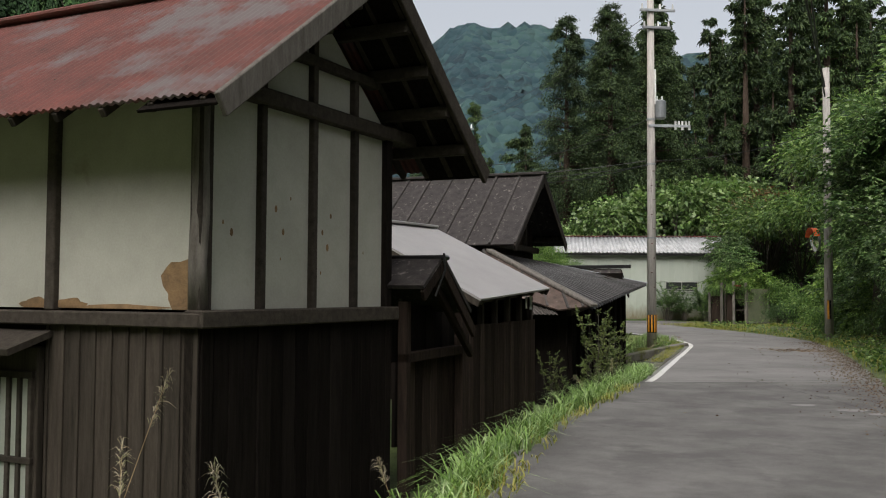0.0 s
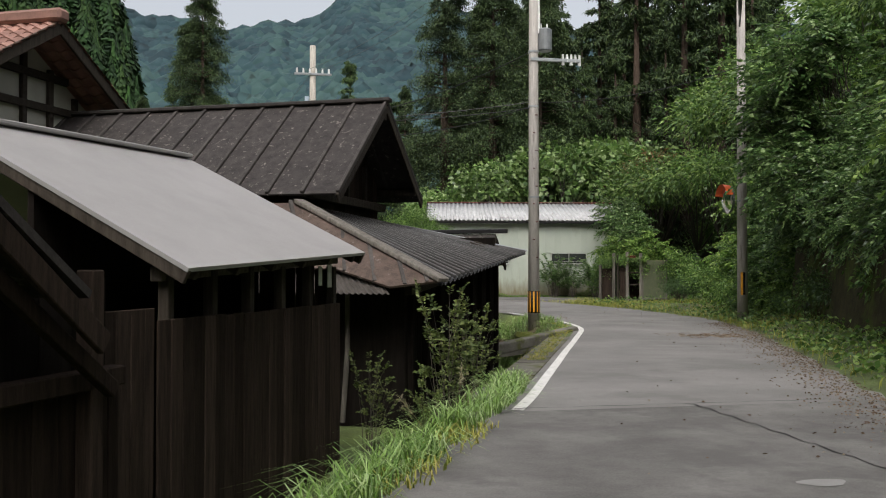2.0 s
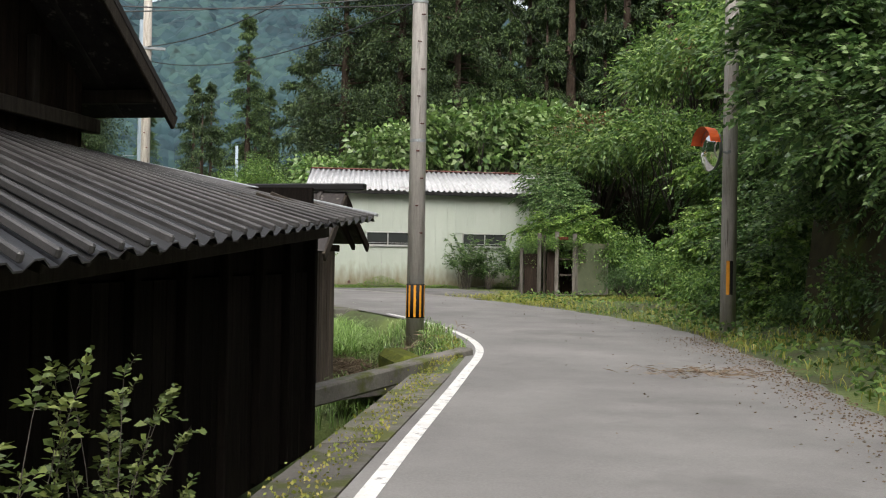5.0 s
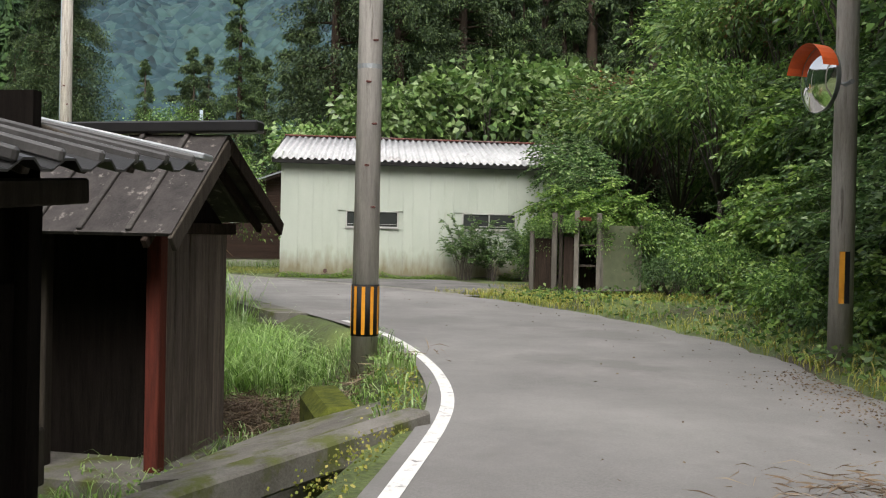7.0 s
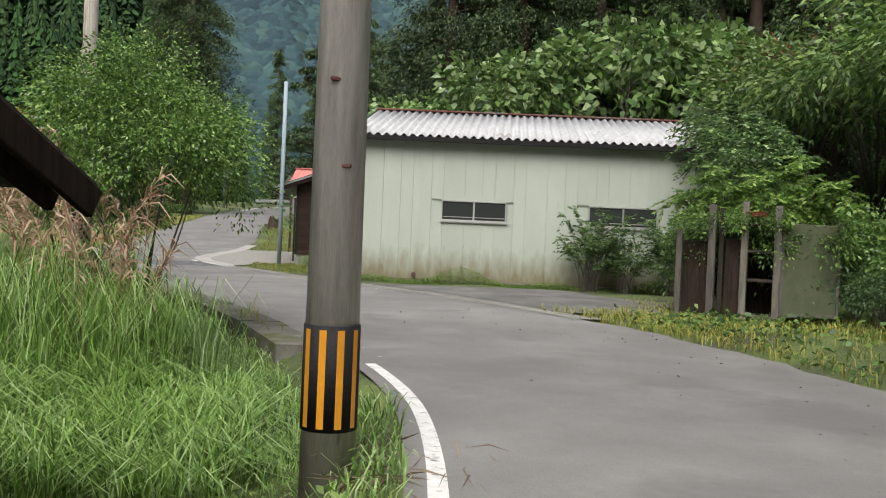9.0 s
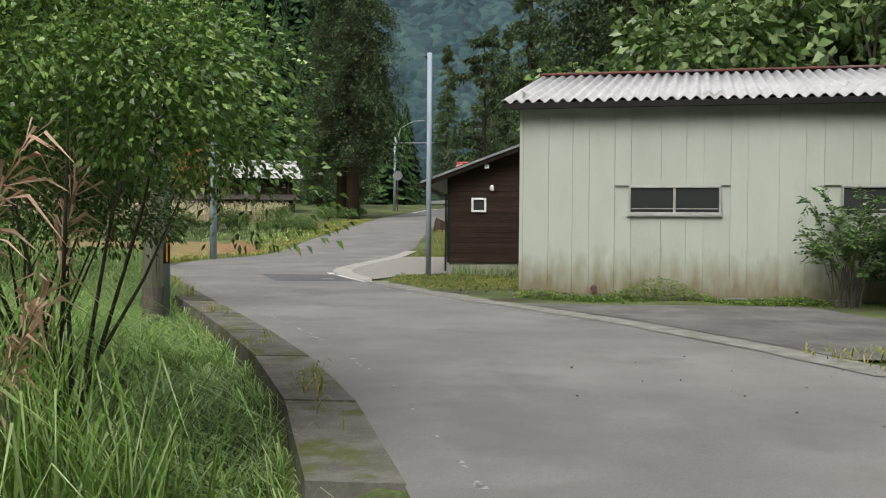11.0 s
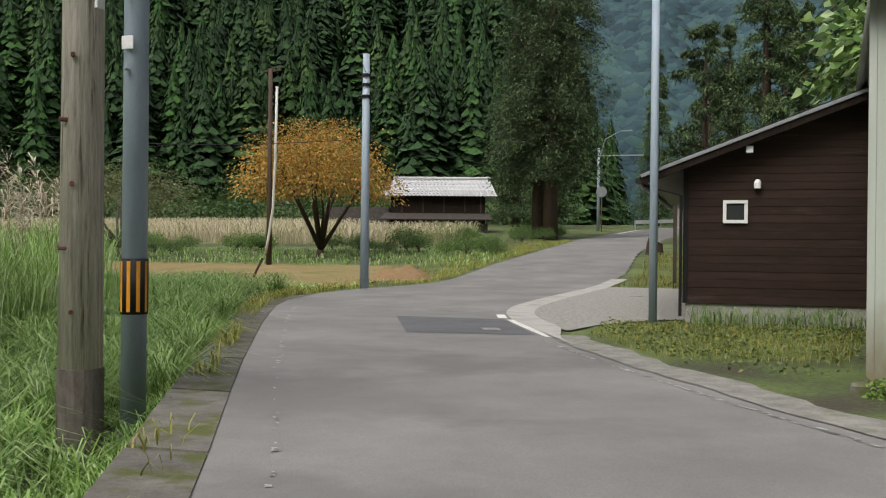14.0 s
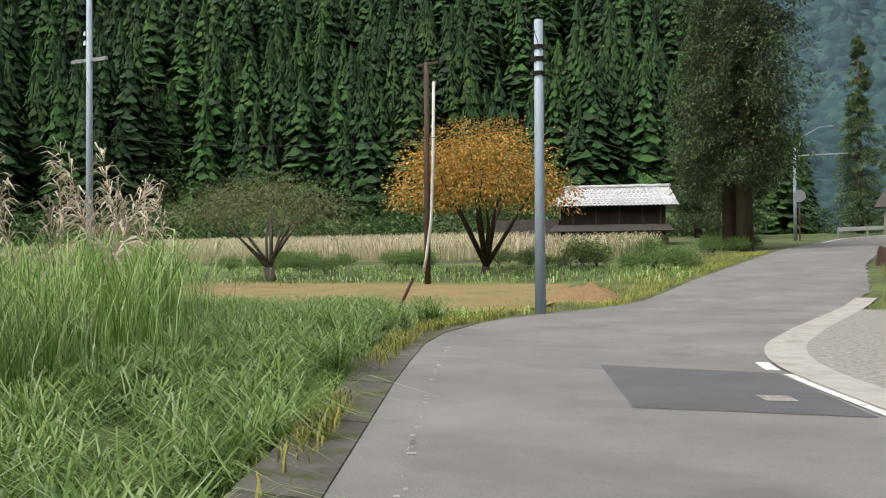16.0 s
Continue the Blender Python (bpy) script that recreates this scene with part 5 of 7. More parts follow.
def porch_house():
    """Low wooden house behind the gravel court with a faded pink tin roof."""
    h = thing("porch_house", "low wooden house with a faded pink ribbed tin roof", "house", 7.2, 63.6, hz(7.6, 64), 0)
    part("roof_slope", Shape().wavy((0, 0, 2.70), (4.2, 0, 2.70), (4.2, 2.0, 3.55), (0.25, 2.0, 3.55), 0.16, 0.016, 0.01), PINKTIN, h, "faded pink ribbed tin")
    part("roof_slope", Shape().wavy((4.2, 4.2, 2.70), (0, 4.2, 2.70), (0.25, 2.0, 3.55), (4.2, 2.0, 3.55), 0.16, 0.016, 0.01), PINKTIN, h)
    part("ridge_cap", Shape().bar((0.2, 2.0, 3.58), (4.2, 2.0, 3.58), 0.2, 0.05, 0.012), PINKTIN, h)
    part("fascia", Shape().bar((0.02, 0.03, 2.63), (4.2, 0.03, 2.63), 0.04, 0.12, 0.006), OLDWOOD, h)
    for k in range(13):
        part("board", Shape().box(0.75 + 0.25 * k, 0.99 + 0.25 * k, 0.62, 0.65, -0.2, 2.75, 0.004), SHEDWOOD, h)
    part("core", Shape().box(0.75, 4.0, 0.66, 3.9, -0.2, 2.8), DARKWOOD, h)
    for u in (0.12, 0.7):
        part("post", Shape().box(u, u + 0.1, 0.15, 0.25, -0.2, 2.68, 0.008), OLDWOOD, h)
    part("gable_board", Shape().add([(0.74, 0.7, 2.75), (0.74, 3.8, 2.75), (0.74, 2.0, 3.5)], [(2, 1, 0)]), DARKWOOD, h)
    return h


storehouse(), gateway(), grey_shed(), barn(), small_shed(), tiled_house(), white_building(), brown_house(), porch_house()

# ---------------------------------------------------------------- plants
def clump_points(n, clumps, r, rng, squash=0.8, inner=0.35, spread_=0.30, bias=0.0):
    """Leaf places in clumps near the outside of a crown of radius r, and the way each leaf points."""
    d = rng.normal(size=(clumps, 3))
    d /= np.linalg.norm(d, axis=1, keepdims=True)
    d[:, 2] = np.abs(d[:, 2]) * 1.0 - 0.35 + bias
    rad = r * rng.uniform(inner, 1.0, (clumps, 1)) ** 0.6
    c = d * rad * np.array([1, 1, squash])
    k = rng.integers(0, clumps, n)
    size = r * spread_ * rng.uniform(0.6, 1.3, (clumps, 1))
    off = np.clip(rng.normal(size=(n, 3)), -1.6, 1.6) * size[k] * np.array([1, 1, 0.65])
    p = c[k] + off
    w = off + 0.5 * c[k] / r * size[k] + rng.normal(size=(n, 3)) * 0.35 * size[k]
    return p, w, c


def limbs(s, base, tips, r0, rng, sides=6):
    for t in tips:
        t, b = Vector(t), Vector(base)
        m = b.lerp(t, 0.5) + Vector(rng.normal(0, 0.06, 3)) * (t - b).length + Vector((0, 0, 0.08)) * (t - b).length
        s.tube([b, m, t], [r0, r0 * 0.6, r0 * 0.18], sides)


def broadleaf(name, h, r, n, clumps, leaf, wide, material, seed, label, category="tree", trunk_r=0.09, squash=0.75, bark=None, low=0.5, multi=1, spread_=0.30):
    """A tree or shrub: trunk and limbs, and a crown of separate leaves in uneven clumps."""
    g = np.random.default_rng(seed)
    t = thing(name, label, category)
    p, w, c = clump_points(n, clumps, r, g, squash, spread_=spread_)
    cz = h - r * squash * 0.95
    p[:, 2] += cz
    p[:, 2] = np.maximum(p[:, 2], 0.03 * h)
    s = Shape()
    tips = [(q[0], q[1], q[2] + cz) for q in c[:: max(1, clumps // 10)]]
    for m in range(multi):
        a = 2.4 * m
        foot = Vector((0.18 * (multi > 1) * math.cos(a), 0.18 * (multi > 1) * math.sin(a), -0.25))
        fork = Vector((0.05 * math.cos(a) * r, 0.05 * math.sin(a) * r, max(0.15, (h - 2 * r * squash) * low + 0.2)))
        s.tube([foot, foot.lerp(fork, 0.5) + Vector((0.03, 0.02, 0)), fork], [trunk_r * 1.25, trunk_r, trunk_r * 0.85], 8)
        limbs(s, fork, tips[m::multi], trunk_r * 0.5, g)
    part("trunk", s, bark or BARKGREY, t, smooth=True)
    part("crown", leaves("crown", p, w, leaf, wide, g), material, t)
    return t


def conifer(name, h, r, n, material, seed, label, bare=0.12, droop=0.5, tiers=None, spray=0.5, lean=0.9):
    """A cedar or pine: straight tapered trunk, boughs, and many hanging sprays in clumps."""
    g = np.random.default_rng(seed)
    t = thing(name, label, "tree")
    s = Shape().tube([(0, 0, -0.4), (0, 0, h * 0.3), (0, 0, h * 0.97)], [h * 0.018 + 0.05, h * 0.013 + 0.03, 0.03], 8)
    boughs = int(70 if tiers is None else tiers)
    zs = bare + (1 - bare) * g.random(boughs) ** 1.1
    ang = g.uniform(0, 2 * np.pi, boughs)
    prof = np.clip((1 - zs) / (1 - bare), 0, 1)
    ln = r * (0.18 + 0.82 * np.minimum(prof * 1.35, 1.0) ** lean) * g.uniform(0.65, 1.12, boughs) * np.clip((zs - bare) / 0.06 + 0.5, 0.4, 1)
    k = g.integers(0, boughs, n)
    f = g.uniform(0.25, 1.05, n)[:, None]
    d = np.stack([np.cos(ang), np.sin(ang), np.zeros(boughs)], 1)
    tip = d * ln[:, None]
    p = tip[k] * f
    p[:, 2] = zs[k] * h + 0.12 * ln[k] - (f[:, 0] ** 2) * droop * ln[k] * 0.5
    p += g.normal(size=(n, 3)) * np.array([0.10, 0.10, 0.075]) * r * (0.4 + 0.6 * prof[k])[:, None]
    w = d[k] * 0.7 + g.normal(size=(n, 3)) * 0.6
    for i in range(0, boughs, 3):
        q = tip[i] * 0.8
        s.tube([(0, 0, zs[i] * h - 0.1), (q[0], q[1], zs[i] * h)], [0.03 + 0.02 * ln[i], 0.012], 5, False)
    part("trunk", s, BARK, t, smooth=True)
    part("crown", leaves("crown", p, w, spray, spray * 0.42, g, 0.45, 0.1), material, t)
    return t


def arching_shrub(name, h, reach, stems, twigs, per, leaf, wide, material, seed, label, category="shrub", way=None, fall=0.55, thick=0.012, bark=None):
    """Stems that rise and arch over, with twigs in flat two-ranked sprays of leaves; way: the side it leans to."""
    g = np.random.default_rng(seed)
    t = thing(name, label, category)
    s, ps, ws = Shape(), [], []
    for i in range(stems):
        a = g.uniform(0, 2 * np.pi) if way is None else radians(way) + g.normal(0, 0.75)
        d = np.array([math.cos(a), math.sin(a), 0])
        out, up, sag = reach * g.uniform(0.35, 1.1), h * g.uniform(0.6, 1.15), h * fall * g.uniform(0.5, 1.5)
        foot = np.array([g.normal(0, 0.12 * reach), g.normal(0, 0.12 * reach), -0.15])
        at = lambda f: foot + d * out * f ** 1.4 + np.array([0, 0, 1]) * (up * 1.35 * f - (up * 0.35 + sag) * f * f + 0.12 * f)
        s.tube([Vector(at(f)) for f in (0, 0.3, 0.6, 0.85, 1.0)], [thick, thick * 0.8, thick * 0.55, thick * 0.35, thick * 0.15], 5, False)
        for k in range(twigs):
            f = g.uniform(0.28, 1.0) ** 0.8
            p0, p1 = at(f), at(min(1.0, f + 0.05) + 0.02)
            run = (p1 - p0) / np.linalg.norm(p1 - p0)
            side = np.cross(run, [0, 0, 1.0])
            tw = run * g.uniform(0.3, 0.9) + side * g.uniform(-1, 1) + np.array([0, 0, g.normal(0, 0.28)])
            tw /= np.linalg.norm(tw)
            ln = leaf * per * 0.30 * g.uniform(0.6, 1.25)
            rank = np.cross(tw, [0, 0, 1.0])
            rank /= max(np.linalg.norm(rank), 1e-3)
            q = np.arange(per)
            e = (q + 0.6) / per
            ps.append(p0 + tw * (ln * e)[:, None] - np.array([0, 0, 1]) * (0.22 * ln * e * e)[:, None])
            ws.append(tw * 0.75 + rank * np.where(q % 2, 1.0, -1.0)[:, None] + g.normal(0, 0.18, (per, 3)))
            if k % 3 == 0:
                s.tube([Vector(p0), Vector(p0 + tw * ln * 0.9 - np.array([0, 0, 0.18 * ln]))], [thick * 0.35, thick * 0.12], 4, False)
    part("stem", s, bark or BARKGREY, t)
    part("crown", leaves("crown", np.concatenate(ps), np.concatenate(ws), leaf, wide, g, 0.22, 0.08, 0.35), material, t)
    return t


def put(ob, x, y, s=1.0, turn=0.0, dz=0.0, sz=None, z=None):
    base = hz(x, y) if z is None else z
    return pose(x, y, base + dz, 0, 0, turn) @ Matrix.Diagonal((s, s, sz or s, 1))


g0 = np.random.default_rng(21)
# hillside shrubs and vines on the right
kinds = [
    broadleaf("shrub", 2.3, 1.35, 2600, 30, 0.15, 0.075, LEAF_HILL, 31, "dense green hillside shrub with small pointed leaves", "shrub", 0.05, 0.8, multi=3, spread_=0.26),
    broadleaf("shrub", 2.0, 1.45, 2600, 34, 0.13, 0.06, LEAF_DEEP, 32, "deep green hillside shrub hanging over the bank", "shrub", 0.05, 0.7, multi=3, spread_=0.24),
    broadleaf("shrub", 2.6, 1.3, 2200, 26, 0.19, 0.10, LEAF_HILL, 33, "broad-leaved green shrub on the bank", "shrub", 0.05, 0.9, multi=2, spread_=0.27),
    broadleaf("shrub", 2.2, 1.4, 2200, 26, 0.17, 0.07, LEAF_RED, 34, "hillside shrub with reddening leaf tips", "shrub", 0.05, 0.8, multi=2, spread_=0.24),
    broadleaf("shrub", 1.9, 1.3, 2200, 26, 0.16, 0.085, LEAF_LIGHT, 35, "bright yellow-green shrub on the bank", "shrub", 0.05, 0.8, multi=2, spread_=0.26),
]
for k in kinds:
    tagged(k, group="hillside shrubs")
used = set()


def place_shrub(kind, m):
    if kind in used:
        copy_thing(kinds[kind], m)
    else:
        used.add(kind)
        kinds[kind].matrix_basis = m


for up, step, size, dz in ((0.35, 1.15, 0.62, -0.25), (1.1, 1.25, 0.9, -0.2), (2.5, 1.5, 1.05, -0.2), (4.4, 1.9, 1.2, -0.2), (6.8, 2.3, 1.4, -0.2), (9.8, 2.8, 1.7, -0.3), (13.5, 3.4, 2.0, -0.3)):
    y = 1.0
    while y < 47 + up:
        x = float(toe(y)) + up + g0.normal(0, 0.25)
        yy = y + g0.normal(0, 0.25)
        wall = 9 < y < 22.5
        if not (up < 0.6 and (wall or y > 35 or g0.random() < 0.25)) and not (up < 2 and y > 40):
            kind = int(g0.choice(5, p=[0.36, 0.32, 0.16, 0.06, 0.10]))
            if up > 8 and g0.random() < 0.2:
                kind = 3
            s = size * g0.uniform(0.8, 1.2)
            place_shrub(kind, put(None, x, yy, s, g0.uniform(0, 360), dz, sz=s * g0.uniform(0.9, 1.2)))
        y += step * g0.uniform(0.85, 1.15)
# shrubs round the stall and the end of the white store
for x, y, s, kind in ((16.4, 38.4, 0.85, 0), (15.3, 38.6, 0.75, 0), (17.3, 37.6, 1.0, 1), (16.9, 39.6, 1.1, 2), (17.4, 41.0, 1.2, 0), (18.2, 42.4, 1.3, 0), (17.0, 42.6, 0.9, 1), (18.6, 39.0, 1.3, 1), (17.6, 36.0, 1.0, 0), (16.2, 35.0, 0.7, 1), (19.0, 44.0, 1.4, 0), (16.7, 34.0, 0.8, 0), (16.1, 37.9, 0.75, 0), (15.0, 28.6, 0.55, 1), (15.4, 30.0, 0.7, 0), (15.0, 26.4, 0.6, 1)):
    place_shrub(kind, put(None, x, y, s, g0.uniform(0, 360), 0.0 if y > 33 else -0.1))
for x, y, s, kind, z in ((15.75, 37.5, 0.62, 0, 1.1), (14.9, 38.2, 0.6, 0, 1.0), (16.6, 37.6, 0.8, 0, 1.0), (15.4, 38.6, 0.8, 2, 1.0), (16.4, 38.8, 0.9, 0, 1.0), (17.4, 38.2, 1.0, 0, 1.0), (17.0, 40.2, 1.0, 2, 1.0), (17.8, 41.6, 1.1, 0, 1.2), (17.6, 43.2, 1.0, 0, 1.6), (15.15, 37.45, 0.42, 0, 2.1), (15.6, 37.2, 0.40, 0, 2.1), (14.7, 37.8, 0.42, 0, 1.9)):
    place_shrub(kind, pose(x, y, hz(x, y) + 0.55 * z, 0, 0, 40 * s) @ Matrix.Diagonal((s, s, s, 1)))

# shrubs that arch over the retaining wall and the bank
arch = [
    arching_shrub("arching_shrub", 1.5, 1.7, 30, 12, 12, 0.115, 0.050, LEAF_SPRAY, 131, "dark glossy shrub arching over the mossy wall", way=152, fall=0.75),
    arching_shrub("arching_shrub", 1.9, 1.5, 30, 12, 11, 0.125, 0.058, LEAF_SPRAY, 132, "green shrub with long leafy sprays hanging towards the lane", way=152, fall=0.6),
    arching_shrub("arching_shrub", 1.6, 1.5, 28, 12, 10, 0.12, 0.070, LEAF_VINE, 133, "bright green vine-like shrub tumbling down the bank", way=152, fall=0.7),
]
for k in arch:
    tagged(k, group="arching shrubs")
first = [True] * 3


def place_arch(k, m):
    if first[k]:
        arch[k].matrix_basis = m
        first[k] = False
    else:
        copy_thing(arch[k], m)


ga = np.random.default_rng(211)
for off, z0, step, y0, y1, size in ((0.55, 1.95, 1.0, 6.0, 26.4, 0.85), (1.1, 2.7, 1.15, 4.0, 27.5, 1.0), (2.2, 3.7, 1.3, 4.0, 30.0, 1.1), (3.4, 4.9, 1.6, 6.0, 33.0, 1.25)):
    y = y0
    while y < y1:
        x = float(toe(y)) + off + ga.normal(0, 0.12)
        sz = size * ga.uniform(0.8, 1.2)
        z = max(hz(x, y), z0 + ga.normal(0, 0.15)) if y < 26.6 else hz(x, y) + 0.2
        place_arch(int(ga.choice(3, p=[0.42, 0.36, 0.22])), pose(x, y, z - 0.1, 0, 0, ga.normal(0, 28)) @ Matrix.Diagonal((sz, sz, sz, 1)))
        y += step * ga.uniform(0.8, 1.2)
for off, lift, step, y0, y1, size in ((0.3, 0.0, 1.2, 27.4, 35.5, 0.8), (1.2, 0.5, 1.2, 27.0, 37.5, 1.0), (2.4, 1.0, 1.4, 27.0, 39.0, 1.15), (3.8, 1.2, 1.6, 27.0, 41.0, 1.3), (5.4, 1.5, 1.8, 26.0, 44.0, 1.5), (7.2, 1.9, 2.1, 26.0, 46.0, 1.7), (9.5, 2.2, 2.6, 24.0, 48.0, 2.0)):
    y = y0
    while y < y1:
        x = float(toe(y)) + off + ga.normal(0, 0.15)
        sz = size * ga.uniform(0.8, 1.2)
        place_arch(int(ga.choice(3, p=[0.3, 0.35, 0.35])), pose(x, y, hz(x, y) + lift - 0.1, 0, 0, 25 + ga.normal(0, 28)) @ Matrix.Diagonal((sz, sz, sz, 1)))
        y += step * ga.uniform(0.8, 1.2)
for x, y, z, sz in ((16.0, 38.1, 1.35, 0.75), (15.5, 38.5, 1.55, 0.7), (16.8, 38.2, 1.5, 0.9), (16.9, 39.4, 2.0, 0.95), (17.3, 41.0, 2.4, 1.1), (17.6, 42.6, 2.7, 1.15), (18.2, 44.0, 3.0, 1.2), (14.4, 24.7, 2.7, 1.35), (14.7, 25.5, 3.5, 1.45), (14.1, 23.8, 2.4, 1.2), (15.0, 26.1, 4.5, 1.5), (14.9, 24.9, 5.2, 1.5)):
    place_arch(2 if sz < 0.92 else 1, pose(x, y, z, 0, 0, 50) @ Matrix.Diagonal((sz, sz, sz, 1)))

# trees on the hill and behind the white store
big_leaf = broadleaf("large_leaved_tree", 7.2, 2.5, 2700, 30, 0.28, 0.19, LEAF_BIG, 41, "light green tree with big drooping leaves", "tree", 0.12, 0.85, spread_=0.17)
big_leaf.matrix_basis = put(None, 14.2, 51.5, 0.95)
for x, y, s, a in ((17.6, 51.0, 1.18, 80), (20.2, 52.5, 1.25, 190), (12.0, 53.5, 0.85, 250), (16.0, 54.0, 1.1, 300), (22.5, 55.0, 1.3, 20)):
    copy_thing(big_leaf, put(None, x, y, s, a))
fern_tree = broadleaf("feather_leaved_tree", 7.4, 2.7, 4600, 34, 0.26, 0.09, LEAF_HILL, 42, "green tree with feathery drooping leaves", "tree", 0.10, 0.75, spread_=0.24)
fern_tree.matrix_basis = put(None, 21.0, 47.5, 0.9)
red_tree = broadleaf("reddening_tree", 7.0, 2.3, 3200, 26, 0.26, 0.09, LEAF_RED, 43, "slender tree with leaves turning red", "tree", 0.09, 0.7, spread_=0.22)
red_tree.matrix_basis = put(None, 22.2, 49.5, 1.0)
copy_thing(red_tree, put(None, 19.5, 22.0, 0.8, 60))
copy_thing(red_tree, put(None, 25.0, 44.0, 0.9, 100))
for x, y, s, a in ((17.5, 15.5, 0.95, 30), (19.5, 26.5, 1.0, 100), (21.5, 31.0, 1.05, 200), (22.5, 37.0, 1.0, 260), (16.0, 9.0, 1.0, 300), (24.0, 41.0, 1.1, 10), (26.5, 48.0, 1.2, 50), (23.0, 24.0, 1.2, 150), (13.5, 5.0, 1.0, 150), (24.5, 46, 1.1, 20), (27.5, 52, 1.3, 70), (23.5, 52, 1.1, 140), (26, 36, 1.2, 200), (28.5, 42, 1.3, 250), (20.8, 41, 0.85, 300), (21.5, 44.5, 0.95, 330), (23.5, 33.5, 1.1, 15), (20.2, 34.5, 0.8, 110), (18.8, 30.5, 0.8, 210), (25.5, 28, 1.2, 33)):
    copy_thing(fern_tree, put(None, x, y, s, a))

cedar = conifer("cedar", 19.0, 2.9, 60000, LEAF_CEDAR, 51, "tall dark green cedar with drooping sprays", 0.10, 0.7, 300, 0.15, 0.7)
cedar.matrix_basis = put(None, 15.6, 57.0)
for x, y, s, a in ((13.2, 58.5, 0.98, 40), (18.6, 58.0, 1.02, 90), (17.0, 62, 1.05, 300)):
    copy_thing(cedar, put(None, x, y, s, a))
old_cedar = conifer("old_cedar", 25.0, 3.6, 60000, LEAF_CEDAR, 58, "old cedar with a bare lower trunk beside the far bend", 0.16, 0.8, 320, 0.19, 0.5)
old_cedar.matrix_basis = put(None, -1.75, 95.6)
copy_thing(old_cedar, put(None, -2.7, 96.6, 0.9, 140))
slim = conifer("slender_cedar", 17.0, 2.2, 30000, LEAF_CEDAR, 52, "straight conical cedar standing in the valley", 0.06, 0.6, 210, 0.17, 1.0)
slim.matrix_basis = put(None, 10.5, 83)
for x, y, s, a in ((15.2, 84, 0.9, 30), (12.7, 90, 0.75, 70), (7.5, 118, 1.0, 120), (-0.9, 66.5, 0.72, 160), (9.0, 110, 0.9, 10), (20.5, 88, 1.05, 80), (26, 76, 1.1, 200), (2.5, 130, 1.0, 240), (-6, 118, 1.15, 11), (-10, 124, 1.1, 77)):
    if (x, y) != (-0.9, 66.5):
        copy_thing(slim, put(None, x, y, s, a))
trunky = conifer("bare_stemmed_cedar", 24.0, 1.9, 6000, LEAF_CEDAR, 53, "tall cedar with a long bare stem", 0.5, 0.5, 70, 0.32, 0.8)
trunky.matrix_basis = put(None, 25.5, 60.0, dz=-1)
for i in range(34):
    x, y = 21 + 26 * g0.random(), 56 + 26 * g0.random()
    copy_thing(trunky, put(None, x, y, g0.uniform(0.8, 1.1), g0.uniform(0, 360), -1))
for x, y, s in ((21, 57, 0.8), (23.5, 58.5, 0.9), (26, 57, 0.95), (28.5, 59, 1.0), (19.5, 60, 0.85), (31, 56, 1.0)):
    copy_thing(slim, put(None, x, y, s, 57 * s * 10, -1))
for i in range(14):
    x, y = 22 + 22 * g0.random(), 62 + 30 * g0.random()
    copy_thing(slim, put(None, x, y, g0.uniform(1.0, 1.3), g0.uniform(0, 360), -1))
pine = conifer("pine", 13.0, 3.0, 9000, LEAF_CEDAR, 54, "dark pine with spreading level boughs", 0.25, 0.1, 30, 0.26, 0.7)
pine.matrix_basis = put(None, 11.8, 92)
for x, y, s, a in ((15.0, 84.5, 1.1, 100), (7.6, 92.0, 0.95, 220), (17.5, 80, 1.1, 30), (9.2, 78.5, 0.5, 200)):
    copy_thing(pine, put(None, x, y, s, a))

# valley trees
cherry = broadleaf("cherry_tree", 6.6, 3.1, 19000, 120, 0.115, 0.07, LEAF_CHERRY, 61, "round cherry tree in orange autumn leaf", "tree", 0.2, 1.0, bark=BARK, low=0.2, multi=1, spread_=0.16)
cherry.matrix_basis = put(None, -8.7, 75.7, 1.05)
bare = broadleaf("plum_tree", 4.5, 3.1, 9000, 90, 0.10, 0.05, LEAF_GREY, 62, "spreading plum tree with thin greyish foliage", "tree", 0.14, 0.55, bark=BARKGREY, low=0.3, multi=2, spread_=0.2)
bare.matrix_basis = put(None, -16.0, 71.5)
for x, y, s in ((7.5, 101, 1.0),):
    copy_thing(big_leaf, put(None, x, y, s * 0.62, 30))
bend_bush = broadleaf("willow_bush", 4.05, 1.2, 30000, 130, 0.048, 0.024, LEAF_BUSH, 63, "tall bush of small bright leaves beside the lane", "bush", 0.03, 1.45, multi=5, spread_=0.17)
bend_bush.matrix_basis = put(None, 7.12, 34.1, 1.0)
copy_thing(bend_bush, put(None, 6.1, 35.6, 0.82, 120))
weed = arching_shrub("weed_bush", 1.7, 0.5, 15, 9, 8, 0.062, 0.034, LEAF_WEED, 64, "straggly roadside weed with thin stems and small yellow-green leaves", "bush", fall=0.10, thick=0.006)
weed.matrix_basis = put(None, 4.35, 16.7, 1.0)
for x, y, sz, a in ((5.05, 18.2, 0.8, 70), (4.65, 17.4, 0.85, 200), (3.9, 15.6, 0.55, 170), (3.35, 15.9, 0.6, 20), (8.15, 27.3, 0.4, 250)):
    copy_thing(weed, put(None, x, y, sz, a))
wallbush = arching_shrub("wall_bush", 2.0, 0.85, 28, 13, 10, 0.095, 0.040, LEAF_SPRAY, 65, "dark straggling bush against the white store", "bush", fall=0.25, thick=0.01)
wallbush.matrix_basis = put(None, 14.55, 43.35, 0.95)
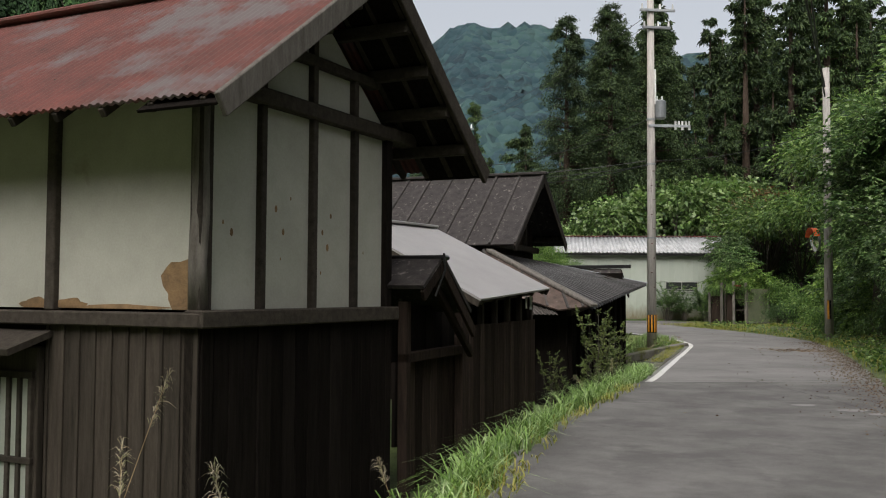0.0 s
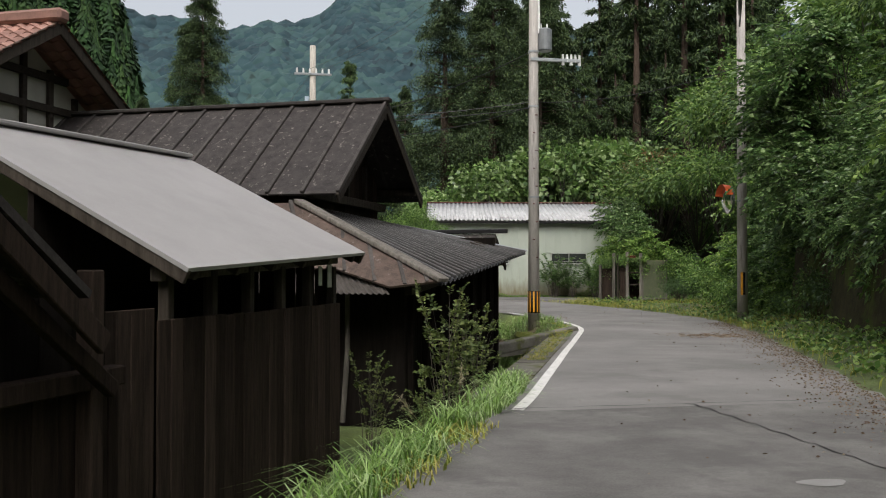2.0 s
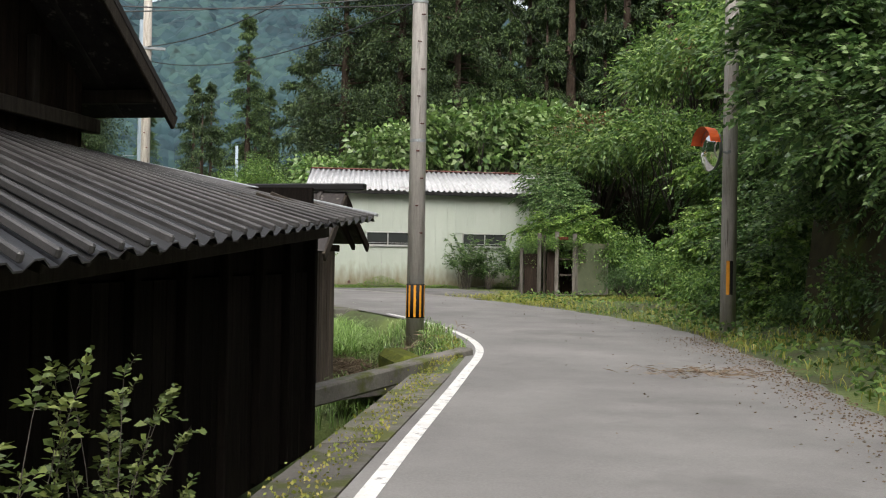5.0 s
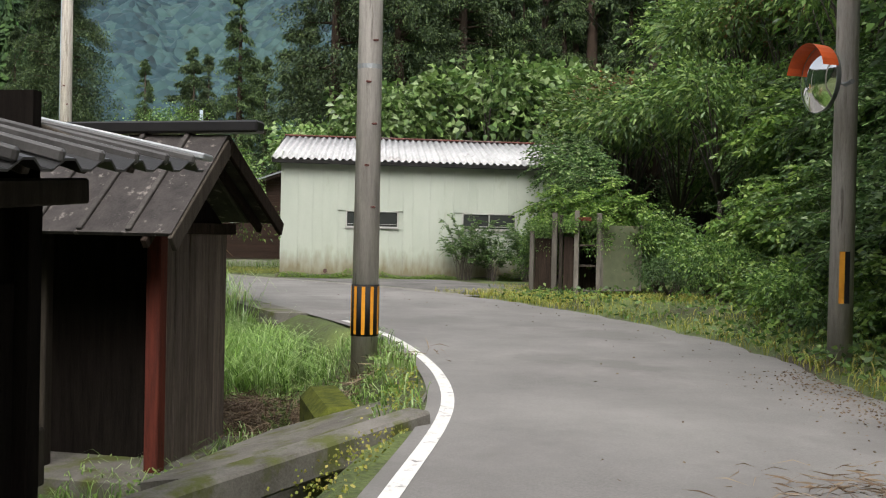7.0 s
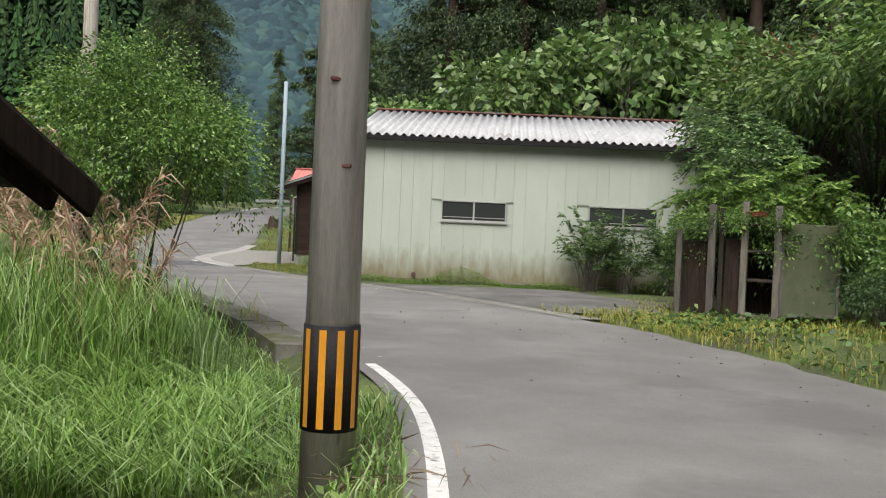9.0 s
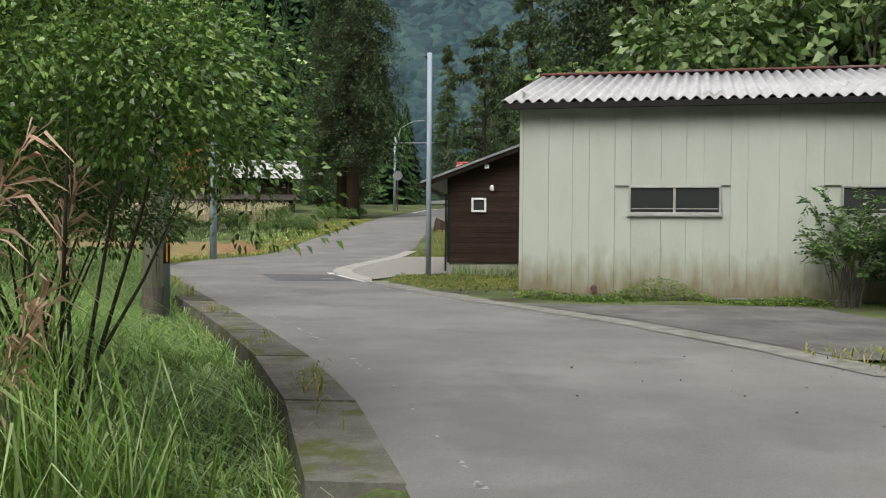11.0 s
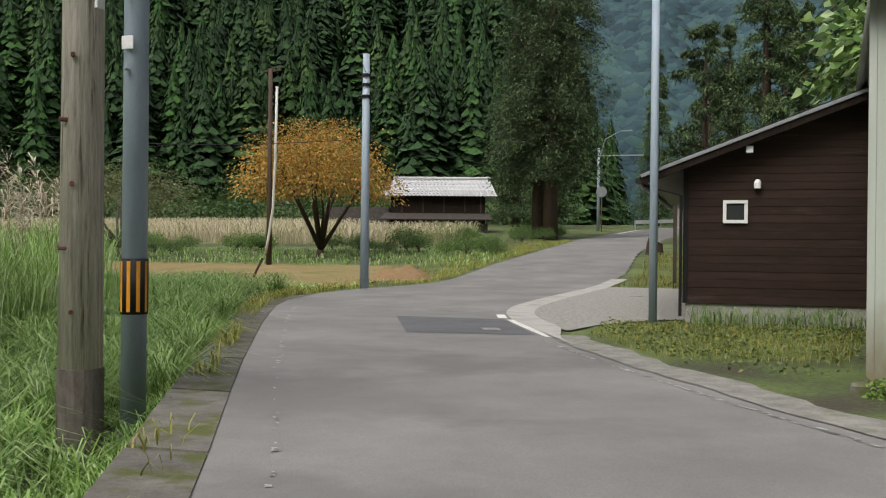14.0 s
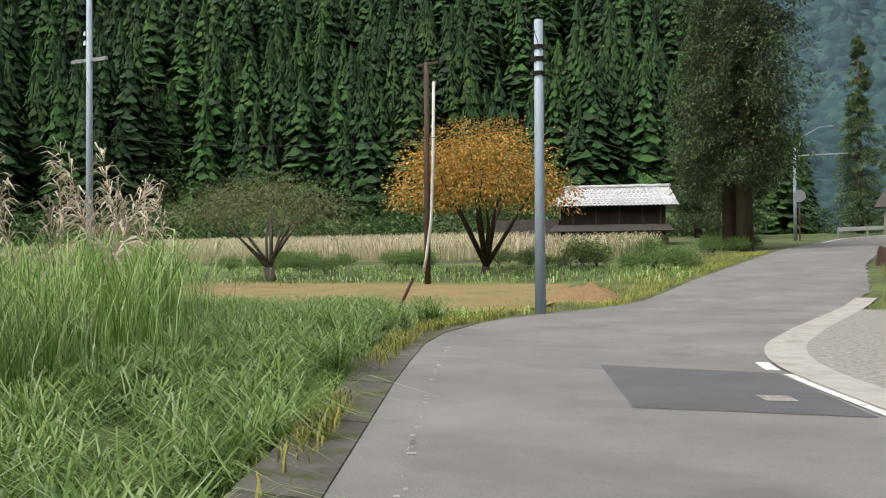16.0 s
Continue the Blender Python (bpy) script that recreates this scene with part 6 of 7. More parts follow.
copy_thing(wallbush, put(None, 15.3, 43.1, 0.75, 100))
copy_thing(wallbush, put(None, 16.3, 42.9, 0.95, 200))
hedge = broadleaf("garden_bush", 1.3, 0.95, 2400, 30, 0.09, 0.05, LEAF_HILL, 66, "low rounded garden bush", "bush", 0.04, 0.7, multi=3)
hedge.matrix_basis = put(None, -6, 80)
for i in range(46):
    x, y = -24 + 23 * g0.random(), 79 + g0.normal(0, 1.2)
    if i > 26:
        x, y = -14 + 12.5 * g0.random(), 88 + 12 * g0.random()
    copy_thing(hedge, put(None, x, y, g0.uniform(0.4, 0.75) * (1 if i < 27 else 1.25), g0.uniform(0, 360)))

# the cedar forest on the far slope
gf = np.random.default_rng(77)
def far_cedar(x, y, z, h, rad, g):
    """Corners and faces of one far cedar: tiers of ragged, drooping boughs, each a face of its own."""
    sides, tiers = 13, int(h * 2.3)
    k, i = np.meshgrid(np.arange(tiers), np.arange(sides), indexing="ij")
    f = k / tiers
    a0 = (i + 0.5 * (k % 2)) * 2 * np.pi / sides + g.normal(0, 0.12, k.shape)
    half = np.pi / sides * g.uniform(0.9, 1.6, k.shape)
    low = rad * (1 - f) ** 0.85 * g.uniform(0.70, 1.15, k.shape) * (1 + 0.20 * np.sin(2.1 * k + x) + 0.12 * np.sin(3 * a0 + y)) + 0.10
    top = low * g.uniform(0.45, 0.75, k.shape)
    z0 = z + h * (f + 0.02) + g.normal(0, 0.22, k.shape)
    z1 = z0 + h / tiers * g.uniform(1.6, 2.8, k.shape)
    zm = z0 + 0.3 * (z1 - z0)
    c = np.stack([
        np.stack([x + low * 0.86 * np.cos(a0 - half), y + low * 0.86 * np.sin(a0 - half), zm], -1),
        np.stack([x + low * np.cos(a0), y + low * np.sin(a0), z0], -1),
        np.stack([x + low * 0.86 * np.cos(a0 + half), y + low * 0.86 * np.sin(a0 + half), zm], -1),
        np.stack([x + top * np.cos(a0), y + top * np.sin(a0), z1], -1)], 2)
    v = c.reshape(-1, 3)
    return v, np.arange(len(v)).reshape(-1, 4)


stands = [([], [], [], [], [0]) for _ in range(10)]
for count in range(1350):
    a = math.radians(gf.uniform(-78, -5.5))
    r = 103 + 95 * gf.random() ** 1.2 + (10 if math.degrees(a) > -12 else 0)
    x, y = 6 + r * math.sin(a), 40 + r * math.cos(a)
    h = gf.uniform(7.5, 16)
    rad = h * gf.uniform(0.19, 0.26)
    V_, F_, P_, W_, base_ = stands[count % 10]
    v, f = far_cedar(x, y, hz(x, y), h, rad, gf)
    V_.append(v)
    F_.append(f + base_[0])
    base_[0] += len(v)
    n = 130 if r < 145 else 70
    tiers = int(h * 0.85)
    step = gf.integers(0, tiers, n)
    drop = gf.random(n) ** 1.6
    zf = (step + 0.9 - 0.75 * drop) / tiers
    th = gf.uniform(0, 2 * np.pi, n)
    lobe = 1 + 0.22 * np.sin(5 * th + 2.4 * step + x)
    rr = rad * np.clip(1.04 - (step + 0.5) / tiers, 0.03, 1) ** 0.9 * (0.45 + 0.68 * drop) * lobe + 0.06
    P_.append(np.stack([x + rr * np.cos(th), y + rr * np.sin(th), hz(x, y) + h * (0.04 + 0.96 * zf)], 1))
    W_.append(np.stack([np.cos(th), np.sin(th), np.full(n, 0.05)], 1) + gf.normal(size=(n, 3)) * 0.4)
for which, (V_, F_, P_, W_, base_) in enumerate(stands):
    sprays = leaves("sprays", np.concatenate(P_), np.concatenate(W_), 0.36, 0.26, gf, 0.25, 0.1, 0.7)
    sv = np.empty(len(sprays.vertices) * 3, np.float32)
    sprays.vertices.foreach_get("co", sv)
    sv = sv.reshape(-1, 3)
    body = np.concatenate(V_)
    quads = np.concatenate(F_ + [np.arange(len(sv)).reshape(-1, 4) + len(body)])
    tagged(part("cedar_forest", quick_mesh("cedar_forest", np.concatenate([body, sv]), quads), (LEAF_FOREST, LEAF_FOREST_B, LEAF_FOREST_C, LEAF_FOREST_B, LEAF_FOREST_D)[which % 5]), "dense dark cedar forest covering the slope", "forest", kind="stuff")
P_, W_ = [], []
for i in range(640):
    a = math.radians(gf.uniform(-75, 40))
    r = 88 + 26 * gf.random() if math.degrees(a) < -8 else 118 + 45 * gf.random()
    x, y = 6 + r * math.sin(a), 40 + r * math.cos(a)
    n, rad = 240, gf.uniform(1.2, 2.7)
    d = gf.normal(size=(n, 3))
    d /= np.linalg.norm(d, axis=1, keepdims=True)
    P_.append(np.array([x, y, hz(x, y) + rad * 0.9]) + d * rad * np.array([1, 1, 0.9]) * gf.uniform(0.7, 1.05, (n, 1)))
    W_.append(d + gf.normal(size=(n, 3)) * 0.4)
tagged(part("mixed_wood", leaves("mixed_wood", np.concatenate(P_), np.concatenate(W_), 0.38, 0.28, gf, 0.3, 0.1, 0.4), LEAF_DEEP), "mixed green wood along the foot of the slope", "forest", kind="stuff")


# grass
def scatter(n, y0, y1, d0, d1, g, side=-1, dens=None, tuft=0):
    y = g.uniform(y0, y1, n)
    d = g.uniform(d0, d1, n)
    if tuft:
        k = g.integers(0, max(1, n // tuft), n)
        y = y[k] + g.normal(0, 0.075, n)
        d = np.maximum(d[k] + g.normal(0, 0.075, n), d0)
    x = xl(y) - d / 0.9 if side < 0 else xr(y) + d / 0.9
    keep = np.ones(n, bool)
    if dens is not None:
        keep = g.random(n) < dens(x, y)
    x, y = x[keep], y[keep]
    return np.stack([x, y, height(x, y) - 0.03], 1)


def patchy(x, y, sc=1.3, lo=-0.2):
    return np.clip(0.55 + 0.6 * np.sin(x * sc + 2 * np.sin(y * 0.7 * sc)) * np.cos(y * sc * 1.3 + x), 0.1, 1)


def grass(name, roots, h, w, material, label, g, lean=0.6):
    return tagged(part(name, blades(name, roots, h, w, g, lean), material), label, "grass", kind="stuff")


gg = np.random.default_rng(5)
r = scatter(2900, 2.0, 15.2, 0.12, 0.48, gg, tuft=30)
grass("verge_grass", r, 0.25, 0.009, GRASS, "long fresh grass on the verge beside the lane", gg, 1.1)
r = scatter(1800, 2.0, 12.6, -0.02, 0.3, gg, dens=lambda x, y: patchy(x, y, 2.2))
grass("verge_grass", r, 0.13, 0.010, GRASSDRY, "short yellow-green grass at the lane's edge", gg, 0.7)
r = scatter(1500, 12.5, 19.5, 0.7, 1.7, gg, tuft=20)
grass("yard_grass", r, 0.26, 0.010, GRASS, "weedy grass before the sheds", gg, 0.9)
r = scatter(900, 24.5, 28.0, 1.0, 2.6, gg, dens=lambda x, y: patchy(x, y, 0.9))
grass("yard_grass", r, 0.30, 0.013, GRASS, "weedy grass before the sheds", gg, 0.7)
r = scatter(34000, 30.7, 42.5, 0.95, 6.0, gg, tuft=70)
grass("tall_grass", r, 0.78 * np.clip(0.42 + 0.42 * ((xl(r[:, 1]) - r[:, 0]) * 0.9 - 0.95), 0.40, 1.0), 0.0135, GRASS, "tall arching grass beside the bend", gg, 1.05)
r = scatter(5200, 30.5, 50.0, 0.66, 1.05, gg, tuft=30)
grass("ditch_grass", r, 0.26, 0.010, GRASS, "fresh grass growing out of the kerb ditch", gg, 0.9)
r = scatter(3200, 30.0, 31.8, 1.1, 3.4, gg, tuft=60)
grass("tall_grass", r, 0.62, 0.012, GRASS, "tall arching grass behind the pole", gg, 1.0)
r = scatter(6500, 25.0, 31.0, 0.15, 2.8, gg, dens=lambda x, y: patchy(x, y, 1.7) * (np.hypot((x - 7.9) / 1.1, (y - 28.6) / 0.7) > 1))
grass("verge_grass", r, 0.22, 0.011, GRASS, "low green growth round the pole", gg, 0.7)
r = scatter(32000, 42.5, 56.0, 0.72, 8.0, gg, tuft=90)
grass("tall_grass", r, 0.62, 0.0135, GRASS, "tall arching grass beside the kerb", gg, 1.05)
r = scatter(5200, 33.5, 60.0, 0.30, 0.66, gg, dens=lambda x, y: patchy(x, y, 1.1) ** 2 * (0.22 + 0.78 * (y > 41)))
grass("kerb_grass", r, 0.24, 0.011, GRASSDRY, "tufts of yellow-green grass in the kerb", gg, 0.7)
r = scatter(9000, 8.0, 37.5, 0.05, 1.9, gg, 1, dens=lambda x, y: patchy(x, y, 1.2) * (0.35 + 0.65 * (y > 22)))
grass("bank_grass", r, 0.17, 0.012, GRASSDRY, "low yellow-green grass at the foot of the bank", gg, 0.7)
r = scatter(6000, 34.0, 40.5, 0.1, 4.5, gg, 1, dens=lambda x, y: patchy(x, y, 1.2) * (np.hypot(x - 12.6, y - 40) > 1.9))
grass("yard_grass", r, 0.15, 0.012, GRASSDRY, "thin mossy grass round the yard", gg, 0.7)
n = 15000
y = gg.uniform(6, 37, n)
d = 0.15 + np.abs(gg.normal(0.5, 0.75, n))
x = xr(y) + d / 0.9
k = gg.random(n) < np.clip(0.25 + 0.5 * d, 0.1, 1) * patchy(x, y, 1.1)
x, y = x[k], y[k]
n = len(x)
p = np.stack([x, y, height(x, y) + 0.02 + 0.22 * gg.random(n) ** 2], 1)
tagged(part("ground_cover", leaves("ground_cover", p, np.stack([gg.normal(-0.3, 1, n), gg.normal(-0.3, 1, n), gg.normal(0.25, 0.4, n)], 1), 0.10, 0.055, gg, 0.2), LEAF_HILL), "leafy creepers and weeds along the foot of the bank", "weeds", kind="stuff")
n = 5200
x, y = gg.uniform(6.9, 9.3, n), gg.uniform(25.8, 30.6, n)
keep = (x < xl(y) - 0.45) & (gg.random(n) < patchy(x, y, 2.1))
x, y = x[keep], y[keep]
n = len(x)
lump = 0.5 + 0.5 * np.sin(x * 3.1 + 1) * np.cos(y * 2.3)
tagged(part("ground_cover", leaves("ground_cover", np.stack([x, y, height(x, y) + 0.02 + 0.26 * lump ** 2 * gg.random(n)], 1), np.stack([gg.normal(0, 1, n), gg.normal(0, 1, n), gg.normal(0.4, 0.4, n)], 1), 0.075, 0.038, gg, 0.2, 0.12, 0.5), LEAF_VINE), "leafy green weeds between the shed and the pole", "weeds", kind="stuff")
n = 9000
u, v = gg.uniform(0, 8.2, n), -np.abs(gg.normal(0, 0.22, n)) - 0.04
x = 9.75 + u * 0.990 + v * 0.139
y = 44.7 - u * 0.139 + v * 0.990
lump = 0.5 + 0.5 * np.sin(u * 2.1) * np.cos(u * 0.9 + 1)
z = height(x, y) + gg.random(n) ** 1.5 * (0.03 + 0.36 * lump ** 2)
tagged(part("wall_weeds", leaves("wall_weeds", np.stack([x, y, z], 1), np.stack([gg.normal(0, 1, n), gg.normal(-0.3, 1, n), gg.normal(0.3, 0.5, n)], 1), 0.045, 0.022, gg, 0.2), LEAF_LIGHT), "leafy weeds along the foot of the white store", "weeds", kind="stuff")
n = 8000
x, y = gg.uniform(7.0, 13.0, n), gg.uniform(46.5, 51.2, n)
k = (x > xr(y) + 0.5) & (x < 9.7 + (y - 46) * 0.2 + 3 * (y > 50.6))
grass("verge_grass", np.stack([x, y, height(x, y)], 1)[k], 0.075, 0.008, GRASSDRY, "rough grass between store and brown house", gg, 0.7)
n = 9000
x, y = gg.uniform(7.0, 13.0, n), gg.uniform(45.6, 51.2, n)
k = (x > xr(y) + 0.55) & (gg.random(n) < patchy(x, y, 1.6) ** 2)
x, y = x[k], y[k]
n = len(x)
tagged(part("ground_cover", leaves("ground_cover", np.stack([x, y, height(x, y) + 0.01 + 0.08 * gg.random(n) ** 2], 1), np.stack([gg.normal(0, 1, n), gg.normal(0, 1, n), gg.normal(0.3, 0.4, n)], 1), 0.055, 0.03, gg, 0.2), LEAF_WEED), "small-leaved weeds between store and brown house", "weeds", kind="stuff")
n = 5200
x, y = gg.uniform(5.6, 8.4, n), gg.uniform(63.4, 80, n)
keep = (x > xr(y) + 0.45) & (gg.random(n) < patchy(x, y, 1.3))
grass("verge_grass", np.stack([x, y, height(x, y)], 1)[keep], 0.16, 0.016, GRASSDRY, "rough grass at the back of the court", gg, 0.7)
n = 9000
y = gg.uniform(56, 92, n)
x = xl(y) - 0.3 - np.abs(gg.normal(0, 1.3, n))
grass("verge_grass", np.stack([x, y, height(x, y)], 1)[gg.random(n) < patchy(x, y, 0.9)], 0.14, 0.016, GRASSDRY, "short yellow-green grass beside the field", gg, 0.7)
n = 500
x, y = gg.uniform(8.2, 10.6, n), gg.normal(50.95, 0.18, n)
grass("wall_weeds", np.stack([x, y, height(x, y)], 1), 0.32, 0.011, GRASS, "tall weeds along the foot of the brown house", gg, 0.6)
n = 9000
x, y = gg.uniform(-30, 0.0, n), gg.uniform(57, 80, n)
k = (x < xl(y) - 0.5) & ((y > 71.0 + 0.12 * x) | (y < 61.0))
grass("field_grass", np.stack([x, y, height(x, y)], 1)[k], 0.20, 0.035, GRASS, "bright short grass beside the field", gg, 0.6)
n = 30000
x, y = gg.uniform(-52, -6, n), gg.uniform(86, 108, n)
keep = (x < -17) | (y < 95)
x, y = x[keep], y[keep]
grass("pampas_field", np.stack([x, y, height(x, y)], 1), 1.25, 0.024, PLUMEFIELD, "wide stand of pale pampas grass before the forest", gg, 0.7)


def plume_bunch(name, x, y, n, h, material, seed, label, spread_=0.35, z=None, lean=0.35):
    """Pampas: stems with feathery one-sided plumes."""
    g = np.random.default_rng(seed)
    z0 = hz(x, y) if z is None else z
    t = thing(name, label, "grass", x, y, z0)
    for i in range(n):
        stem, cs, ws = Shape(), [], []
        a = g.uniform(0, 2 * np.pi)
        hh = h * g.uniform(0.75, 1.1)
        b = Vector((g.normal(0, spread_ * 0.5), g.normal(0, spread_ * 0.5), -0.05))
        o = Vector((math.cos(a), math.sin(a), 0)) * hh * lean * g.uniform(0.3, 1.2)
        m, e = b + o * 0.3 + Vector((0, 0, hh * 0.6)), b + o + Vector((0, 0, hh))
        stem.tube([b, m, e], [0.003, 0.0025, 0.0015] if h < 1.7 else [0.006, 0.005, 0.003], 4, False)
        small = h < 1.7
        many = 90 if small else 60
        stem_top = 0.84 if small else 0.70
        for j in range(many):
            f = stem_top + (1.05 - stem_top) * j / many
            p = m.lerp(e, (f - 0.6) / 0.4)
            cs.append(p)
            ws.append(Vector((o.x * 0.6, o.y * 0.6, 0.45)) + Vector(g.normal(0, 0.28, 3)))
        part("stem", stem, STRAW, t)
        part("plume", leaves("plume", np.array(cs), np.array(ws), 0.085 if h < 1.7 else 0.13 * h, 0.004 if h < 1.7 else 0.02, g, 0.5), material, t)
    nb = 40 if h < 1.7 else 420
    r0 = np.stack([g.normal(0, spread_, nb), g.normal(0, spread_, nb), np.zeros(nb)], 1)
    part("foliage", blades("foliage", r0, h * (0.4 if h < 1.7 else 0.70), 0.011, g, 0.45), GRASS, t)
    return t


for x, y, n, h in ((-1.2, 5.5, 1, 1.5), (-0.45, 5.3, 1, 1.2), (-0.95, 4.9, 1, 1.1), (0.35, 7.2, 1, 0.9), (1.35, 9.3, 1, 0.75), (4.1, 15.2, 2, 0.85), (3.7, 14.4, 2, 0.7)):
    plume_bunch("pampas_tuft", x, y, n, h, PLUMEFIELD, int(x * 10) + 100, "thin pampas stalks with feathery buff plumes", 0.18, lean=0.5)
for x, y, n, h in ((7.0, 32.5, 5, 1.85), (6.4, 32.7, 6, 2.1), (5.7, 33.2, 6, 2.4), (7.45, 32.9, 4, 1.75), (6.8, 33.3, 5, 2.2)):
    plume_bunch("pampas_tuft", x, y, n, h, PLUMERED, int(x * 10) + 200, "pampas clump with reddish open plumes", 0.35)
for x, y, n, h in ((-0.9, 48.2, 3, 2.2), (-2.0, 47.5, 3, 2.3), (-1.9, 49.6, 4, 2.4), (-3.2, 49.0, 4, 2.3), (-0.6, 46.9, 1, 1.9), (-3.0, 51.5, 4, 2.2), (-4.5, 52.5, 3, 2.2)):
    plume_bunch("pampas_tuft", x, y, n, h, PLUMESILVER, int(x * 10) + 300, "tall pampas clump with silvery plumes", 0.4)

# litter on the lane, straw and broken twigs
def litter(name, n, y0, y1, mean, sd, seed, label):
    g = np.random.default_rng(seed)
    y = g.uniform(y0, y1, n)
    x = xr(y) - np.abs(g.normal(mean, sd, n))
    p = np.stack([x, y, rise(y) + 0.012], 1)
    w = g.normal(size=(n, 3)) * np.array([1, 1, 0.12])
    return tagged(part(name, leaves(name, p, w, 0.030, 0.015, g, 0.0, 0.1), LITTER), label, "leaf litter", kind="stuff")


litter("leaf_litter", 4600, 8, 27, 0.0, 0.34, 1, "brown fallen leaves along the lane's edge")
litter("leaf_litter", 300, 8, 38, 0.2, 1.3, 2, "scattered dead leaves and twigs on the asphalt")
g = np.random.default_rng(9)
n = 5200
x, y = g.normal(7.9, 0.62, n), g.normal(28.6, 0.42, n)
p = np.stack([x, y, height(x, y) + 0.05 + 0.30 * np.exp(-((x - 7.9) ** 2 + (y - 28.6) ** 2) / 0.6) * g.random(n)], 1)
tagged(part("cut_grass_heap", leaves("cut_grass_heap", p, g.normal(size=(n, 3)) * np.array([1, 1, 0.25]), 0.26, 0.012, g, 0.05), LITTER), "heap of cut dry brown grass", "cut grass", kind="stuff")

n = 260
x, y = g.normal(10.9, 0.38, n), g.normal(22.7, 0.22, n)
tagged(part("straw_litter", leaves("straw_litter", np.stack([x, y, rise(y) + 0.012 + 0.02 * g.random(n)], 1), g.normal(size=(n, 3)) * np.array([1, 0.6, 0.06]), 0.20, 0.010, g, 0.0), LITTER), "dry straw strewn on the asphalt", "straw", kind="stuff")

# ---------------------------------------------------------------- poles, cables, signs
def utility_pole(x, y, z, h, r0, r1, material, label, name="utility_pole"):
    t = thing(name, label, "utility pole", x, y, z)
    part("shaft", Shape().tube([(0, 0, -0.3), (0, 0, h * 0.5), (0, 0, h)], [r0, (r0 + r1) / 2, r1], 20), material, t, smooth=True)
    return t


def hazard_band(t, r, z0, z1, n=10, name="hazard_band"):
    b = part(name, Shape().tube([(0, 0, z0), (0, 0, z1)], [r + 0.006, r + 0.005], 24), BLACKBAND, t, "black band with amber stripes", True)
    for k in range(n):
        a = 2 * math.pi * k / n
        w = 2 * math.pi / n * 0.2
        s = Shape()
        for q in (-1, -0.33, 0.33):
            a0, a1 = a + q * w, a + (q + 0.667) * w
            rr = r + 0.0085
            s.add([(rr * math.cos(a0), rr * math.sin(a0), z0 + 0.02), (rr * math.cos(a1), rr * math.sin(a1), z0 + 0.02), (rr * math.cos(a1), rr * math.sin(a1), z1 - 0.02), (rr * math.cos(a0), rr * math.sin(a0), z1 - 0.02)], [(0, 1, 2, 3)])
        part("stripe", s, YELLOW, b)
    return b


pa = utility_pole(9.19, 28.85, -0.25, 11.2, 0.148, 0.10, POLEMAT, "tall weathered grey utility pole with transformer and amber band")
hazard_band(pa, 0.147, 0.30, 0.86, 10)
for z in (3.2, 5.5, 6.9):
    part("clamp", Shape().tube([(0, 0, z), (0, 0, z + 0.05)], [0.136, 0.136], 16), GALV, pa)
for k in range(9):
    part("foot_bolt", Shape().tube([(0.0, -0.12, 1.7 + 0.45 * k), (0.06 * (-1) ** k, -0.15, 1.7 + 0.45 * k)], [0.012, 0.012], 6), RUST, pa)
tr = part("transformer", Shape().tube([(0.30, 0, 6.95), (0.30, 0, 6.98), (0.30, 0, 7.50), (0.30, 0, 7.54)], [0.15, 0.18, 0.18, 0.12], 16), GALV, pa, "grey drum transformer", False)
for k in (-0.08, 0.08):
    part("bushing", Shape().tube([(0.30 + k, 0.06, 7.54), (0.30 + k, 0.06, 7.68)], [0.03, 0.018], 8), PORCELAIN, tr)
part("crossarm", Shape().bar((-0.1, -0.1, 6.72), (1.2, -0.1, 6.72), 0.08, 0.08, 0.006), GALV, pa)
for k in range(5):
    part("insulator", Shape().tube([(0.75 + 0.11 * k, -0.1, 6.60 + 0.08 * (k % 2)), (0.75 + 0.11 * k, -0.1, 6.88)], [0.045, 0.03], 8), PORCELAIN, pa)
part("conduit", Shape().tube([(0.13, -0.03, 7.4), (0.13, -0.03, 8.5)], [0.035, 0.035], 8), PORCELAIN, pa)
for z, w in ((10.35, 0.75), (9.8, 0.6)):
    part("crossarm", Shape().bar((-w * 0.5, -0.12, z), (w, -0.12, z), 0.08, 0.08, 0.006), GALV, pa)
    for k in (-0.4, 0.35, 0.9):
        part("insulator", Shape().tube([(w * k, -0.12, z + 0.04), (w * k, -0.12, z + 0.2)], [0.04, 0.025], 8), PORCELAIN, pa)

pb = utility_pole(14.18, 27.45, 0.1, 8.0, 0.13, 0.10, POLEMAT, "grey utility pole in the bushes with an orange marker")
part("marker_plate", Shape().add([(0.134 * math.cos(a), 0.134 * math.sin(a), z) for z in (0.42, 0.98) for a in np.radians((222, 228, 234, 240, 246))], [(i, i + 1, i + 6, i + 5) for i in range(4)]), YELLOW, pb, "narrow amber marker")
part("marker_edge", Shape().add([(0.134 * math.cos(a), 0.134 * math.sin(a), z) for z in (0.42, 0.98) for a in np.radians((246, 258, 270))], [(i, i + 1, i + 4, i + 3) for i in range(2)]), BLACKBAND, pb)

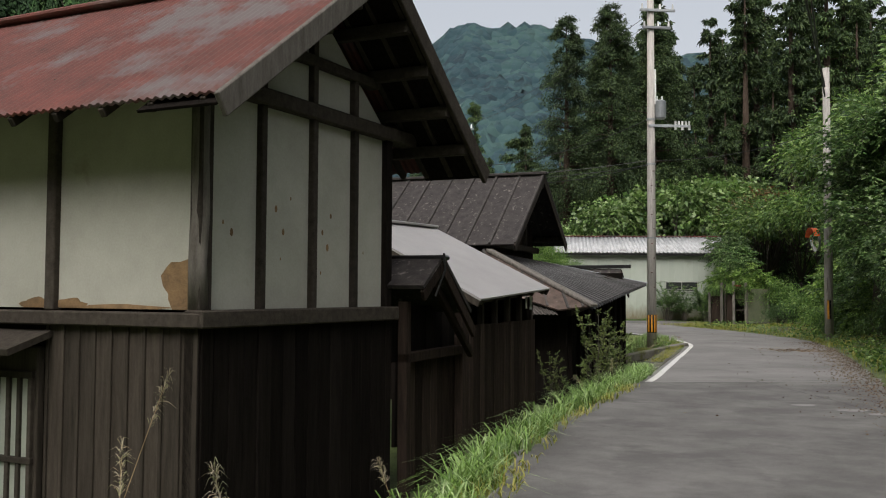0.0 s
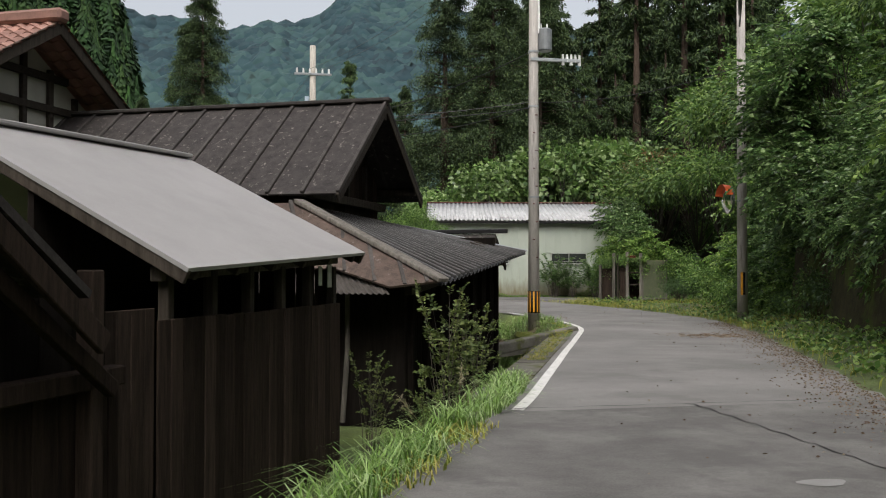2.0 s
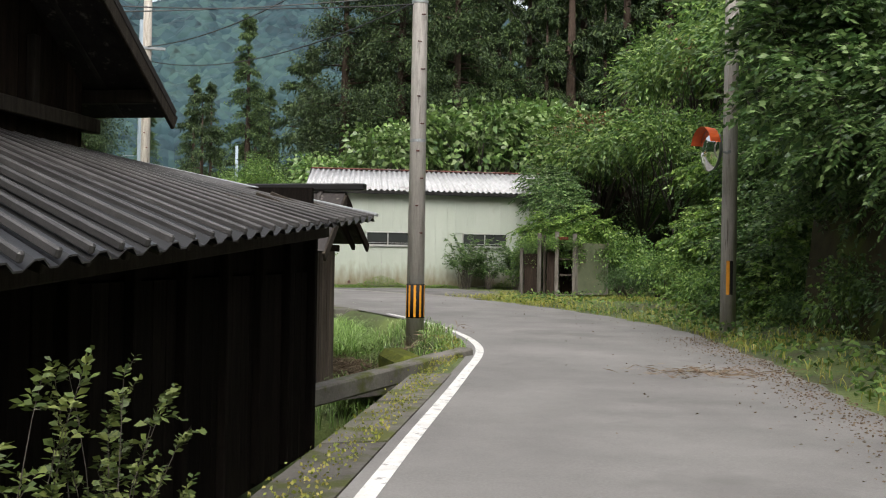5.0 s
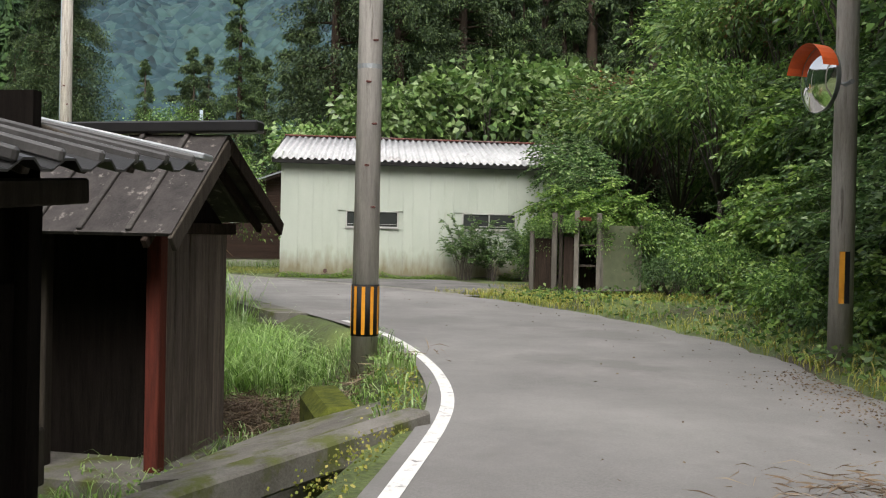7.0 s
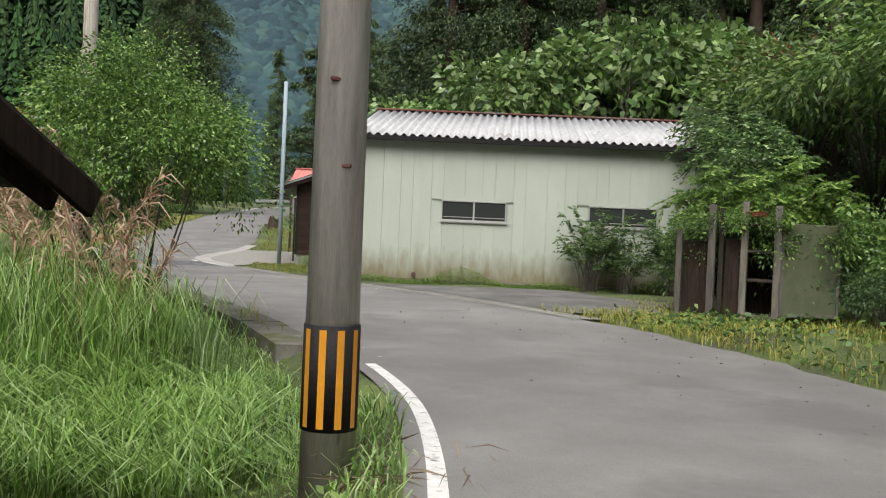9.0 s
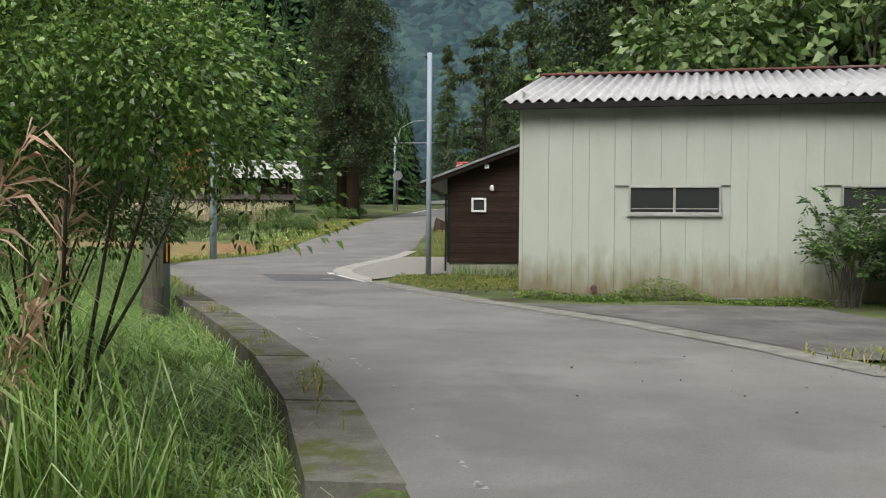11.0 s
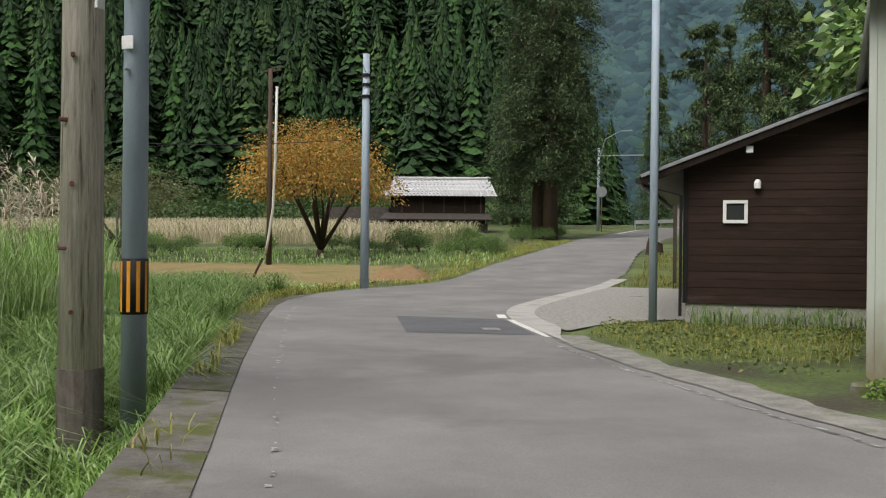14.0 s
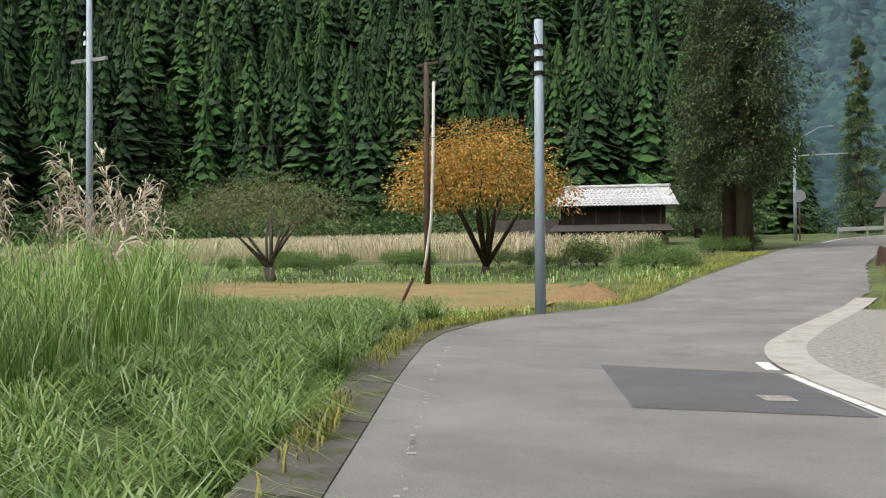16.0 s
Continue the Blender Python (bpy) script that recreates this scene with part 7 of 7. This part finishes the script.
# convex road mirror with orange visor
cm = thing("road_mirror", "round convex road mirror with an orange visor", "road mirror", 13.64, 27.2, 2.87, -96)
s, k = Shape(), 28
s.add([(0, -0.10, 0)] + [(0.34 * f * math.cos(2 * math.pi * i / k), -0.10 * (1 - f * f), 0.34 * f * math.sin(2 * math.pi * i / k)) for f in (0.4, 0.75, 1.0) for i in range(k)], [(0, 1 + i, 1 + (i + 1) % k) for i in range(k)] + [(1 + r * k + i, 1 + (r + 1) * k + i, 1 + (r + 1) * k + (i + 1) % k, 1 + r * k + (i + 1) % k) for r in (0, 1) for i in range(k)])
part("mirror", s, MIRROR, cm, smooth=True)
part("back", Shape().tube([(0, 0.0, 0), (0, 0.06, 0), (0, 0.10, 0)], [0.35, 0.33, 0.1], 28), GALV, cm)
s = Shape()
for i in range(13):
    a = math.radians(15 + 150 * i / 12)
    s.add([(0.355 * math.cos(a), 0.02, 0.355 * math.sin(a)), (0.37 * math.cos(a), -0.16, 0.37 * math.sin(a))], [])
s.f = [(2 * i, 2 * i + 1, 2 * i + 3, 2 * i + 2) for i in range(12)]
part("visor", s, ORANGE, cm)
part("arm", Shape().tube([(0, 0.08, 0), (0.1, 0.25, -0.05), (0.3, 0.2, -0.05)], [0.025] * 3, 8), GALV, cm)

pc = utility_pole(4.55, 42.05, -0.35, 10.0, 0.145, 0.11, POLEOLD, "old streaked grey utility pole with rusty fittings")
part("collar", Shape().tube([(0, 0, 0.0), (0, 0, 0.62)], [0.153, 0.150], 16), BARKGREY, pc, "brown weathered base sleeve")
for k in range(10):
    part("foot_bolt", Shape().tube([(0.02 * (-1) ** k, -0.13, 1.0 + 0.42 * k), (0.05 * (-1) ** k, -0.17, 1.0 + 0.42 * k)], [0.016, 0.016], 6), RUST, pc)
part("crossarm", Shape().bar((-0.7, -0.1, 8.9), (0.7, -0.1, 8.9), 0.08, 0.08, 0.006), GALV, pc)
part("crossarm", Shape().bar((-0.7, -0.1, 7.2), (0.5, -0.1, 7.2), 0.08, 0.08, 0.006), GALV, pc)
for k in range(6):
    part("insulator", Shape().tube([(-0.6 + 0.24 * k, -0.1, 8.94), (-0.6 + 0.24 * k, -0.1, 9.12)], [0.045, 0.028], 8), PORCELAIN, pc)
part("label_plate", Shape().box(0.125, 0.15, -0.06, 0.02, 3.0, 3.5, 0.004), PORCELAIN, pc)

pe = utility_pole(4.39, 42.88, -0.35, 8.2, 0.096, 0.085, POLEBLUE, "blue-grey steel utility pole with amber striped band")
hazard_band(pe, 0.095, 0.92, 1.34, 9)
part("notice_plate", Shape().box(-0.05, 0.05, -0.118, -0.108, 2.90, 3.0, 0.003), PORCELAIN, pe)
for z in (2.75, 3.3, 4.4, 4.45):
    part("bolt", Shape().tube([(0, -0.10, z), (0.0, -0.15, z)], [0.014, 0.014], 6), GALV, pe)

pd = utility_pole(-0.3, 59.8, 0, 6.1, 0.115, 0.09, POLEBLUE, "blue-grey steel pole at the field's edge")
for z in (4.95, 5.25, 5.5):
    part("clamp", Shape().tube([(0, 0, z), (0, 0, z + 0.08)], [0.12, 0.12], 12), TRIMBLACK, pd)
    part("insulator", Shape().tube([(-0.2, 0, z), (0.2, 0, z)], [0.03, 0.03], 6), TRIMBLACK, pd)
lp = utility_pole(7.68, 50.85, 0, 5.15, 0.062, 0.055, POLEBLUE, "slender galvanised post beside the gravel court", "steel_post")
part("top_fitting", Shape().tube([(0, 0, 5.0), (-0.12, 0, 5.08)], [0.025, 0.02], 6), TRIMBLACK, lp)
pf = utility_pole(-0.9, 112.5, hz(-0.9, 112.5), 6.6, 0.13, 0.1, POLEBLUE, "far steel pole with a street lamp arm")
part("lamp_arm", Shape().tube([(0, 0, 5.6), (0.5, 0, 7.3), (1.6, 0, 7.9), (2.6, 0, 7.95)], [0.05, 0.04, 0.04, 0.05], 6), GALV, pf)
part("crossarm", Shape().bar((0, 0, 6.0), (3.5, 0, 6.0), 0.08, 0.08), GALV, pf)
fm = thing("road_mirror", "far round road mirror on its post", "road mirror", -0.4, 110.5, hz(-0.4, 110.5))
part("post", Shape().tube([(0, 0, -0.2), (0, 0, 3.2)], [0.05, 0.05], 8), RUST, fm)
part("mirror", Shape().tube([(0, -0.05, 3.1), (0, -0.1, 3.1)], [0.42, 0.4], 20), GALV, fm)
pg = utility_pole(-16.7, 63.2, hz(-16.7, 63.2), 9.5, 0.12, 0.09, POLEBLUE, "pale steel pole beyond the pampas")
part("crossarm", Shape().bar((-0.75, 0, 7.6), (0.75, 0, 7.6), 0.1, 0.1), GALV, pg)
for z in (8.1, 8.4):
    part("insulator", Shape().tube([(-0.2, 0, z), (-0.2, 0, z + 0.14)], [0.05, 0.03], 6), PORCELAIN, pg)
pw = utility_pole(-8.2, 70.0, hz(-8.2, 70), 7.6, 0.11, 0.08, BARK, "dark wooden pole with a loose white pipe")
part("crossarm", Shape().bar((-0.35, 0, 7.5), (0.45, 0, 7.55), 0.1, 0.08), BARK, pw)
part("white_pipe", Shape().tube([(0.3, -0.05, 6.9), (0.27, -0.08, 4.0), (0.2, -0.1, 2.2), (0.02, -0.12, 1.0), (-0.08, -0.13, 0.45)], [0.055] * 5, 8), WHITEPIPE, pw, "white plastic pipe hanging askew", True)


def cable(a, b, sag, r, label="thin black overhead cable"):
    s = Shape()
    a, b = Vector(a), Vector(b)
    pts = []
    for i in range(15):
        f = i / 14
        p = a.lerp(b, f)
        p.z -= sag * 4 * f * (1 - f)
        pts.append(p)
    s.tube(pts, [r] * 15, 5, False)
    return solid("overhead_cable", s, CABLE, label, "cable", group="overhead cables")


cable((9.0, 28.8, 9.9), (4.3, 42.0, 8.7), 0.4, 0.008)
cable((9.4, 28.8, 9.9), (4.8, 42.0, 8.7), 0.4, 0.008)
cable((9.17, 28.8, 6.7), (4.55, 42.0, 6.9), 0.45, 0.014)
cable((9.17, 28.8, 5.3), (4.55, 42.0, 6.5), 0.5, 0.012)
cable((9.17, 28.85, 5.4), (-3.0, 31.0, 5.0), 0.35, 0.010)
cable((9.17, 28.85, 5.25), (-3.0, 27.0, 4.6), 0.4, 0.010)
cable((9.17, 28.9, 7.0), (30, 62, 9.5), 0.8, 0.010)
cable((9.17, 28.9, 5.4), (14.06, 27.3, 6.2), 0.25, 0.010)
cable((4.55, 42.1, 8.7), (-0.3, 59.8, 5.6), 0.5, 0.008)
cable((4.55, 42.1, 7.0), (-16.7, 63.2, 6.6), 0.6, 0.008)
cable((-16.7, 63.2, 5.2), (-0.3, 59.8, 3.9), 0.4, 0.009)
cable((-0.3, 59.8, 3.9), (-0.9, 112.5, 7.4), 0.5, 0.010)
cable((-0.3, 59.8, 5.3), (-0.9, 112.5, 8.6), 0.5, 0.010)
cable((-30, 78, 6.0), (-8.2, 70.0, 5.5), 0.4, 0.009)
cable((14.06, 27.3, 7.5), (3.2, 8.0, 8.0), 0.3, 0.030, "bundle of thick black cables")
cable((14.06, 27.3, 7.2), (3.6, 8.0, 7.8), 0.5, 0.022, "twisted black cable under the bundle")

# ---------------------------------------------------------------- small built things
rw = Shape()
last = None
for y in np.arange(8.0, 26.6, 0.8):
    x = float(toe(y)) - 0.15
    zb = hz(x - 0.2, y)
    top = 2.0 + 0.25 * math.sin(y * 0.9)
    cur = [(x, y, zb - 0.3), (x + 0.25, y, top), (x + 0.9, y, top), (x + 0.9, y, zb - 0.3)]
    if last:
        rw.add(last + cur, [(0, 1, 5, 4), (1, 2, 6, 5), (2, 3, 7, 6)])
    last = cur
tagged(part("retaining_wall", rw, MOSSWALL), "dark mossy retaining wall under the hanging shrubs", "wall", kind="structure")

st = thing("roadside_stall", "derelict wooden stall with a mouldy green panel under vines", "stall", 14.42, 37.7, hz(15.2, 37.2), -31)
for u, m, w, hh in ((0.0, GREYWOOD, 0.09, 1.35), (0.48, GREYWOOD, 0.11, 1.75), (0.62, OLDWOOD, 0.07, 1.7), (0.95, GREYWOOD, 0.10, 1.8), (1.42, GREYWOOD, 0.10, 1.75)):
    part("post", Shape().box(u - w / 2, u + w / 2, -0.05, 0.05, -0.1, hh, 0.008), m, st)
for z in (0.08, 0.62, 1.05, 1.45):
    part("shelf", Shape().box(0.98, 1.40, -0.03, 0.55, z, z + 0.04, 0.006), OLDWOOD if z > 0.1 else GREYWOOD, st)
part("back_panel", Shape().box(0.95, 1.42, 0.55, 0.58, 0.05, 1.7), DARKWOOD, st)
part("side_panel", Shape().box(0.04, 0.42, 0.10, 0.13, 0.1, 1.2, 0.005), DARKWOOD, st)
part("side_panel", Shape().box(0.66, 0.90, 0.10, 0.13, 0.1, 1.25, 0.005), DARKWOOD, st)
part("red_strip", Shape().box(0.98, 1.25, -0.06, -0.03, 1.58, 1.66, 0.004), REDWOOD, st)
gp = part("green_panel", Shape().box(0, 1.02, -0.02, 0.02, 0.15, 1.5, 0.008), GREENPANEL, st, "mouldy green sheet in a wooden frame", at=pose(1.45, 0.02, 0, 0, 0, 40))
for a, b_, c_, d_ in ((0, 0.05, 0.12, 1.53), (0.97, 1.02, 0.12, 1.53)):
    part("edge", Shape().box(a, b_, -0.04, -0.021, c_, d_, 0.004), GREYWOOD, gp)
part("edge", Shape().box(0.05, 0.97, -0.04, -0.021, 0.12, 0.17, 0.004), GREYWOOD, gp)

# concrete slabs over the ditch and a mossy block
cs = thing("culvert_slab", "thick mossy concrete slab bridging the ditch", "slab", 8.0, 25.25, -0.28, 64)
part("slab", Shape().slab((-0.6, -0.95, 0.06), (1.7, -0.65, 0.12), (1.5, 0.7, -0.28), (-0.4, 0.9, -0.28), 0.2), CONCRETE, cs)
part("side_wall", Shape().box(-1.6, -0.5, -0.95, -0.75, -0.9, 0.05, 0.02), CONCRETE, cs)
part("beam_edge", Shape().bar((-2.9, 0.9, -0.22), (0.2, -0.9, 0.12), 0.22, 0.2, 0.02), CONCRETE, cs)
mb = solid("mossy_block", Shape().box(8.40, 8.85, 26.7, 28.1, -0.8, -0.36, 0.10), MOSS, "concrete block overgrown with bright moss", "concrete block")
g = np.random.default_rng(15)
n = 1500
y = g.uniform(18, 27.5, n)
x = xl(y) - 0.2 - np.abs(g.normal(0.16, 0.10, n))
p = np.stack([x, y, rise(y) + 0.022], 1)
tagged(part("moss_tufts", leaves("moss_tufts", p, np.stack([g.normal(0, 0.5, n), g.normal(0, 0.5, n), np.full(n, 0.6)], 1), 0.020, 0.022, g, 0), GRASSDRY), "bright moss and tiny weeds along the kerb", "moss", kind="stuff")

# far house, yard fence, stump and stakes
fh = thing("farmhouse", "dark timber farmhouse with a pale grey tiled roof", "house", -16.4, 104.5, hz(-12.5, 105), 14)
part("wall", Shape().box(0.8, 8.0, 0.4, 4.5, 0.4, 3.0), DARKWOOD, fh)
part("base_band", Shape().box(0.6, 8.2, 0.25, 4.6, -0.2, 0.8), CONCRETE, fh, "grey lower wall")
part("lower_roof", Shape().slab((0.0, -0.5, 1.1), (8.6, -0.5, 1.1), (8.2, 0.45, 1.6), (0.4, 0.45, 1.6), 0.08), GREYCORR, fh)
for k in range(9):
    f0, f1 = k / 9, (k + 1.1) / 9
    part("tile_course", Shape().wavy((0.0 + 0.9 * f0, -0.3 + 2.6 * f0, 2.85 + 1.45 * f0 + 0.03), (8.9 - 0.6 * f0, -0.3 + 2.6 * f0, 2.85 + 1.45 * f0 + 0.03), (8.9 - 0.6 * f1, -0.3 + 2.6 * f1, 2.85 + 1.45 * f1), (0.9 * f1, -0.3 + 2.6 * f1, 2.85 + 1.45 * f1), 0.3, 0.03, 0.03), TILEGREY, fh)
part("back_slope", Shape().slab((0.9, 2.3, 4.3), (8.3, 2.3, 4.3), (8.9, 5.2, 2.9), (0.0, 5.2, 2.9), 0.06), TILEGREY, fh)
part("ridge_tiles", Shape().bar((0.8, 2.3, 4.38), (8.4, 2.3, 4.38), 0.3, 0.2, 0.05), TILEGREY, fh)
part("wing", Shape().box(-4.0, 0.6, 1.0, 4.0, -0.2, 2.0), GREYCORR, fh, "low grey side wing")
for u in (1.6, 3.2, 4.8, 6.4, 7.6):
    part("post", Shape().box(u, u + 0.12, 0.33, 0.4, 0.8, 2.9), OLDWOOD, fh)
h2 = thing("far_cottage", "small far cottage with pale wall and grey roof", "house", 4.5, 124, hz(4.5, 124), -20)
part("wall", Shape().box(0, 5, 0, 4, -0.5, 2.4), CONCPALE, h2)
part("roof", Shape().slab((-0.6, -0.5, 2.2), (5.6, -0.5, 2.2), (5.6, 2, 3.9), (-0.6, 2, 3.9), 0.1), GREYCORR, h2)
part("roof", Shape().slab((-0.6, 2, 3.9), (5.6, 2, 3.9), (5.6, 4.5, 2.2), (-0.6, 4.5, 2.2), 0.1), GREYCORR, h2)
fd = ribbon(60.8, 70.5, lambda y: -28 + 0 * y, lambda y: xl(y) - 1.2 - 0.25 * (y - 60), 0.012, name="mown_field")
for v in fd.vertices:
    v.co.z = hz(v.co.x, v.co.y) + 0.035
flat_thing("mown_field", fd, FIELD, "mown field of dry brown stubble", "field")
gr = thing("guard_rail", "low white guard rail on the far bend", "guard rail", kind="structure")
part("rail", Shape().bar((1.5, 118, hz(1.5, 118) + 0.6), (9, 133, hz(9, 133) + 0.6), 0.06, 0.3, 0.01), PORCELAIN, gr)
for k in range(5):
    x, y = 1.5 + 7.5 * k / 4, 118 + 15 * k / 4
    part("post", Shape().box(x - 0.05, x + 0.05, y - 0.05, y + 0.05, hz(x, y) - 0.2, hz(x, y) + 0.7), GALV, gr)
sp = solid("tree_stump", Shape().tube([(5.75, 79.5, hz(5.75, 79.5) - 0.2), (5.75, 79.5, hz(5.75, 79.5) + 0.5), (5.8, 79.5, hz(5.75, 79.5) + 0.6)], [0.42, 0.34, 0.35], 12), BARK, "broad cut tree stump beside the lane", "stump")
sk = solid("leaning_stake", Shape().tube([(-2.6, 57.5, hz(-2.6, 57.5) - 0.2), (-2.1, 57.6, hz(-2.1, 57.6) + 0.85)], [0.035, 0.03], 7), RUST, "rusty stake leaning at the field's edge", "stake")
hx, hy = np.meshgrid(np.linspace(-1.1, 1.1, 26), np.linspace(-0.7, 0.7, 18))
hump = 0.42 * np.clip(1 - (hx / 1.05) ** 2 - (hy / 0.65) ** 2, 0, 1) ** 0.7 * (1 + 0.25 * np.sin(7 * hx + 3 * hy) * np.cos(9 * hy)) - 0.02
dp = grid_mesh("earth_heap", hx - 1.2, hy + 65.5, hump + height(hx - 1.2, hy + 65.5) + 0.02 * g.normal(size=hx.shape))
solid("earth_heap", dp, MUD, "low heap of brown earth and brushwood", "heap", kind="stuff")
